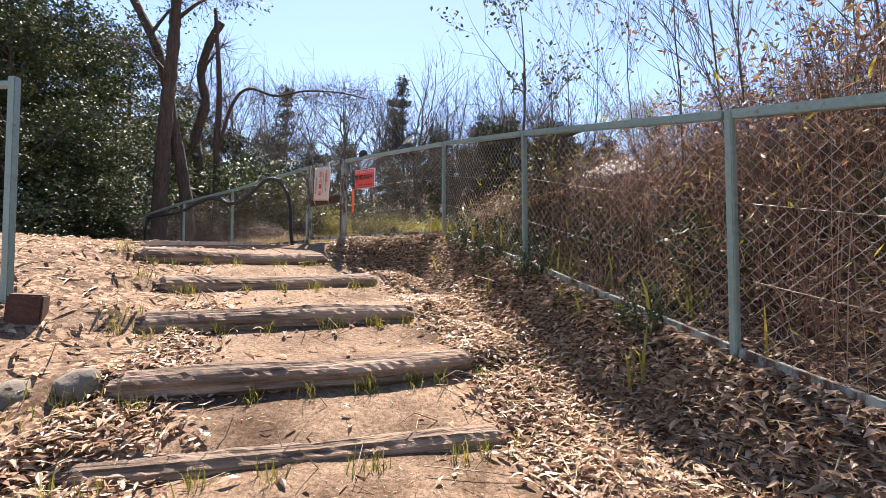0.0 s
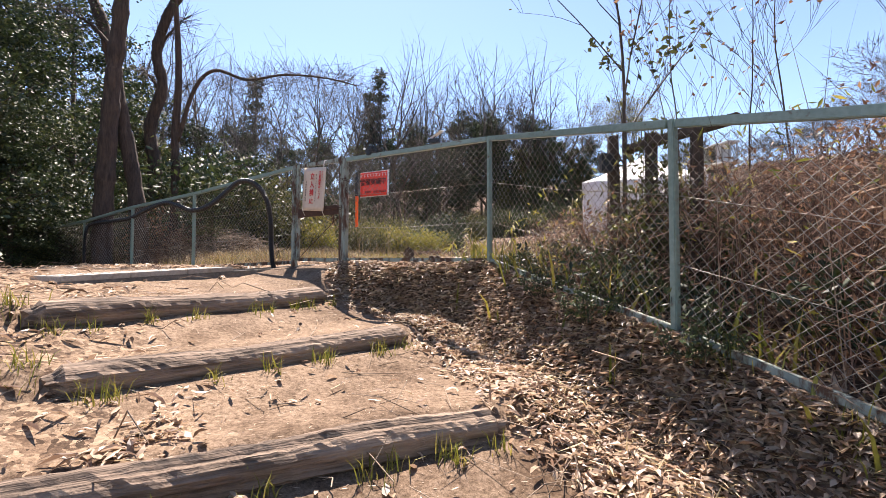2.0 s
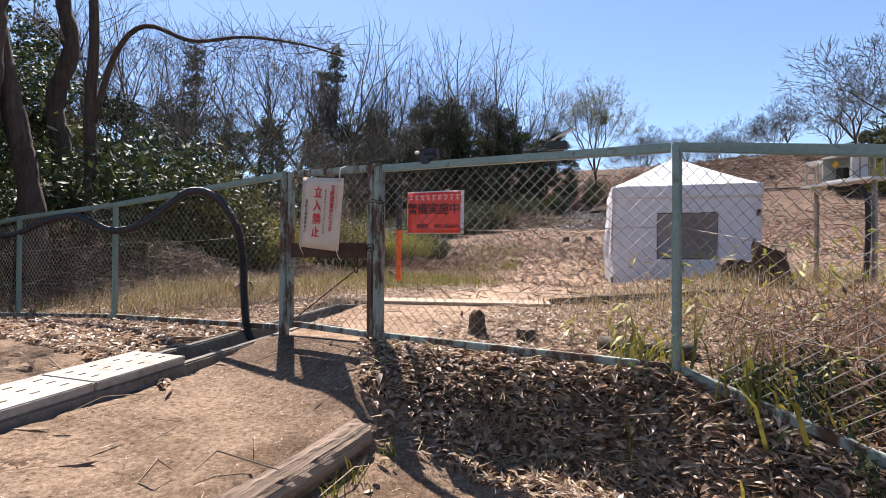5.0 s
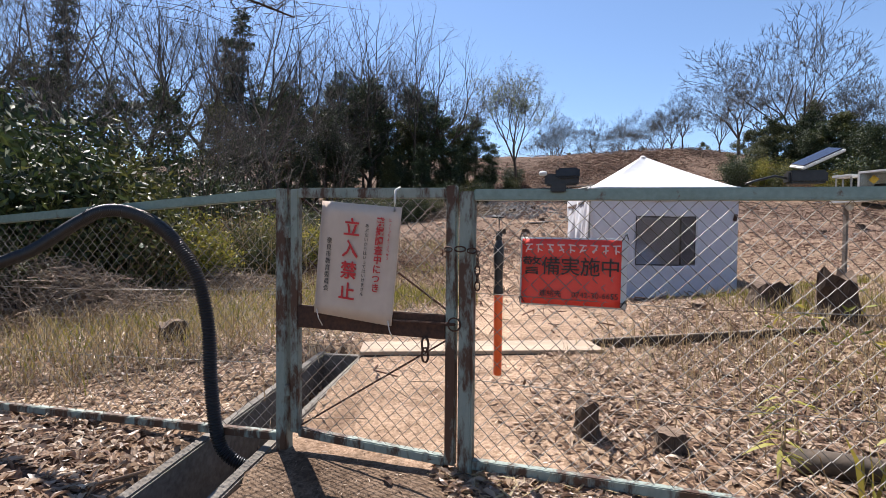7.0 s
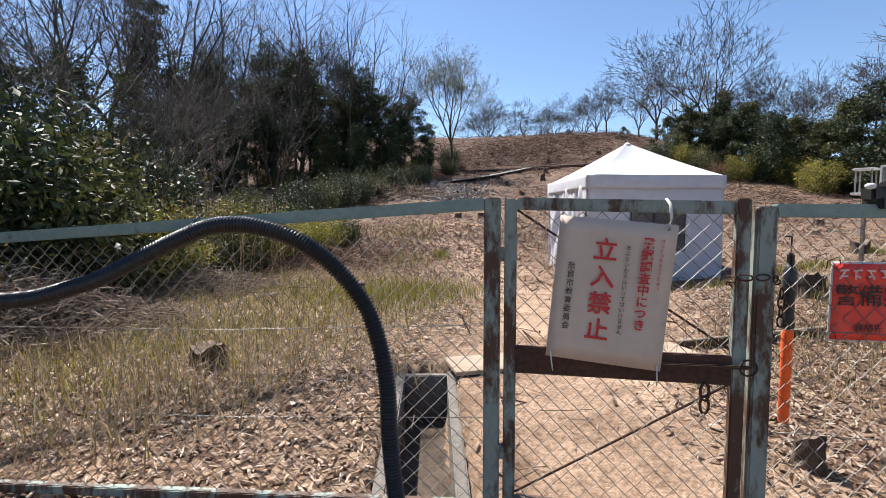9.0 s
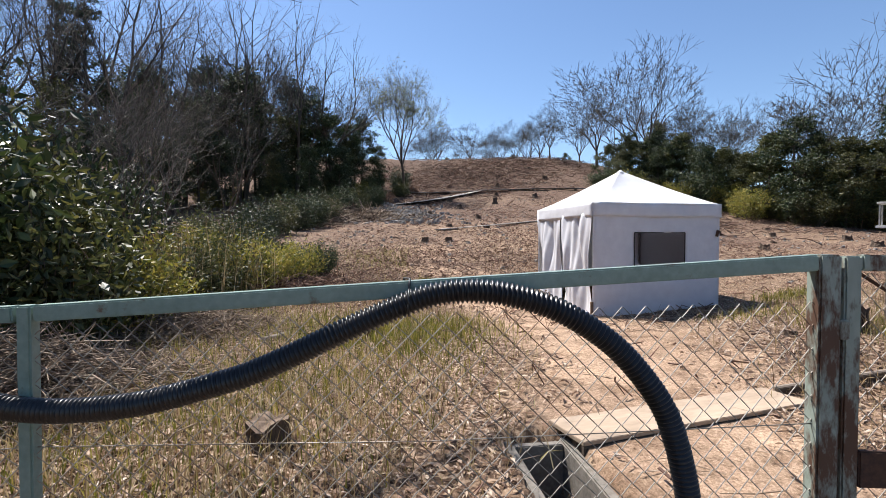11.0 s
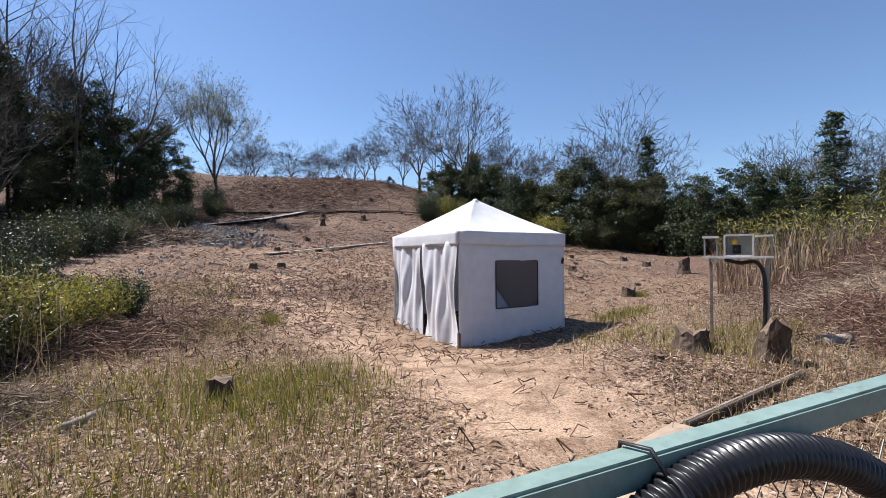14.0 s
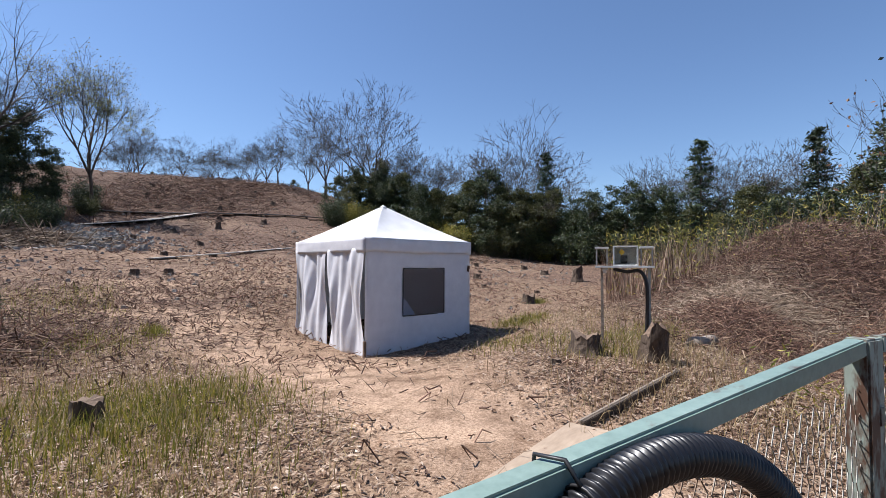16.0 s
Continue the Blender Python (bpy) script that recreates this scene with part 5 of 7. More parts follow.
def conifer(seed, tall, girth, label, sprays=4200, group="conifers"):
    rng = np.random.default_rng(seed)
    t = thing("conifer", (0, 0, 0), label, "tree", group)
    rows, centres, dirs = [], [], []
    n = 12
    for i in range(n):
        z0, z1 = tall * i / n, tall * (i + 1) / n
        rows.append((0, 0, z0, 0, 0, z1, girth * (1 - i / n) + 0.01, girth * (1 - (i + 1) / n) + 0.01, 0))
    z = tall * 0.18
    while z < tall * 0.98:
        k = 1 - z / tall
        for b in range(int(rng.integers(3, 6))):
            a = rng.uniform(0, 6.283)
            L = tall * (0.05 + 0.19 * k) * rng.uniform(0.5, 1.1)
            tip = np.array([math.cos(a) * L, math.sin(a) * L, z + L * rng.uniform(-0.15, 0.3)])
            rows.append((0, 0, z, *tip, 0.03 * k + 0.01, 0.006, 1))
            m = int(sprays / 170) + 4
            q = rng.uniform(0.25, 1.05, m)[:, None]
            centres.append(np.array([0, 0, z]) * (1 - q) + tip * q + rng.normal(size=(m, 3)) * np.array([0.16, 0.16, 0.10]) * (0.5 + L * 0.5))
        z += tall * rng.uniform(0.016, 0.034)
    rows = np.array(rows, float)
    piece("trunk", segment_mesh("trunk", rows[:, 0:3], rows[:, 3:6], rows[:, 6], rows[:, 7], BARK, 5), t)
    c = np.concatenate(centres)
    v, f = leaf_arrays(rng, c, rng.uniform(0.22, 0.5, len(c)), rng.uniform(0.05, 0.13, len(c)), 0.35)
    tagged(piece("crown", mesh_from("crown", v, f, NEEDLE), t), kind="stuff")
    return t


def shrub(seed, tall, wide, leaves, leaf, mat, label, stems=40, group="shrubs", stem_mat=TWIG, name="shrub", thick=(0.005, 0.012)):
    rng = np.random.default_rng(seed)
    t = thing(name, (0, 0, 0), label, "shrub", group)
    a = rng.uniform(0, 6.283, stems)
    q = np.sqrt(rng.uniform(0, 1, stems)) * wide
    foot = np.stack([np.cos(a) * q * 0.45, np.sin(a) * q * 0.45, np.full(stems, -0.04)], 1)
    top = np.stack([np.cos(a) * q, np.sin(a) * q, tall * rng.uniform(0.55, 1.0, stems) * (1 - 0.35 * (q / wide) ** 2)], 1)
    mid = foot * 0.45 + top * 0.55 + rng.normal(size=(stems, 3)) * 0.08 * tall
    r = rng.uniform(*thick, stems)
    p0, p1 = np.concatenate([foot, mid]), np.concatenate([mid, top])
    piece("stem_mass", segment_mesh("stem_mass", p0, p1, np.concatenate([r, r * 0.7]), np.concatenate([r * 0.7, r * 0.3]), stem_mat, 3), t)
    if leaves:
        k = rng.uniform(0.15, 1.08, (leaves, 1))
        i = rng.integers(0, stems, leaves)
        c = np.where(k < 0.5, foot[i] + (mid[i] - foot[i]) * k * 2, mid[i] + (top[i] - mid[i]) * (k - 0.5) * 2) + rng.normal(size=(leaves, 3)) * 0.07 * tall
        c[:, 2] = np.abs(c[:, 2])
        v, f = leaf_arrays(rng, c, rng.uniform(0.7, 1.3, leaves) * leaf, rng.uniform(0.3, 0.5, leaves) * leaf)
        tagged(piece("foliage", mesh_from("foliage", v, f, mat), t), kind="stuff")
    return t


EYE = (-4.2, 9.0)


def spot(bearing, far):
    """A place by its bearing, clockwise from +y, and distance from the viewing place at the fence."""
    a = radians(bearing)
    return EYE[0] + math.sin(a) * far, EYE[1] + math.cos(a) * far


def plant(kinds, x, y, size, turn, used, sink=0.08):
    """Sets a copy of a prototype (the prototype itself the first time)."""
    m = pose(x, y, ground_z(x, y) - sink, 0, 0, turn) @ Matrix.Diagonal((size, size, size, 1))
    if kinds not in used:
        used.add(kinds)
        kinds.matrix_basis = m
        return kinds
    c = copy_thing(kinds, m)
    c.scale = (size, size, size)
    return c


used = set()
rng = np.random.default_rng(5)
tall_bare = [bare_tree(31 + k, h, g, "tall leafless deciduous tree with a slender trunk", group="tall bare trees in the wood", trunk=tr, levels=7, angle=0.70, ratio=0.76, upright=0.14, leader=0.30, lean=ln, thin=0.008, twigs=2)
             for k, (h, g, tr, ln) in enumerate(((16, 0.20, 0.34, (0.05, 0.02)), (15, 0.17, 0.42, (-0.12, 0.03)), (17, 0.21, 0.30, (0.02, -0.08)), (14, 0.15, 0.46, (0.10, 0.05))))]
round_bare = [bare_tree(41 + k, h, g, "leafless tree with a wide rounded crown", group="round bare trees on the rise", trunk=tr, levels=7, angle=0.52, ratio=0.80, upright=0.10, lean=(0.03, 0), thin=0.008, twigs=3, crown=5)
              for k, (h, g, tr) in enumerate(((9, 0.17, 0.24), (8, 0.13, 0.30), (8.5, 0.14, 0.20)))]
bud_tree = bare_tree(51, 10, 0.11, "slender tree with pale new spring leaves", 5200, BUD, "budding trees", trunk=0.34, levels=7, angle=0.55, ratio=0.80, upright=0.14, leader=0.15, thin=0.007, spray=0.20, leaf=0.8, crown=4)
broad = [evergreen_tree(61, 9, 0.14, "dense dark evergreen broad-leaved tree", 12000, 0.21), evergreen_tree(62, 8, 0.12, "dense olive evergreen broad-leaved tree", 11000, 0.20, OLIVE),
         evergreen_tree(63, 10, 0.15, "dense dark evergreen broad-leaved tree", 12000, 0.22, lobes=20)]
slim = [evergreen_tree(64, 11, 0.14, "tall slender dark evergreen tree in the wood", 11000, 0.20, EVERGREEN, 0.20, 0.12, "slender evergreens in the wood", 18), evergreen_tree(65, 10, 0.12, "tall slender olive evergreen tree in the wood", 10000, 0.19, OLIVE, 0.20, 0.10, "slender evergreens in the wood", 16),
        evergreen_tree(66, 12, 0.15, "tall slender dark evergreen tree in the wood", 11500, 0.20, EVERGREEN, 0.17, 0.2, "slender evergreens in the wood", 20)]
firs = [conifer(71, 14, 0.16, "tall dark conifer with a narrow crown"), conifer(72, 10, 0.13, "dark conifer with tiered branches", 3200)]

# the wood beyond the fence, as bearing, distance, size
for (b, d, s, k) in ((-9, 30, 1.0, 0), (-4, 34, 1.05, 1), (1, 36, 1.05, 2), (4, 33, 0.95, 0), (7, 40, 1.1, 1), (9, 37, 1.0, 2), (12, 42, 1.05, 0), (15, 40, 1.0, 1), (18, 44, 1.1, 2), (20.5, 41, 1.12, 0),
                     (22.5, 45, 1.12, 1), (24.5, 42, 0.95, 2), (26, 47, 0.85, 0), (-14, 28, 0.9, 1), (-19, 26, 0.95, 2), (-25, 25, 0.9, 0), (-31, 24, 0.85, 1), (-37, 26, 0.95, 2), (-44, 26, 0.9, 0), (10.5, 46, 1.0, 1), (16.5, 47, 1.0, 2), (-6.5, 38, 1.0, 2), (-22, 31, 1.0, 1), (-28, 30, 1.0, 0)):
    plant(tall_bare[(k + int(b * 7)) % 4], *spot(b, d), s * 1.04, rng.uniform(0, 360), used)
for (b, d, s, k) in ((-12, 27, 0.8, 0), (-7, 30, 0.8, 2), (-2, 33, 0.9, 1), (3, 34, 0.9, 0), (6, 36, 0.95, 2), (9, 38, 0.9, 1), (12, 39, 0.9, 0), (14.5, 40, 1.05, 2), (17, 41, 0.85, 0), (19.5, 42, 0.85, 1), (22, 43, 0.95, 2), (24, 42, 0.85, 0), (26, 44, 0.8, 1),
                     (28, 46, 0.75, 2), (30, 47, 0.5, 0), (-18, 25, 0.8, 2), (-24, 23, 0.85, 0), (-30, 22, 0.8, 1), (-36, 22, 0.85, 2), (-42, 22, 0.85, 0), (5, 41, 1.0, 1), (11, 44, 1.1, 2), (15, 45, 1.15, 0), (20, 47, 1.05, 2), (1, 29, 0.6, 0), (8, 33, 0.6, 2), (13, 35, 0.55, 0), (18, 37, 0.5, 1), (22, 38, 0.5, 2), (25.5, 40, 0.55, 0)):
    plant(slim[k], *spot(b, d), s * 0.92, rng.uniform(0, 360), used)
    if b > 8 and k == 1:
        plant(slim[(k + 1) % 3], *spot(b + rng.uniform(0.8, 1.6), d + rng.uniform(-2, 2)), s * rng.uniform(0.6, 0.85), rng.uniform(0, 360), used)
for (b, d, s, k) in ((0.5, 37, 1.05, 0), (-1.5, 40, 0.95, 0), (-16, 30, 0.9, 0), (16, 43, 0.75, 0)):
    plant(firs[k], *spot(b, d), s, rng.uniform(0, 360), used)
# trees along the crest and to its far side
plant(bud_tree, *spot(33, 46), 1.28, 40, used)
for (b, d, s, k) in ((35.5, 66, 0.75, 1), (37.5, 66, 0.8, 0), (39.5, 67, 0.7, 1), (41.5, 67, 0.78, 0), (43, 67, 0.72, 1), (45, 66, 0.75, 0), (47, 66, 0.8, 1), (49, 66, 0.75, 0), (51, 64, 0.85, 1), (53, 62, 0.95, 0), (55, 60, 1.0, 1), (34, 68, 0.7, 0), (36.5, 70, 0.8, 1), (44, 70, 0.85, 0), (48, 70, 0.85, 1),
                     (57.5, 55, 1.12, 0), (60.5, 55, 1.25, 1), (64, 53, 1.0, 0), (68, 52, 1.1, 1), (70, 50, 0.9, 0), (75, 46, 1.12, 0), (77.5, 45, 1.28, 1), (80.5, 46, 1.1, 0), (83.5, 45, 0.9, 1), (94, 42, 0.95, 0), (96.5, 42, 0.95, 1), (101, 44, 0.8, 0), (112, 36, 0.62, 1), (115, 34, 0.6, 0), (103, 44, 0.8, 1), (106, 42, 0.85, 0), (88, 46, 0.6, 1)):
    plant(round_bare[int(rng.integers(0, 3))], *spot(b + rng.uniform(-0.8, 0.8), d + rng.uniform(-2, 4)), s * (1.28 if b > 56 else 1.15) * rng.uniform(0.82, 1.16), rng.uniform(0, 360), used)
for (b, d, s, k) in ((57, 52, 0.55, 1), (59.5, 50, 0.62, 0), (62, 50, 0.72, 2), (64.5, 49, 0.72, 1), (66.5, 47, 0.72, 0), (68.5, 47, 0.85, 2), (70.5, 46, 0.72, 1), (72.5, 45, 0.75, 0), (74.5, 44, 0.72, 2), (76.5, 44, 0.78, 1), (78.5, 43, 0.72, 0), (80.5, 43, 0.85, 2), (82.5, 43, 0.72, 1), (84.5, 42, 0.70, 0), (86.5, 42, 0.62, 2), (88.5, 42, 0.62, 0),
                     (90.5, 42, 0.72, 0), (92, 41, 0.66, 2), (94.5, 41, 0.60, 1), (97, 40, 0.62, 1), (99.5, 38, 0.60, 2), (102, 36, 0.62, 1), (104.5, 34, 0.58, 0), (106.5, 34, 0.62, 2), (108.5, 34, 0.66, 0), (111, 30, 0.7, 1), (114, 28, 0.7, 2), (118, 26, 0.7, 0), (85.5, 47, 0.8, 1), (79, 48, 0.95, 2), (62, 55, 0.8, 1), (52, 66, 0.35, 1), (46, 68, 0.35, 0), (38, 68, 0.3, 1)):
    plant(broad[k if rng.uniform() > 0.35 else 1], *spot(b, d), s * rng.uniform(0.72, 1.22), rng.uniform(0, 360), used)
for b in np.arange(58, 106, 1.5):
    plant(broad[int(rng.integers(0, 3))], *spot(b + rng.uniform(-0.6, 0.6), rng.uniform(47, 52) if b < 88 else rng.uniform(41, 45)), rng.uniform(0.42, 0.68), rng.uniform(0, 360), used)
for (b, d, s, k) in ((97.7, 40, 0.95, 1), (81.5, 45, 1.0, 1), (107.5, 34, 0.85, 1)):
    plant(firs[k], *spot(b, d), s, rng.uniform(0, 360), used)

# the near trees on the left of the path, behind the fence
def old_trunk(at, line, girth, limbs, label, leaves=0):
    """An old rough trunk along a bent line, with bare limbs and, where leaves are given, sprays of dark leaves on them."""
    r4 = np.random.default_rng(int(at[0] * -100))
    t = thing("old_tree", (*at, ground_z(*at) - 0.1), label, "tree", "old trees behind the fence")
    pts = smooth_line(line, 0.10)
    wob = 1 + 0.07 * np.sin(np.arange(len(pts)) * 0.9) + 0.05 * r4.normal(size=len(pts))
    tube("trunk", pts, np.linspace(girth, girth * 0.55, len(pts)) * wob, BARK_RED, 11, t)
    ends = []
    for (k, dx, dy, dz) in limbs:
        o = pts[int(k * (len(pts) - 1))]
        e = o + np.array([dx, dy, dz])
        m = o * 0.5 + e * 0.5 + np.array([0, 0, 0.12 * np.hypot(dx, dy)])
        tube("limb", smooth_line([tuple(o), tuple(m), tuple(e)], 0.12), [girth * 0.30, 0.012], BARK_RED, 6, t)
        ends.extend([m, (m + e) / 2, e, e + (e - m) * 0.25])
    if ends:
        ends = np.array(ends)
        n = 30 * len(ends)
        f0 = ends[r4.integers(0, len(ends), n)]
        f1 = f0 + r4.normal(size=(n, 3)) * np.array([0.35, 0.35, 0.25])
        q = np.full(n, 0.006)
        tagged(piece("twig_mass", segment_mesh("twig_mass", f0, f1, q, q * 0.5, TWIGS, 3), t), kind="stuff")
        if leaves:
            c = f1[r4.integers(0, n, leaves)] + r4.normal(size=(leaves, 3)) * 0.09
            v, f = leaf_arrays(r4, c, r4.uniform(0.06, 0.13, leaves), r4.uniform(0.03, 0.055, leaves), 0.3)
            tagged(piece("foliage", mesh_from("foliage", v, f, EVERGREEN), t), kind="stuff")


old_trunk((-7.25, 12.2), [(0, 0, 0), (0.02, 0, 2.0), (0.12, 0, 4.0), (0.28, 0, 6.2), (0.35, 0, 9.0)], 0.20, [(0.55, -1.2, 0.2, 1.0), (0.72, 1.6, -0.3, 0.5), (0.80, -1.5, -0.4, 0.7), (0.86, 1.9, 0.1, 0.1), (0.93, 1.1, 0.3, 0.8), (0.97, -1.0, 0.3, 0.7)], "tall dark rough-barked tree trunk behind the fence", 2200)
old_trunk((-6.78, 12.55), [(0.15, 0, 0), (0.0, 0, 1.7), (-0.35, 0, 3.5), (-0.76, 0, 5.4), (-1.55, 0.1, 7.0), (-2.4, 0.2, 8.4)], 0.17, [(0.7, 0.9, 0.2, 1.2), (0.85, -0.8, 0.4, 0.9), (0.95, 0.6, -0.3, 0.8)], "tree with a leaning dark trunk behind the fence", 900)
old_trunk((-7.45, 14.4), [(0, 0, 0), (0.08, 0, 2.4), (-0.06, 0, 3.5), (0.22, 0, 4.6), (0.06, 0, 5.5), (0.32, 0, 6.5), (0.66, 0, 7.1)], 0.19, [(0.62, -0.5, 0.1, 0.6), (0.78, 0.5, 0.2, 0.9)], "broken-topped reddish tree trunk behind the fence")
arch = thing("arched_tree", (-6.35, 13.3, ground_z(-6.35, 13.3) - 0.1), "thin dark tree with one long branch arching over", "tree", "old trees behind the fence")
tube("trunk", smooth_line([(0, 0, 0), (0.05, 0, 1.6), (0.0, 0, 3.0), (0.05, 0.0, 4.6), (-0.15, 0.1, 7.0)], 0.2), np.linspace(0.13, 0.05, 36), BARK_RED, 8, arch)
tube("branch", smooth_line([(0.05, 0, 2.9), (0.45, -0.1, 4.1), (0.95, -0.2, 4.55), (1.7, -0.2, 4.35), (2.6, -0.3, 4.45), (3.6, -0.4, 4.35), (4.3, -0.5, 4.15)], 0.15), np.linspace(0.055, 0.012, 36), BARK_RED, 6, arch, "long arching branch")
arch_rng = np.random.default_rng(84)
f0 = np.array([0.45, -0.1, 4.2]) + np.linspace(0, 1, 260)[:, None] ** 0.7 * np.array([3.8, -0.4, 0.1]) + arch_rng.normal(size=(260, 3)) * np.array([0.1, 0.1, 0.12])
f1 = f0 + arch_rng.normal(size=(260, 3)) * np.array([0.35, 0.3, 0.16]) + np.array([0.1, 0, 0.22])
q = np.full(260, 0.006)
tagged(piece("twig_mass", segment_mesh("twig_mass", f0, f1, q, q * 0.4, TWIGS, 3), arch), kind="stuff")
near_broad = [evergreen_tree(91, 7.5, 0.12, "glossy dark evergreen tree in deep shade behind the fence", 20000, 0.10, EVERGREEN, 0.27, lobes=22, group="near evergreen trees"),
              evergreen_tree(92, 6.5, 0.11, "olive evergreen tree behind the fence", 17000, 0.10, OLIVE, 0.27, lobes=20, group="near evergreen trees")]
for (x, y, s, k) in ((-9.6, 10.6, 1.0, 0), (-11.0, 12.0, 1.15, 1), (-12.3, 9.6, 1.15, 0), (-11.2, 15.0, 1.2, 0), (-13.5, 12.5, 1.3, 1), (-14.0, 16.0, 1.3, 0), (-10.2, 18.5, 0.8, 1), (-8.4, 16.8, 0.5, 1), (-12.8, 19.5, 1.35, 0), (-9.4, 12.6, 0.55, 0), (-10.6, 9.2, 0.6, 1), (-16, 13, 1.4, 0), (-14.5, 9, 1.3, 1)):
    plant(near_broad[k], x, y, s, rng.uniform(0, 360), used)
mid_bare = [bare_tree(101 + k, h, 0.085, "leafless many-branched tree at the edge of the wood", group="bare trees at the wood's edge", trunk=0.16, levels=6, angle=0.42, ratio=0.80, upright=0.12, lean=ln, thin=0.0034, twigs=2, crown=4)
            for k, (h, ln) in enumerate(((7, (0.15, 0)), (6.5, (-0.2, 0.05))))]
for (x, y, s, k) in ((-5.2, 17.5, 1.0, 0), (-3.6, 21.0, 0.85, 1), (-6.0, 20.0, 1.0, 1), (-2.2, 26.0, 0.9, 0), (-4.6, 25.0, 0.95, 1), (-7.5, 22.5, 1.1, 0), (-3.9, 16.8, 0.75, 1), (0.5, 29, 1.1, 1), (-8.8, 20.5, 1.1, 1), (-1.2, 31, 1.1, 0)):
    plant(mid_bare[k], x, y, s, rng.uniform(0, 360), used)

# shrubs: the thicket left of the clearing
leafy = [shrub(111, 1.9, 0.95, 6000, 0.10, OLIVE, "leafy olive-green shrub at the edge of the clearing", 60), shrub(112, 1.5, 0.85, 3800, 0.09, YELLOWLEAF, "yellow-green shrub at the edge of the clearing", 55),
         shrub(113, 2.1, 1.05, 6500, 0.11, EVERGREEN, "dark glossy shrub at the edge of the wood", 60), shrub(114, 1.5, 0.8, 1800, 0.075, DRYLEAF, "brown withered shrub with curled leaves", 90, stem_mat=TWIG)]
for (x, y, s, k) in ((-5.9, 14.2, 1.45, 2), (-5.0, 15.4, 1.5, 0), (-4.7, 14.4, 1.15, 0), (-4.0, 15.8, 1.05, 1), (-4.3, 16.6, 1.1, 1), (-3.4, 17.2, 0.95, 3), (-2.9, 16.9, 0.9, 1), (-2.3, 17.6, 0.95, 1), (-1.6, 18.3, 0.9, 1), (-0.8, 18.9, 0.8, 1), (0.0, 19.4, 0.7, 1), (0.7, 19.8, 0.5, 2), (-3.6, 15.6, 0.8, 1), (-2.6, 18.1, 0.95, 1), (-1.7, 18.9, 0.9, 0), (-0.9, 19.8, 0.8, 1), (-6.6, 15.6, 1.6, 2), (-5.6, 17.0, 1.6, 0), (-4.3, 18.6, 1.4, 2), (-3.1, 19.6, 1.05, 3), (-2.0, 21, 0.9, 1), (-0.6, 21.6, 0.7, 2), (0.2, 20.6, 0.45, 2),
                     (-7.2, 14.4, 1.2, 3), (-5.3, 12.9, 0.7, 1), (-6.6, 13.2, 0.9, 3), (-7.8, 16.6, 1.3, 2), (-6.4, 19, 1.3, 2), (-1.4, 23.5, 0.9, 0), (0.4, 24.5, 0.8, 2), (-3.6, 22.5, 1.2, 2), (-5.5, 22, 1.3, 0), (-9.0, 15.4, 1.1, 0), (1.2, 27, 0.9, 2), (3, 30, 1.0, 0), (4.6, 32, 1.0, 2), (6.2, 34, 1.0, 2), (8, 36, 1.0, 0), (10, 38, 1.1, 2), (12, 40, 1.1, 0), (14.5, 42, 1.0, 2), (17, 44, 0.9, 3), (19.5, 46, 0.9, 0), (22, 47.5, 0.7, 3)):
    olive = k == 1 and int(-x * 10) % 2 == 1
    plant(leafy[0 if olive else k], x, y, s * (0.85 if olive else 1.12 if k == 1 else 1.0), rng.uniform(0, 360), used)

for (x, y, s) in ((-7.6, 13.3, 0.75), (-8.3, 13.6, 0.85), (-9.0, 14.3, 1.0), (-8.0, 14.7, 0.95), (-9.9, 14.9, 1.05), (-10.6, 15.5, 1.1), (-7.15, 14.0, 0.65), (-8.9, 13.4, 0.6), (-9.6, 14.1, 0.7)):
    plant(leafy[2], x, y, s, rng.uniform(0, 360), used)

low_shrub = [shrub(121, 0.62, 0.42, 420, 0.075, EVERGREEN, "low dark evergreen shrub at the foot of the fence", 16), shrub(122, 0.45, 0.4, 260, 0.06, DRYLEAF, "low withered shrub at the foot of the fence", 22, stem_mat=TWIG)]
for (x, y, s, k) in ((0.72, 5.15, 1.0, 0), (0.95, 4.6, 0.8, 0), (0.45, 5.9, 0.6, 1), (1.25, 4.15, 0.7, 1), (1.05, 4.95, 0.7, 0), (1.5, 3.3, 0.6, 0), (0.3, 6.25, 0.55, 0)):
    plant(low_shrub[k], x, y, s, rng.uniform(0, 360), used)
for b in np.arange(-40, 34, 2.2):
    plant(leafy[int(rng.integers(0, 3)) if rng.uniform() > 0.3 else 2], *spot(b + rng.uniform(-1, 1), 29 + 0.35 * (b + 12) + rng.uniform(-1, 3) if b > -12 else 22 + rng.uniform(-1, 3)), rng.uniform(0.9, 1.5), rng.uniform(0, 360), used)
for b in np.arange(57, 118, 1.7):
    far = 46 - 0.12 * (b - 57) if b < 98 else 37 - 0.6 * (b - 98)
    plant(leafy[(2, 0, 2, 1, 3)[int(rng.integers(0, 5))]], *spot(b + rng.uniform(-0.6, 0.6), far + rng.uniform(-1.5, 2)), rng.uniform(1.0, 1.9), rng.uniform(0, 360), used)

# right bank: dead stems and reeds behind the fence beside the steps
rb = np.random.default_rng(77)


def scatter(rng, n, x0, x1, y0, y1, test):
    out = []
    while sum(len(o) for o in out) < n:
        p = np.column_stack([rng.uniform(x0, x1, 4 * n), rng.uniform(y0, y1, 4 * n)])
        out.append(p[test(p[:, 0], p[:, 1])])
    return np.concatenate(out)[:n]


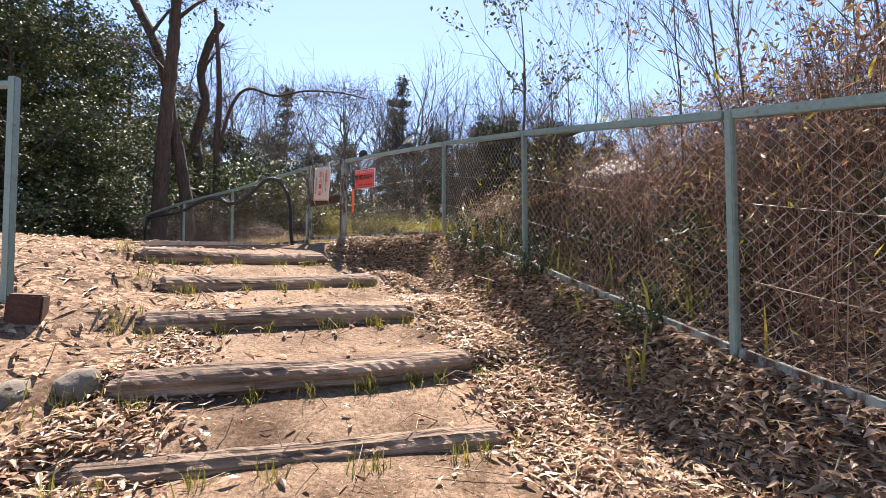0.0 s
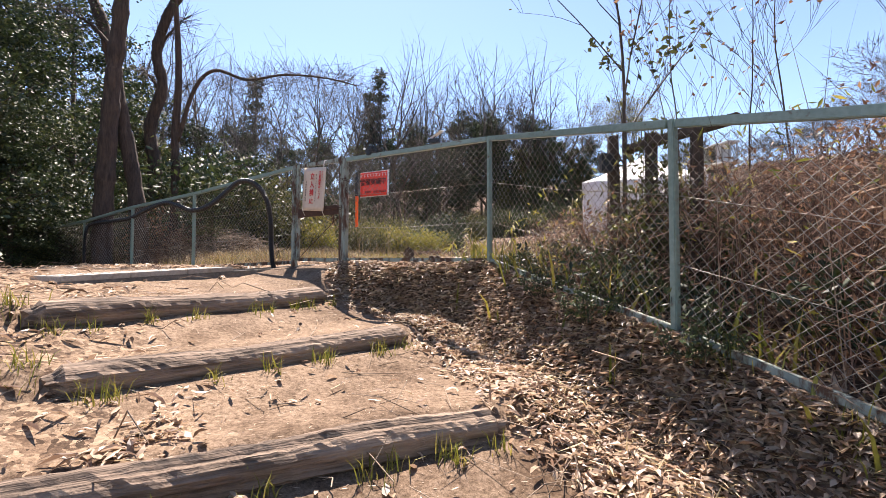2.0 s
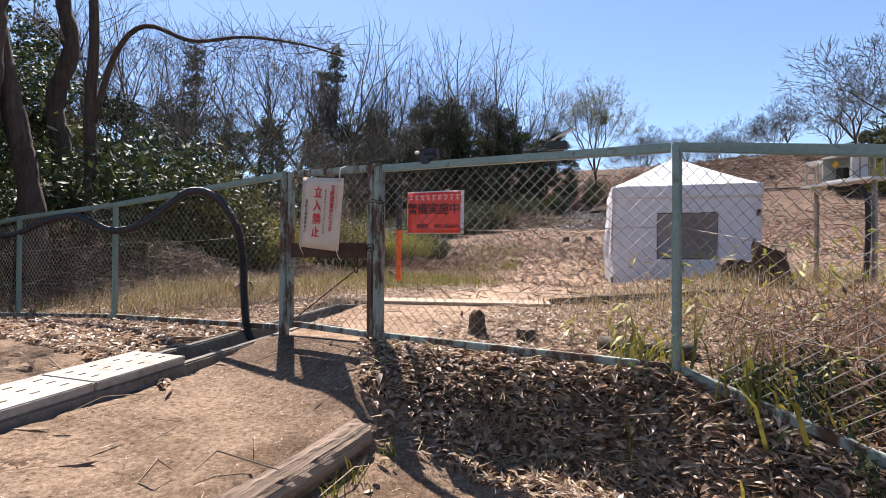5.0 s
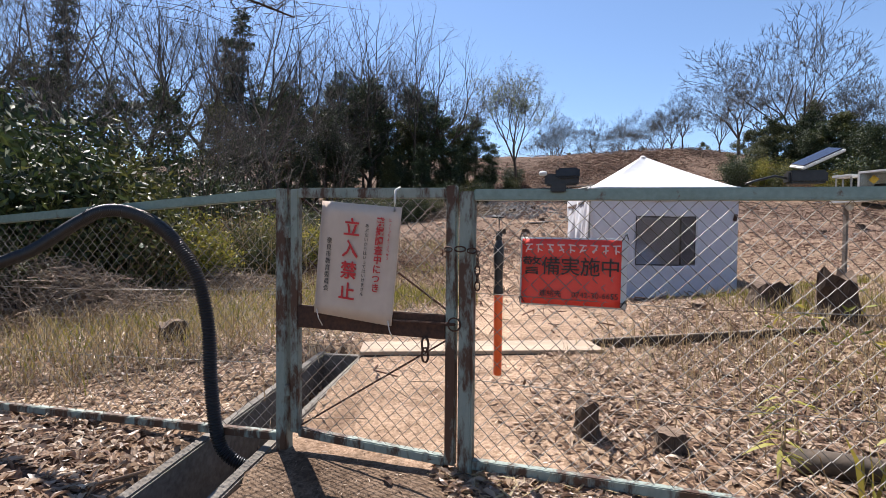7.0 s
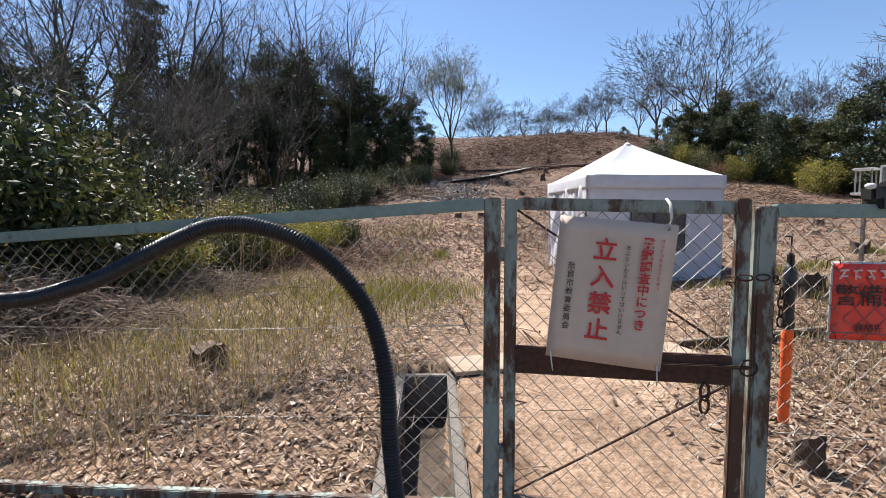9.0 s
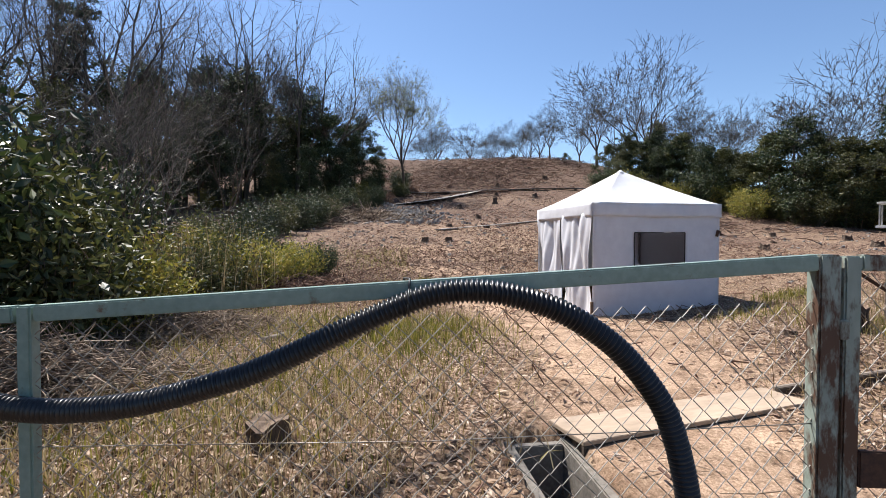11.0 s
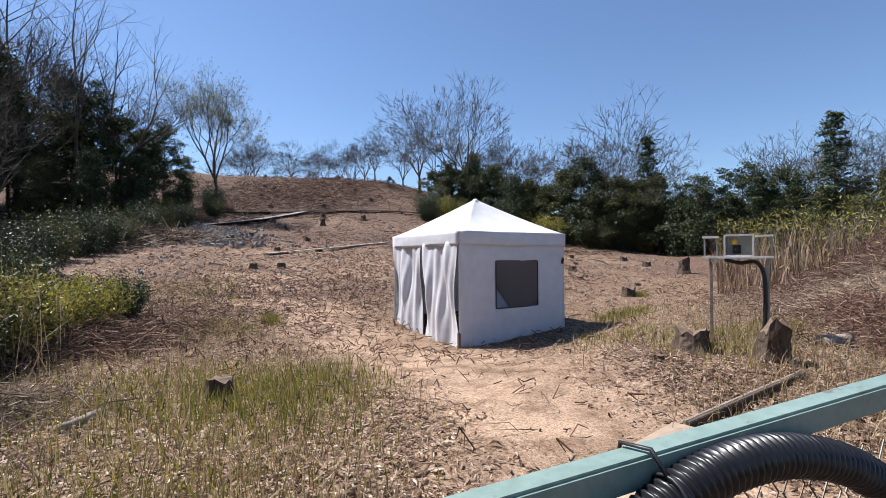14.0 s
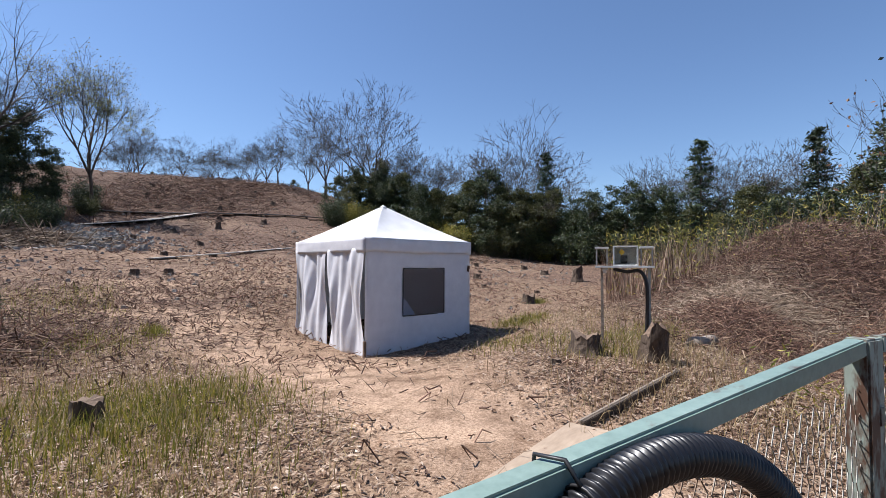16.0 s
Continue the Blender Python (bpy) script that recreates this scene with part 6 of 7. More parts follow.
def bank(x, y):
    d, foot, side = fence_near(x, y)
    return (side > 0) & (d > 0.12) & (d < 4.2) & (y < 6.9 - 0.15 * x)


xy = scatter(rb, 6500, 0.4, 7.5, -2.5, 7.2, bank)
n = len(xy)
grass_object("dead_reeds", rb, xy, rb.uniform(0.4, 1.45, n) * np.clip(1.2 - 0.13 * (xy[:, 1] - 2), 0.28, 1.25) * np.where((xy[:, 1] > 4) & (xy[:, 0] < 1.0), 0.45, 1.0), rb.uniform(0.003, 0.008, n), rb.uniform(0.1, 0.7, n), DEADSTEM, "dense reddish-brown dead stems behind the fence", "dead reeds", 0.03)
xy = scatter(rb, 420, 0.6, 6.5, -1.5, 5.0, bank)
n = len(xy)
grass_object("tall_stalks", rb, xy, rb.uniform(1.3, 2.6, n) * np.clip(1.15 - 0.16 * (xy[:, 1] - 2), 0.35, 1.2), rb.uniform(0.004, 0.008, n), rb.uniform(0.1, 0.9, n), BRUSH, "tall pale stalks standing over the fence", "stalks", 0.03)
xy = scatter(rb, 15000, 0.4, 6.5, -1.5, 7.2, bank)
c = np.column_stack([xy, height(xy[:, 0], xy[:, 1]) + rb.uniform(0.0, 1.35, len(xy)) ** 1.3 * np.clip(1.2 - 0.19 * (xy[:, 1] - 2), 0.25, 1.2)])
v, f = leaf_arrays(rb, c, rb.uniform(0.03, 0.085, len(c)), rb.uniform(0.009, 0.024, len(c)), 0.1, 0.2)
stuff("withered_leaves", mesh_from("withered_leaves", v, f, DRYLEAF), "withered brown leaves caught among the dead stems", "dead leaves")
xy = scatter(rb, 1500, 0.4, 4.5, 0.5, 8.0, lambda x, y: (fence_near(x, y)[2] > 0) & (fence_near(x, y)[0] > 0.1) & (fence_near(x, y)[0] < 2.2))
c = np.column_stack([xy, height(xy[:, 0], xy[:, 1]) + rb.uniform(0.05, 1.5, len(xy)) * np.clip(1.2 - 0.14 * (xy[:, 1] - 2), 0.25, 1.2)])
v, f = leaf_arrays(rb, c, rb.uniform(0.05, 0.12, len(c)), rb.uniform(0.010, 0.022, len(c)), 0.1, 0.3)
stuff("bamboo_grass_leaves", mesh_from("bamboo_grass_leaves", v, f, YELLOWLEAF), "yellow-green bamboo grass leaves among dead stems", "bamboo grass")

xy = scatter(rb, 30000, 0.4, 6.5, -1.8, 7.2, bank)
n = len(xy)
lift_b = np.clip(1.2 - 0.2 * (xy[:, 1] - 2), 0.22, 1.3)
mid_b = np.column_stack([xy, height(xy[:, 0], xy[:, 1]) + rb.uniform(0.0, 1.25, n) ** 1.25 * lift_b])
d_b = unit(rb.normal(size=(n, 3)) * np.array([1, 1, 0.9])) * rb.uniform(0.05, 0.22, n)[:, None]
r_b = rb.uniform(0.001, 0.0032, n)
stuff("stem_tangle", segment_mesh("stem_tangle", mid_b - d_b, mid_b + d_b, r_b, r_b * 0.6, DEADSTEM, 3), "tangle of broken reddish-brown stems behind the fence", "dead stems")

saplings = [sapling(121, 3.0, 0.022, "spindly sapling with a few green and dark leaves at the fence", 4, 0.5, (0.05, 0), leaves=420, leaf_mat=OLIVE, fork_from=0.25, kids=(7, 4, 3), group="saplings at the fence", thin=0.002, leaf=0.5),
            sapling(122, 3.2, 0.012, "bare spindly sapling behind the fence", 4, 0.35, (-0.05, 0.1), leaves=70, leaf_mat=DRYLEAF, fork_from=0.2, kids=(8, 4, 3), group="saplings at the fence", thin=0.002, leaf=0.5)]
for (x, y, s, k) in ((0.95, 5.55, 1.0, 0), (1.5, 4.9, 0.7, 1), (2.4, 2.2, 0.9, 1), (3.0, 1.2, 1.0, 1), (3.4, 3.0, 1.0, 1), (2.0, 2.9, 0.75, 1), (4.0, 2.7, 1.1, 1), (2.6, 4.2, 1.0, 1), (3.3, 4.9, 1.05, 1), (2.9, 3.0, 1.0, 1), (3.9, 3.6, 1.15, 1), (2.2, 5.2, 0.8, 1), (4.6, 5.0, 1.1, 1), (3.6, 2.0, 1.1, 1), (1.75, 6.0, 0.8, 1), (4.3, 1.5, 1.2, 1), (5.2, 3.5, 1.2, 1), (1.9, 3.7, 0.8, 1)):
    plant(saplings[k], x, y, s, rng.uniform(0, 360), used)


def stump(seed, tall, radius, ragged, label, mat=STUMP, lean=0.0):
    """A cut trunk with root flare and an uneven top."""
    r2 = np.random.default_rng(seed)
    sides, n = 16, 7
    a = np.linspace(0, 2 * np.pi, sides, endpoint=False)
    lobes = 1 + 0.10 * np.sin(a * 3 + r2.uniform(0, 6)) + 0.07 * np.sin(a * 5 + r2.uniform(0, 6))
    v = []
    for i in range(n):
        q = i / (n - 1)
        flare = 1 + 0.65 * (1 - q) ** 3
        top = tall * q + ragged * tall * q ** 3 * (0.35 * np.sin(a * 2 + seed) + r2.normal(size=sides) * 0.25)
        rr = radius * flare * lobes * (1 + 0.04 * r2.normal(size=sides))
        v.append(np.stack([rr * np.cos(a) + lean * tall * q, rr * np.sin(a), top - 0.06], -1))
    v = np.concatenate(v)
    i = np.arange(n - 1)[:, None] * sides
    k = np.arange(sides)[None]
    q = np.stack([i + k, i + (k + 1) % sides, i + sides + (k + 1) % sides, i + sides + k], -1).reshape(-1, 4)
    t = thing("tree_stump", (0, 0, 0), label, "stump", "tree stumps in the clearing")
    piece("bark", mesh_from("bark", v, [q], mat, False), t)
    top_ring = v[-sides:] * np.array([0.99, 0.99, 1])
    cap = np.vstack([top_ring, top_ring.mean(0) + [0, 0, 0.01 - ragged * tall * 0.3]])
    piece("cut_top", mesh_from("cut_top", cap, np.array([[j, (j + 1) % sides, sides] for j in range(sides)]), CUTWOOD, False), t)
    return t


stumps = [stump(1, 0.28, 0.14, 0.10, "low weathered tree stump with a cut top"), stump(2, 0.32, 0.17, 0.22, "dark splintered tree stump"), stump(3, 0.55, 0.15, 0.2, "tall jagged tree stump"), stump(4, 0.20, 0.12, 0.2, "low dark tree stump")]
for (x, y, s, k) in ((-1.03, 13.89, 0.8, 1), (11.13, 11.88, 1.1, 1), (20.8, 11.2, 1.5, 2), (2.98, 9.57, 1.15, 1), (7.5, 24.7, 1.0, 0), (8.3, 24.1, 1.0, 0), (17.5, 32.7, 1.1, 1), (17.7, 31.1, 0.9, 3), (14.0, 35.6, 1.3, 1), (21.9, 41.5, 1.5, 0), (25.2, 13.5, 1.3, 1), (-0.81, 7.88, 0.40, 2), (-0.50, 7.62, 0.5, 0),
                     (-3.28, 10.98, 0.72, 1), (1.6, 21.0, 1.0, 3), (12.5, 29.5, 0.9, 1), (16.5, 37, 1.2, 0), (20.5, 38.5, 1.1, 1), (24, 38, 1.2, 2), (27, 41, 1.2, 0), (29, 38, 1.2, 1), (23, 33, 1.0, 3), (30, 44, 1.4, 1), (26, 47, 1.4, 0), (33, 47, 1.4, 1), (28, 51, 1.4, 1), (23, 50, 1.3, 3), (36, 43, 1.4, 1), (31, 54, 1.4, 0), (38, 47, 1.3, 1), (15.2, 14.5, 0.9, 3), (18.6, 15.8, 1.0, 1), (22.5, 16.8, 1.0, 3), (14.5, 12.2, 0.8, 3), (24, 20, 1.1, 1), (27.5, 18.5, 1.1, 0), (20.5, 19.5, 0.9, 3), (29, 15.5, 1.2, 1), (31, 20, 1.2, 3), (2.3, 9.9, 0.55, 3), (7.2, 11.4, 0.8, 3)):
    plant(stumps[k], x, y, s, rng.uniform(0, 360), used, 0.02)
dead_trunk = stump(6, 1.30, 0.044, 0.04, "dark cut trunk standing close behind the fence")
for (x, y, k) in ((0.93, 5.72, 1.0), (1.10, 5.40, 0.98), (1.27, 5.08, 0.98), (2.45, 3.05, 0.75), (2.85, 2.93, 0.72)):
    plant(dead_trunk, x, y, k, 300 * x, used, 0.02)
for (a, b, w) in (((0.98, 5.62, 1.96), (1.42, 4.82, 2.0), 0.075), ((2.38, 3.07, 1.31), (3.3, 2.82, 1.33), 0.075)):
    beam = thing("timber_beam", a, "dark weathered timber beam resting on cut trunks", "beam", "beams on the cut trunks")
    part("beam", bar((0, 0, 0), Vector(b) - Vector(a), w, w * 0.9, 0.012), DARKWOOD, beam)
ivy = shrub(131, 1.5, 0.34, 1700, 0.06, OLIVE, "ivy and bamboo leaves climbing round a cut trunk", 16, "ivy at the fence", name="ivy")
plant(ivy, 1.10, 5.40, 0.95, 0, used, 0.02)
plant(ivy, 1.27, 5.08, 0.6, 90, used, 0.02)
low_green = shrub(132, 0.55, 0.55, 700, 0.075, EVERGREEN, "low dark green shrub on the leaf litter", 26, "low green shrubs")
for (x, y, s2) in ((1.55, 4.1, 0.9), (1.95, 3.3, 0.9), (0.95, 5.75, 0.8), (0.45, 6.1, 0.7), (2.55, 2.35, 1.0), (1.5, 5.3, 1.2), (0.62, 5.45, 0.5), (1.28, 3.05, 0.4), (0.78, 4.3, 0.45), (0.46, 5.05, 0.45), (0.3, 5.6, 0.45)):
    plant(low_green, x, y, s2, s2 * 700, used, 0.02)
thorn = shrub(133, 1.5, 0.8, 1500, 0.05, DRYLEAF, "dense brown thorny shrub close behind the fence", 240, "brown shrubs at the fence", thick=(0.0015, 0.004))
for (x, y, s2) in ((1.85, 4.6, 0.62), (1.7, 5.5, 0.45), (2.2, 3.9, 0.8), (2.6, 2.9, 1.1), (3.0, 1.9, 1.1), (2.9, 4.6, 1.1), (3.4, 3.4, 1.2), (3.9, 2.2, 1.2), (1.9, 6.0, 0.7)):
    plant(thorn, x, y, s2, s2 * 900, used, 0.02)
hollow = stump(8, 0.52, 0.15, 0.3, "weathered hollow log stump leaning by the instrument box", STUMP, 0.3)
plant(hollow, 2.75, 8.72, 1.0, 200, used, 0.02)


def log_thing(a, b, r, mat, label, lift=0.0, name="fallen_log"):
    p, q = Vector((*a, ground_z(*a) + r * 0.7 + lift)), Vector((*b, ground_z(*b) + r * 0.7 + lift))
    t = thing(name, p, label, "log", "logs on the clearing")
    pts = smooth_line([(0, 0, 0), tuple((q - p) * 0.5 + Vector((0.02, -0.02, 0.0))), tuple(q - p)], 0.12)
    tube("stem", pts, r * (1 + 0.08 * np.sin(np.arange(len(pts)) * 1.7)), mat, 9, t)
    return t


log_thing((4.0, 8.1), (4.5, 7.75), 0.10, OLDWOOD, "short bleached log lying in dry brush")
log_thing((5.3, 7.2), (4.9, 8.0), 0.07, OLDWOOD, "short bleached log lying in dry brush")
log_thing((9.5, 6.4), (7.2, 6.9), 0.04, OLDWOOD, "thin fallen branch on the brush heap", 0.5)
log_thing((-0.1, 7.25), (0.45, 6.85), 0.06, DARKWOOD, "short dark log among fallen leaves")
log_thing((-2.0, 14.3), (-2.5, 14.05), 0.04, OLDWOOD, "pale broken branch on the ground")


def walk_board(points, wide, label, lift=0.10):
    """A boardwalk: planks end to end on the slope, on low bearers."""
    t = thing("boardwalk", (*points[0], ground_z(*points[0])), label, "boardwalk", "boardwalks on the slope")
    o = Vector((*points[0], ground_z(*points[0])))
    for a, b in zip(points, points[1:]):
        L = math.hypot(b[0] - a[0], b[1] - a[1])
        n = max(2, int(L / 1.8))
        for i in range(n):
            p = [a[0] + (b[0] - a[0]) * i / n, a[1] + (b[1] - a[1]) * i / n]
            q = [a[0] + (b[0] - a[0]) * (i + 1) / n, a[1] + (b[1] - a[1]) * (i + 1) / n]
            p3, q3 = Vector((*p, ground_z(*p) + lift)) - o, Vector((*q, ground_z(*q) + lift)) - o
            for k in range(2):
                side_v = Vector((-(q[1] - p[1]), q[0] - p[0], 0)).normalized() * (k - 0.5) * wide / 2
                part("plank", bar(p3 + side_v, q3 + side_v, wide / 2 - 0.02, 0.045), GREYBOARD, t)
            part("bearer", box((0.10, wide, 0.22), Matrix.Translation((p3 + q3) / 2 - Vector((0, 0, 0.12))) @ pose(0, 0, 0, 0, 0, math.degrees(math.atan2(q[1] - p[1], q[0] - p[0])))), DARKWOOD, t)
    return t


walk_board([(16.75, 42.7), (21.5, 43.0), (26.9, 43.8)], 1.6, "grey timber boardwalk climbing the cleared slope")
walk_board([(26.9, 43.8), (22.0, 46.5), (20.0, 49.0)], 0.8, "grey timber boardwalk turning up the slope")
walk_board([(26.9, 43.8), (32.0, 39.5), (37.97, 34.2)], 0.7, "long timber edging across the cleared slope", 0.18)
walk_board([(10.7, 28.1), (15.5, 28.4), (20.5, 28.5)], 0.45, "narrow plank walk lying across the slope")

# rubble on the slope, brush heaps, twigs on the hill
rr = np.random.default_rng(9)


def rubble_mesh(name, pts, sizes, mat):
    """Small angular stones."""
    n = len(pts)
    corner_v = np.array([[-1, -1, -0.6], [1, -0.8, -0.6], [0.8, 1, -0.6], [-0.9, 0.9, -0.6], [-0.5, -0.6, 0.7], [0.6, -0.5, 0.55], [0.5, 0.6, 0.75], [-0.6, 0.5, 0.6]])
    q = np.array([[0, 3, 2, 1], [4, 5, 6, 7], [0, 1, 5, 4], [1, 2, 6, 5], [2, 3, 7, 6], [3, 0, 4, 7]])
    a = rr.uniform(0, 6.283, n)
    jig = corner_v[None] * rr.uniform(0.6, 1.3, (n, 8, 3)) * sizes[:, None, None]
    x = jig[..., 0] * np.cos(a)[:, None] - jig[..., 1] * np.sin(a)[:, None]
    y = jig[..., 0] * np.sin(a)[:, None] + jig[..., 1] * np.cos(a)[:, None]
    v = np.stack([x, y, jig[..., 2]], -1) + pts[:, None]
    return mesh_from(name, v.reshape(-1, 3), (q[None] + np.arange(n)[:, None, None] * 8).reshape(-1, 4), mat)


xy = np.column_stack([rr.normal(12.5, 2.2, 2600), rr.normal(39.5, 2.6, 2600)])
stuff("rubble", rubble_mesh("rubble", np.column_stack([xy, height(xy[:, 0], xy[:, 1]) + 0.05]), rr.uniform(0.05, 0.19, 2600), RUBBLE), "heap of grey rubble stones on the slope", "rubble")
xy = scatter(rr, 1400, 0, 40, 12, 60, lambda x, y: (np.hypot(x + 4, y - 9) > 12))
stuff("scattered_stones", rubble_mesh("scattered_stones", np.column_stack([xy, height(xy[:, 0], xy[:, 1]) + 0.02]), rr.uniform(0.02, 0.09, 1400), RUBBLE), "scattered stones and clods on the bare slope", "stones")


def brush_heap(name, n, centre, spread, tall, label, mat=BRUSH, length=(0.4, 1.4), r=(0.004, 0.011)):
    """Cut twigs and stems lying across one another."""
    xy = np.column_stack([rr.normal(centre[0], spread[0], n), rr.normal(centre[1], spread[1], n)])
    k = np.exp(-(((xy[:, 0] - centre[0]) / spread[0]) ** 2 + ((xy[:, 1] - centre[1]) / spread[1]) ** 2) / 2)
    mid = np.column_stack([xy, height(xy[:, 0], xy[:, 1]) + rr.uniform(0.02, 1.0, n) * tall * k + 0.02])
    d = rr.normal(size=(n, 3)) * np.array([1, 1, 0.32])
    d = unit(d) * rr.uniform(*length, n)[:, None] / 2
    bend = rr.normal(size=(n, 3)) * 0.06
    rad = rr.uniform(*r, n)
    p0, p1 = np.concatenate([mid - d, mid + bend]), np.concatenate([mid + bend, mid + d])
    return stuff(name, segment_mesh(name, p0, p1, np.concatenate([rad, rad]), np.concatenate([rad, rad * 0.5]), mat, 3), label, "brush")


brush_heap("brush_heap", 16000, (11.0, 4.4), (3.0, 2.1), 1.6, "heap of cut dry brush and reeds", DEADSTEM, (0.12, 0.6), (0.003, 0.009))
brush_heap("brush_heap", 2200, (-5.7, 12.9), (0.7, 0.5), 0.8, "dark heap of cut brambles by the fence", DEADSTEM, (0.2, 0.7), (0.003, 0.007))
brush_heap("brush_heap", 4200, (9.4, 6.0), (2.6, 1.3), 0.9, "tan straw and bamboo lying over the brush", BRUSH, (0.15, 0.7), (0.003, 0.008))
brush_heap("brush_heap", 3600, (6.2, 7.0), (1.3, 0.6), 0.7, "heap of cut dry brush and reeds", DEADSTEM, (0.15, 0.6), (0.003, 0.008))
brush_heap("brush_heap", 2600, (7.6, 6.6), (1.3, 0.8), 0.9, "heap of cut dry brush and reeds", BRUSH, (0.2, 0.8), (0.003, 0.008))
brush_heap("brush_heap", 3400, (-5.0, 12.8), (0.8, 0.5), 0.7, "brown heap of cut stems by the fence", BRUSH, (0.15, 0.6), (0.003, 0.007))
brush_heap("brush_heap", 1300, (-3.2, 15.1), (0.7, 0.4), 0.35, "grey heap of cut stems beside the shrubs", BRUSH, (0.2, 0.7), (0.003, 0.008))
brush_heap("brush_heap", 1300, (-0.6, 18.2), (1.1, 0.7), 0.3, "grey heap of cut stems beside the shrubs", DEADSTEM, (0.3, 1.0))
brush_heap("brush_heap", 1800, (9.0, 37.5), (2.6, 1.6), 1.0, "grey heap of felled branches below the wood", BRUSH, (0.8, 2.4), (0.012, 0.035))
hx, hy = spot(42, 55)
brush_heap("cut_twigs", 6500, (hx, hy), (9, 5), 0.35, "cut twigs strewn over the brown crest", DEADSTEM, (0.4, 1.8), (0.012, 0.03))
hx, hy = spot(38, 33)
brush_heap("cut_twigs", 3600, (hx, hy), (8, 8), 0.12, "cut twigs strewn over the bare slope", DEADSTEM, (0.1, 0.5), (0.008, 0.022))
hx, hy = spot(66, 40)
brush_heap("cut_twigs", 1400, (hx, hy), (6, 5), 0.25, "cut twigs strewn over the slope", DEADSTEM, (0.4, 1.4), (0.01, 0.025))

brush_heap("cut_twigs", 6500, (3.0, 20.0), (3.6, 3.8), 0.06, "cut twigs and dead stems strewn over the slope", DEADSTEM, (0.05, 0.26), (0.004, 0.011))
brush_heap("cut_twigs", 6500, (13.0, 19.0), (5.5, 5.0), 0.08, "cut twigs and dead stems strewn over the slope", DEADSTEM, (0.06, 0.32), (0.005, 0.013))

# dead bamboo thicket beyond the brush heap
def thicket(x, y):
    b = np.degrees(np.arctan2(x - EYE[0], y - EYE[1]))
    r = np.hypot(x - EYE[0], y - EYE[1])
    return (b > 88) & (b < 135) & (r > 15.5) & (r < 24)


xy = scatter(rr, 4500, 6, 22, -10, 10, thicket)
n = len(xy)
grass_object("dead_cane", rr, xy, rr.uniform(0.5, 2.3, n), rr.uniform(0.010, 0.022, n), rr.uniform(0.3, 1.3, n), DEADSTEM, "thicket of dead reddish-brown canes", "dead canes", 0.05)
xy = scatter(rr, 2600, 6, 22, -10, 10, thicket)
n = len(xy)
grass_object("dead_bamboo", rr, xy, rr.uniform(0.6, 2.7, n), rr.uniform(0.010, 0.022, n), rr.uniform(0.3, 1.3, n), BRUSH, "thicket of dry tan bamboo stalks", "bamboo", 0.05)
xy = scatter(rr, 7500, 6, 22, -10, 10, thicket)
c = np.column_stack([xy, height(xy[:, 0], xy[:, 1]) + rr.uniform(0.1, 2.3, len(xy))])
v, f = leaf_arrays(rr, c, rr.uniform(0.10, 0.24, len(c)), rr.uniform(0.02, 0.04, len(c)), 0.1, 0.4)
stuff("bamboo_leaves", mesh_from("bamboo_leaves", v, f, YELLOWLEAF), "yellowing bamboo leaves in the thicket", "bamboo leaves")

# grasses inside the fence
def clearing(x, y):
    d, foot, side = fence_near(x, y)
    return (side > 0) & (d > 0.1) & (path_distance(x, y) > 0.9)


def patches(rng, n, spots):
    which = rng.integers(0, len(spots), n)
    s = np.array(spots)[which]
    return s[:, :2] + rng.normal(size=(n, 2)) * s[:, 2:3]


GREEN_SPOTS = [(2.75, 15.6, 0.15), (11.3, 11.7, 0.2), (-0.9, 14.2, 0.6), (-0.6, 13.2, 0.5), (-1.2, 13.2, 0.6), (-0.9, 13.7, 0.5), (-1.3, 12.4, 0.5), (-1.9, 13.2, 0.8), (-3.4, 12.2, 0.7), (0.3, 13.6, 0.5), (-4.6, 13.4, 0.8), (4.6, 8.9, 0.4), (5.6, 8.4, 0.5), (7.2, 11.2, 0.25), (3.2, 9.4, 0.4), (2.75, 15.6, 0.22), (6.6, 11.3, 0.35), (-2.2, 16.0, 0.8), (1.4, 17.5, 0.5), (-3.5, 13.6, 0.8), (-5.6, 12.6, 0.6), (-0.5, 13.8, 0.7), (-0.3, 13.1, 0.6), (-0.9, 14.6, 0.8), (2.6, 17.5, 0.15), (4.0, 22.2, 0.9), (3.2, 20.5, 0.9), (4.2, 10.6, 0.5), (-3.2, 11.4, 0.6), (-4.3, 11.3, 0.5), (-1.6, 14.6, 0.7), (-2.6, 11.9, 0.5)]
xy = patches(rr, 19000, GREEN_SPOTS)
xy = xy[clearing(xy[:, 0], xy[:, 1])]
n = len(xy)
grass_object("green_grass", rr, xy, rr.uniform(0.04, 0.24, n), rr.uniform(0.005, 0.012, n), rr.uniform(0.04, 0.16, n), GREENGRASS, "patches of fresh green grass in the clearing", "grass")
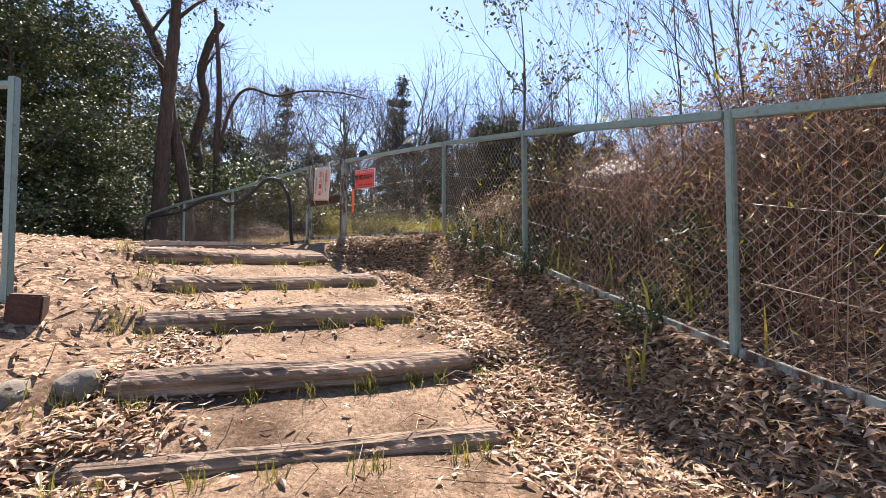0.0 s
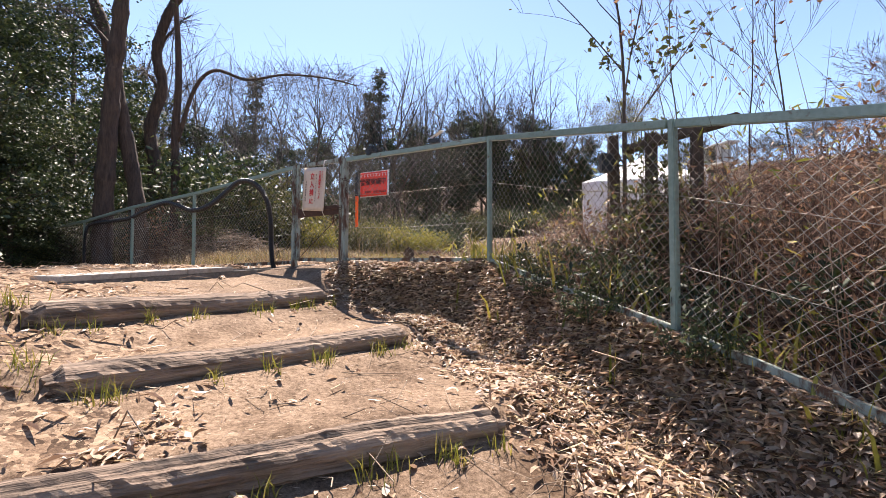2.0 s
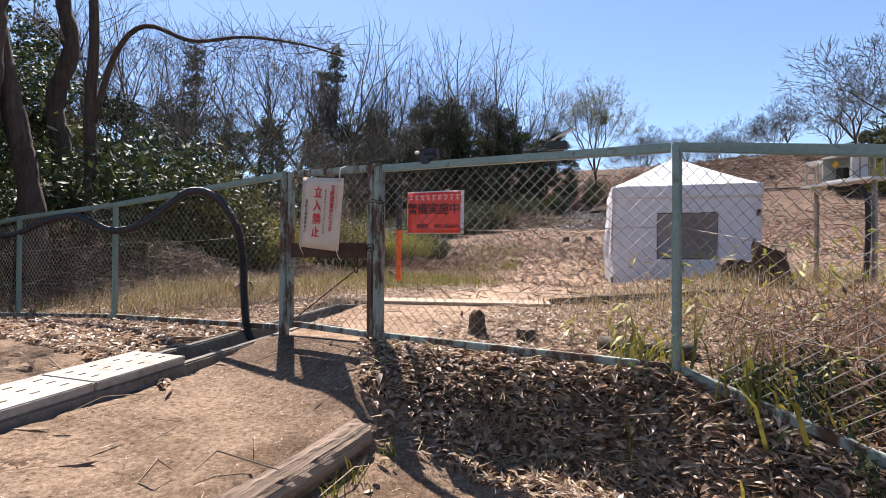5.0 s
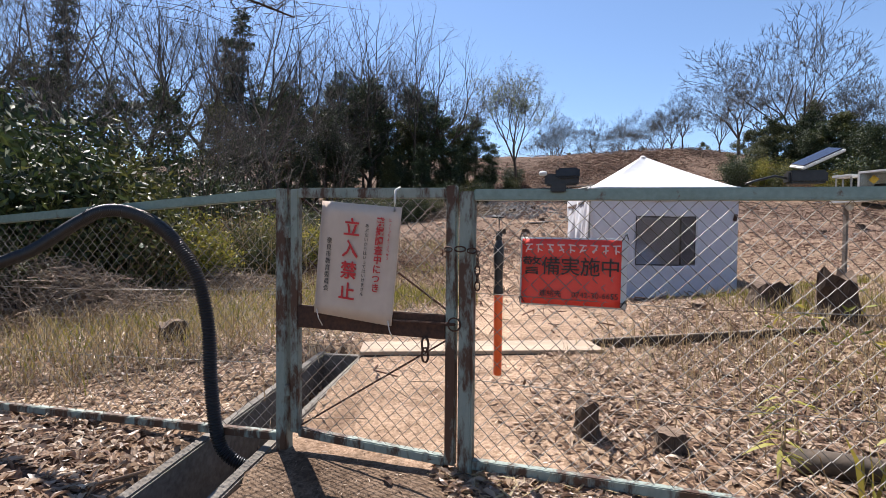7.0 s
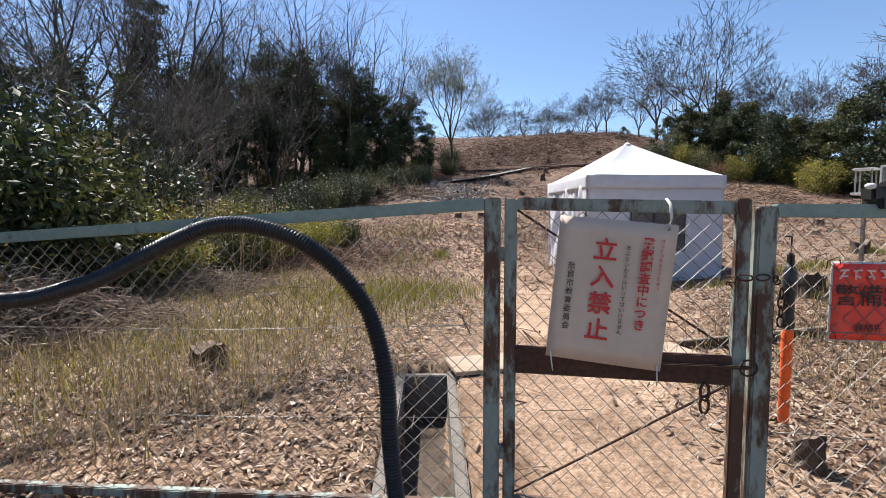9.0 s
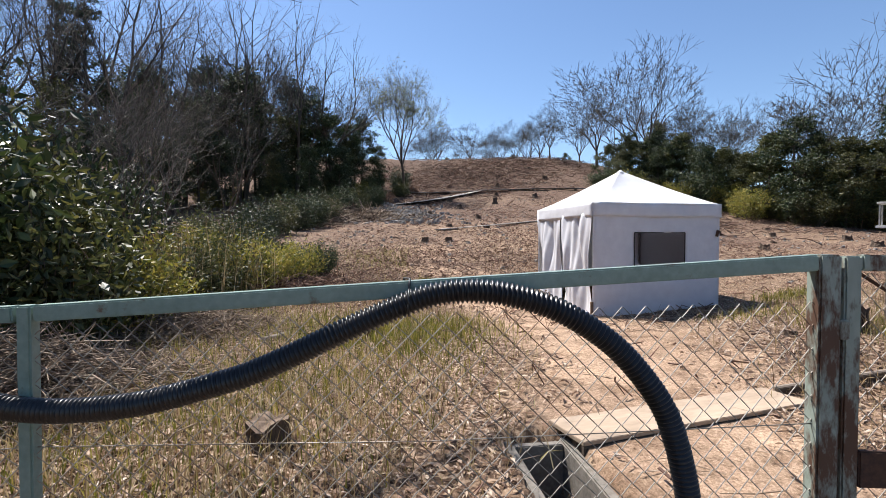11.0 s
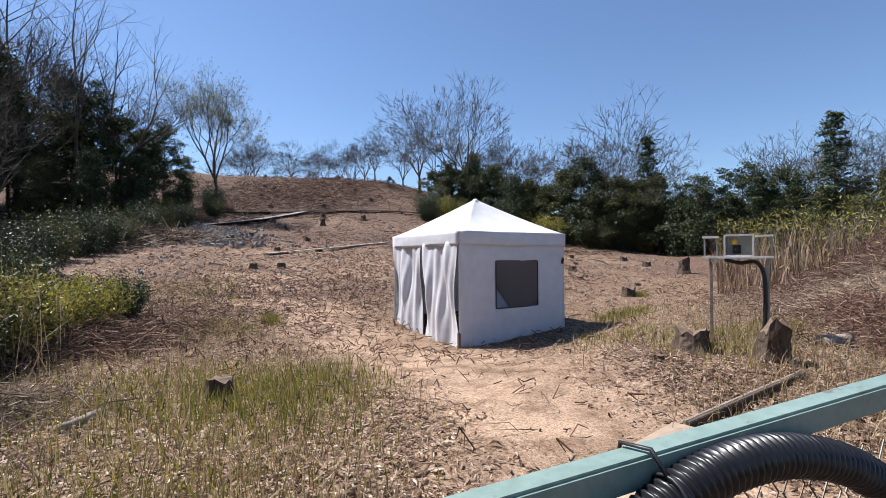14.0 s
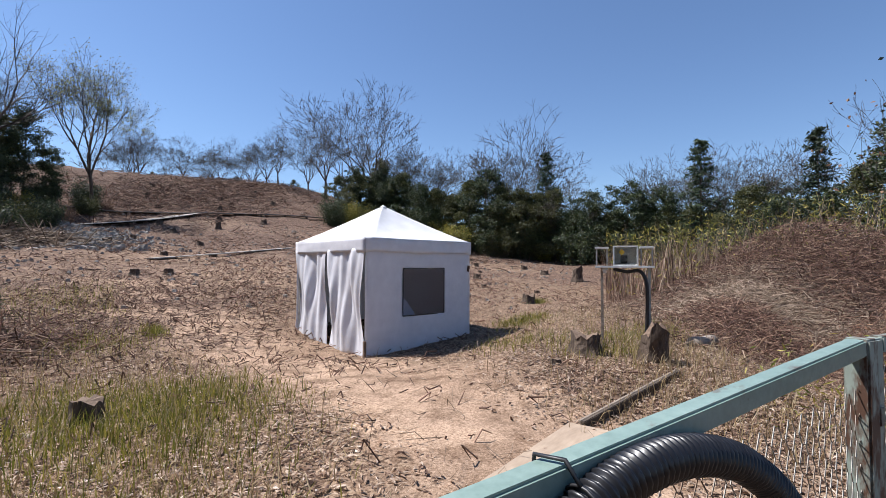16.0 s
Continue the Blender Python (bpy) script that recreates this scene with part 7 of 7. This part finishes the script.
DRY_SPOTS = [(-1.0, 12.6, 1.0), (-2.8, 12.9, 1.0), (-3.9, 12.2, 0.9), (0.6, 14.5, 1.0), (-1.2, 15.2, 1.0), (-4.6, 14.2, 0.8), (1.6, 8.2, 0.7), (3.3, 9.0, 0.8), (5.8, 10.2, 0.9), (4.6, 8.0, 0.9), (1.5, 16.5, 1.4), (-0.6, 16.8, 1.0), (2.4, 19.5, 2.0), (7.5, 9.5, 0.8), (-3.2, 16.8, 0.8), (-1.6, 18.6, 0.8), (6, 21, 2.5), (1.2, 7.2, 0.6), (-5.3, 12.0, 0.7), (-4.2, 11.0, 0.6), (-3.4, 11.4, 0.7), (-2.8, 10.7, 0.5), (-4.9, 11.5, 0.6), (-2.2, 11.6, 0.6), (0.8, 8.6, 0.6), (2.6, 8.4, 0.7), (-3.6, 10.5, 0.4)]
xy = patches(rr, 14500, DRY_SPOTS)
xy = xy[clearing(xy[:, 0], xy[:, 1])]
n = len(xy)
grass_object("dry_grass", rr, xy, rr.uniform(0.06, 0.34, n), rr.uniform(0.004, 0.009, n), rr.uniform(0.05, 0.3, n), STRAW, "straw-coloured dry grass in the clearing", "dry grass")
REEDS = [(-3.2, 17.0, 0.5), (-2.7, 17.4, 0.5), (-3.9, 16.4, 0.5), (-1.9, 18.2, 0.5), (-4.6, 15.2, 0.5)]
xy = patches(rr, 900, REEDS)
n = len(xy)
grass_object("tall_dry_grass", rr, xy, rr.uniform(0.7, 1.9, n), rr.uniform(0.005, 0.011, n), rr.uniform(0.2, 0.9, n), STRAW, "tall tawny dry grass beside the shrubs", "dry grass")
FERN = [(0.45, 6.2, 0.25), (0.8, 5.2, 0.3), (-0.05, 6.75, 0.10), (1.25, 4.1, 0.3), (1.6, 3.3, 0.3)]
xy = patches(rr, 330, FERN)
n = len(xy)
grass_object("bamboo_grass", rr, xy, rr.uniform(0.10, 0.42, n), rr.uniform(0.012, 0.026, n), rr.uniform(0.1, 0.35, n), YELLOWLEAF, "yellow-green bamboo grass at the foot of the fence", "bamboo grass")

# grass tufts under the log steps and along the path
tuft_xy = []
for (a, b, top) in LOGS:
    for k in (0.04, 0.1, 0.3, 0.45, 0.62, 0.66, 0.8, 0.86, 0.97):
        k = k + rr.uniform(-0.05, 0.05)
        px, py = a[0] + (b[0] - a[0]) * k, a[1] + (b[1] - a[1]) * k
        L = math.hypot(b[0] - a[0], b[1] - a[1])
        ox, oy = (b[1] - a[1]) / L * 0.17, -(b[0] - a[0]) / L * 0.17
        tuft_xy.append(np.array([px + ox, py + oy]) + rr.normal(size=(22, 2)) * 0.035)
for (x, y) in ((-2.3, 2.45), (-2.5, 2.5), (-2.35, 3.5), (-2.7, 4.3), (-3.2, 4.85), (1.0, 3.6), (1.25, 3.2), (0.9, 4.2), (-2.0, 2.6)):
    tuft_xy.append(np.array([x, y]) + rr.normal(size=(50, 2)) * 0.07)
xy = np.concatenate(tuft_xy)
n = len(xy)
grass_object("grass_tufts", rr, xy, rr.uniform(0.05, 0.16, n), rr.uniform(0.004, 0.008, n), rr.uniform(0.04, 0.12, n), GREENGRASS, "small green grass tufts under the log steps", "grass")

# fallen leaves
def lay_leaves(name, xy, length, width, label, mat=LITTERLEAF, lift=0.03, flat=0.68, curled=False):
    s = (xy[:, 0] - DRAIN_A[0]) * drain_u[0] + (xy[:, 1] - DRAIN_A[1]) * drain_u[1]
    o = np.abs((xy[:, 0] - DRAIN_A[0]) * drain_n[0] + (xy[:, 1] - DRAIN_A[1]) * drain_n[1])
    keep = (o > 0.27) | (s < -0.1) | (s > drain_len + 0.1)
    xy, length, width = xy[keep], length[keep], width[keep]
    n = len(xy)
    z = height(xy[:, 0], xy[:, 1]) + roughness_of(xy[:, 0], xy[:, 1]) * 0.02 + rr.uniform(0.004, lift, n)
    make = curled_leaf_arrays if curled else leaf_arrays
    v, f = make(rr, np.column_stack([xy, z]), length, width, flat)
    return stuff(name, mesh_from(name, v, f, mat), label, "fallen leaves")


def thick(x, y):
    p = rr.uniform(0, 1, len(x))
    return p < 0.004 + 0.99 * litter_amount(x, y) ** 1.8


def right_side(x, y):
    return thick(x, y) & (fence_near(x, y)[2] < 0) & (x > -1.5 - 0.3 * y) & (y > -1.0)


xy = scatter(rr, 36000, -2, 3.2, 0.6, 8.0, right_side)
lay_leaves("leaf_litter", xy, rr.uniform(0.03, 0.12, len(xy)), rr.uniform(0.010, 0.040, len(xy)), "thick drift of brown fallen leaves on the bank", lift=0.035, flat=0.80, curled=True)
xy = scatter(rr, 2300, -6.5, -1.2, 1.0, 8.5, lambda x, y: thick(x, y) & (fence_near(x, y)[2] < 0))
lay_leaves("leaf_litter", xy, rr.uniform(0.05, 0.20, len(xy)), rr.uniform(0.012, 0.034, len(xy)), "pale bamboo leaves strewn beside the path", lift=0.016, flat=0.88, curled=True)
xy = scatter(rr, 85000, -8, 12, 6.0, 26, lambda x, y: thick(x, y) & (fence_near(x, y)[2] > 0))
lay_leaves("leaf_litter", xy, rr.uniform(0.03, 0.12, len(xy)), rr.uniform(0.004, 0.016, len(xy)), "straw and brown leaves strewn over the clearing", lift=0.025)
xy = scatter(rr, 9000, 0.5, 5.5, -1.5, 6.5, lambda x, y: (fence_near(x, y)[2] > 0) & (fence_near(x, y)[0] < 2.5))
lay_leaves("leaf_litter", xy, rr.uniform(0.05, 0.13, len(xy)), rr.uniform(0.014, 0.035, len(xy)), "brown fallen leaves behind the fence", lift=0.06)
xy = scatter(rr, 9000, -1.2, 4.5, 6.8, 10.6, lambda x, y: (fence_near(x, y)[2] > 0) & (rr.uniform(0, 1, len(x)) < litter_amount(x, y)))
lay_leaves("leaf_litter", xy, rr.uniform(0.03, 0.10, len(xy)), rr.uniform(0.010, 0.034, len(xy)), "pale and brown fallen leaves inside the fence", lift=0.02, flat=0.75, curled=True)
xy = scatter(rr, 5000, -6.5, -1.6, 8.6, 12.6, lambda x, y: (fence_near(x, y)[2] > 0) & (rr.uniform(0, 1, len(x)) < litter_amount(x, y)))
lay_leaves("leaf_litter", xy, rr.uniform(0.03, 0.10, len(xy)), rr.uniform(0.010, 0.030, len(xy)), "pale and brown fallen leaves inside the fence", lift=0.02, flat=0.75, curled=True)
xy = scatter(rr, 14000, -6, 2.5, 10.5, 16.5, lambda x, y: (fence_near(x, y)[2] > 0) & (rr.uniform(0, 1, len(x)) < litter_amount(x, y)))
lay_leaves("leaf_litter", xy, rr.uniform(0.03, 0.11, len(xy)), rr.uniform(0.010, 0.030, len(xy)), "pale and brown fallen leaves over the clearing", lift=0.025, flat=0.8, curled=True)
brush_heap("ground_twigs", 260, (0.3, 4.0), (1.0, 2.0), 0.02, "thin dry twigs on the leaf litter", BRUSH, (0.15, 0.5), (0.002, 0.004))
brush_heap("ground_twigs", 700, (1.5, 12.5), (3.5, 3.5), 0.02, "thin dry twigs on the clearing", BRUSH, (0.12, 0.5), (0.002, 0.005))

xy = scatter(rr, 5000, -2, 3.2, 0.6, 8.0, right_side)
lay_leaves("leaf_litter", xy, rr.uniform(0.08, 0.24, len(xy)), rr.uniform(0.004, 0.014, len(xy)), "long dry bamboo leaves and straw on the bank", mat=STRAW, lift=0.055, flat=0.75)
xy = scatter(rr, 11000, -4.5, 1.2, 0.3, 11.5, lambda x, y: litter_amount(x, y) < 0.7)
lay_leaves("straw_bits", xy, rr.uniform(0.012, 0.05, len(xy)), rr.uniform(0.002, 0.006, len(xy)), "short straw bits and chips on the trodden earth", lift=0.006, flat=0.9)
xy = scatter(rr, 5000, -7.5, -2.9, 6.6, 12.0, lambda x, y: (fence_near(x, y)[2] < 0) & (fence_near(x, y)[0] < 1.2))
lay_leaves("leaf_litter", xy, rr.uniform(0.04, 0.12, len(xy)), rr.uniform(0.015, 0.045, len(xy)), "dark brown leaves heaped along the foot of the fence", lift=0.03, flat=0.65, curled=True)

# old post at the left of the path
post = thing("steel_post", (-3.05, 3.36, 0.25), "green-grey steel fence post with a short arm beside the path", "post")
part("shaft", box((0.055, 0.055, 1.75), pose(0, 0, 0.80), 0.006), PAINT, post)
part("arm", box((0.5, 0.05, 0.045), pose(-0.27, 0, 1.62), 0.005), PAINT, post)
block = part("timber_block", box((0.20, 0.16, 0.24), pose(-2.85, 3.30, 0.27, 0, 4, 25), 0.012), RUST)
tagged(block, "squared rust-brown timber block standing beside the path", "block")


# bamboo sprigs and a box on a trunk
def sprig(at, tall, n, seed):
    r3 = np.random.default_rng(seed)
    t = thing("bamboo_sprig", (*at, ground_z(*at)), "bamboo sprig with long yellow-green leaves by the fence", "bamboo", "bamboo sprigs by the fence")
    tube("cane", smooth_line([(0, 0, -0.02), (0.02, 0.01, tall * 0.5), (0.05, 0.03, tall)], 0.06), [0.006, 0.003], STRAW, 5, t)
    for k in range(n):
        z = tall * (0.45 + 0.55 * k / n)
        a = r3.uniform(0, 6.283)
        L, w = r3.uniform(0.11, 0.19), r3.uniform(0.018, 0.03)
        d, sd = np.array([math.cos(a), math.sin(a), r3.uniform(-0.5, 0.5)]), np.array([-math.sin(a), math.cos(a), 0])
        o = np.array([0.04 * z / tall, 0.025 * z / tall, z])
        v = np.array([o, o + d * L * 0.35 + sd * w / 2, o + d * L * 0.7 + sd * w * 0.35 - [0, 0, 0.02], o + d * L - [0, 0, 0.05], o + d * L * 0.7 - sd * w * 0.35 - [0, 0, 0.02], o + d * L * 0.35 - sd * w / 2])
        piece("leaf", mesh_from("leaf", v, [np.array([[0, 1, 5]]), np.array([[1, 2, 4, 5]]), np.array([[2, 3, 4]])], YELLOWLEAF), t)


for k, (x, y, h) in enumerate(((-0.19, 6.78, 0.42), (0.25, 6.75, 0.5), (0.75, 6.35, 0.7), (0.55, 6.1, 0.35), (1.6, 5.9, 0.9), (0.05, 7.4, 0.3), (-0.35, 7.15, 0.28))):
    sprig((x, y), h, 12, 200 + k)
trunk_box = thing("trunk_box", (0.86, 5.70, 1.86), "small black box fixed to a cut trunk", "box")
part("case", box((0.10, 0.09, 0.14), pose(0, 0, 0), 0.008), BLACK, trunk_box)
part("lid", box((0.11, 0.10, 0.012), pose(0, 0, 0.076), 0.003), BLACK, trunk_box)
part("strap", box((0.10, 0.16, 0.02), pose(0.05, 0.02, 0.02), 0.003), BLACK, trunk_box)
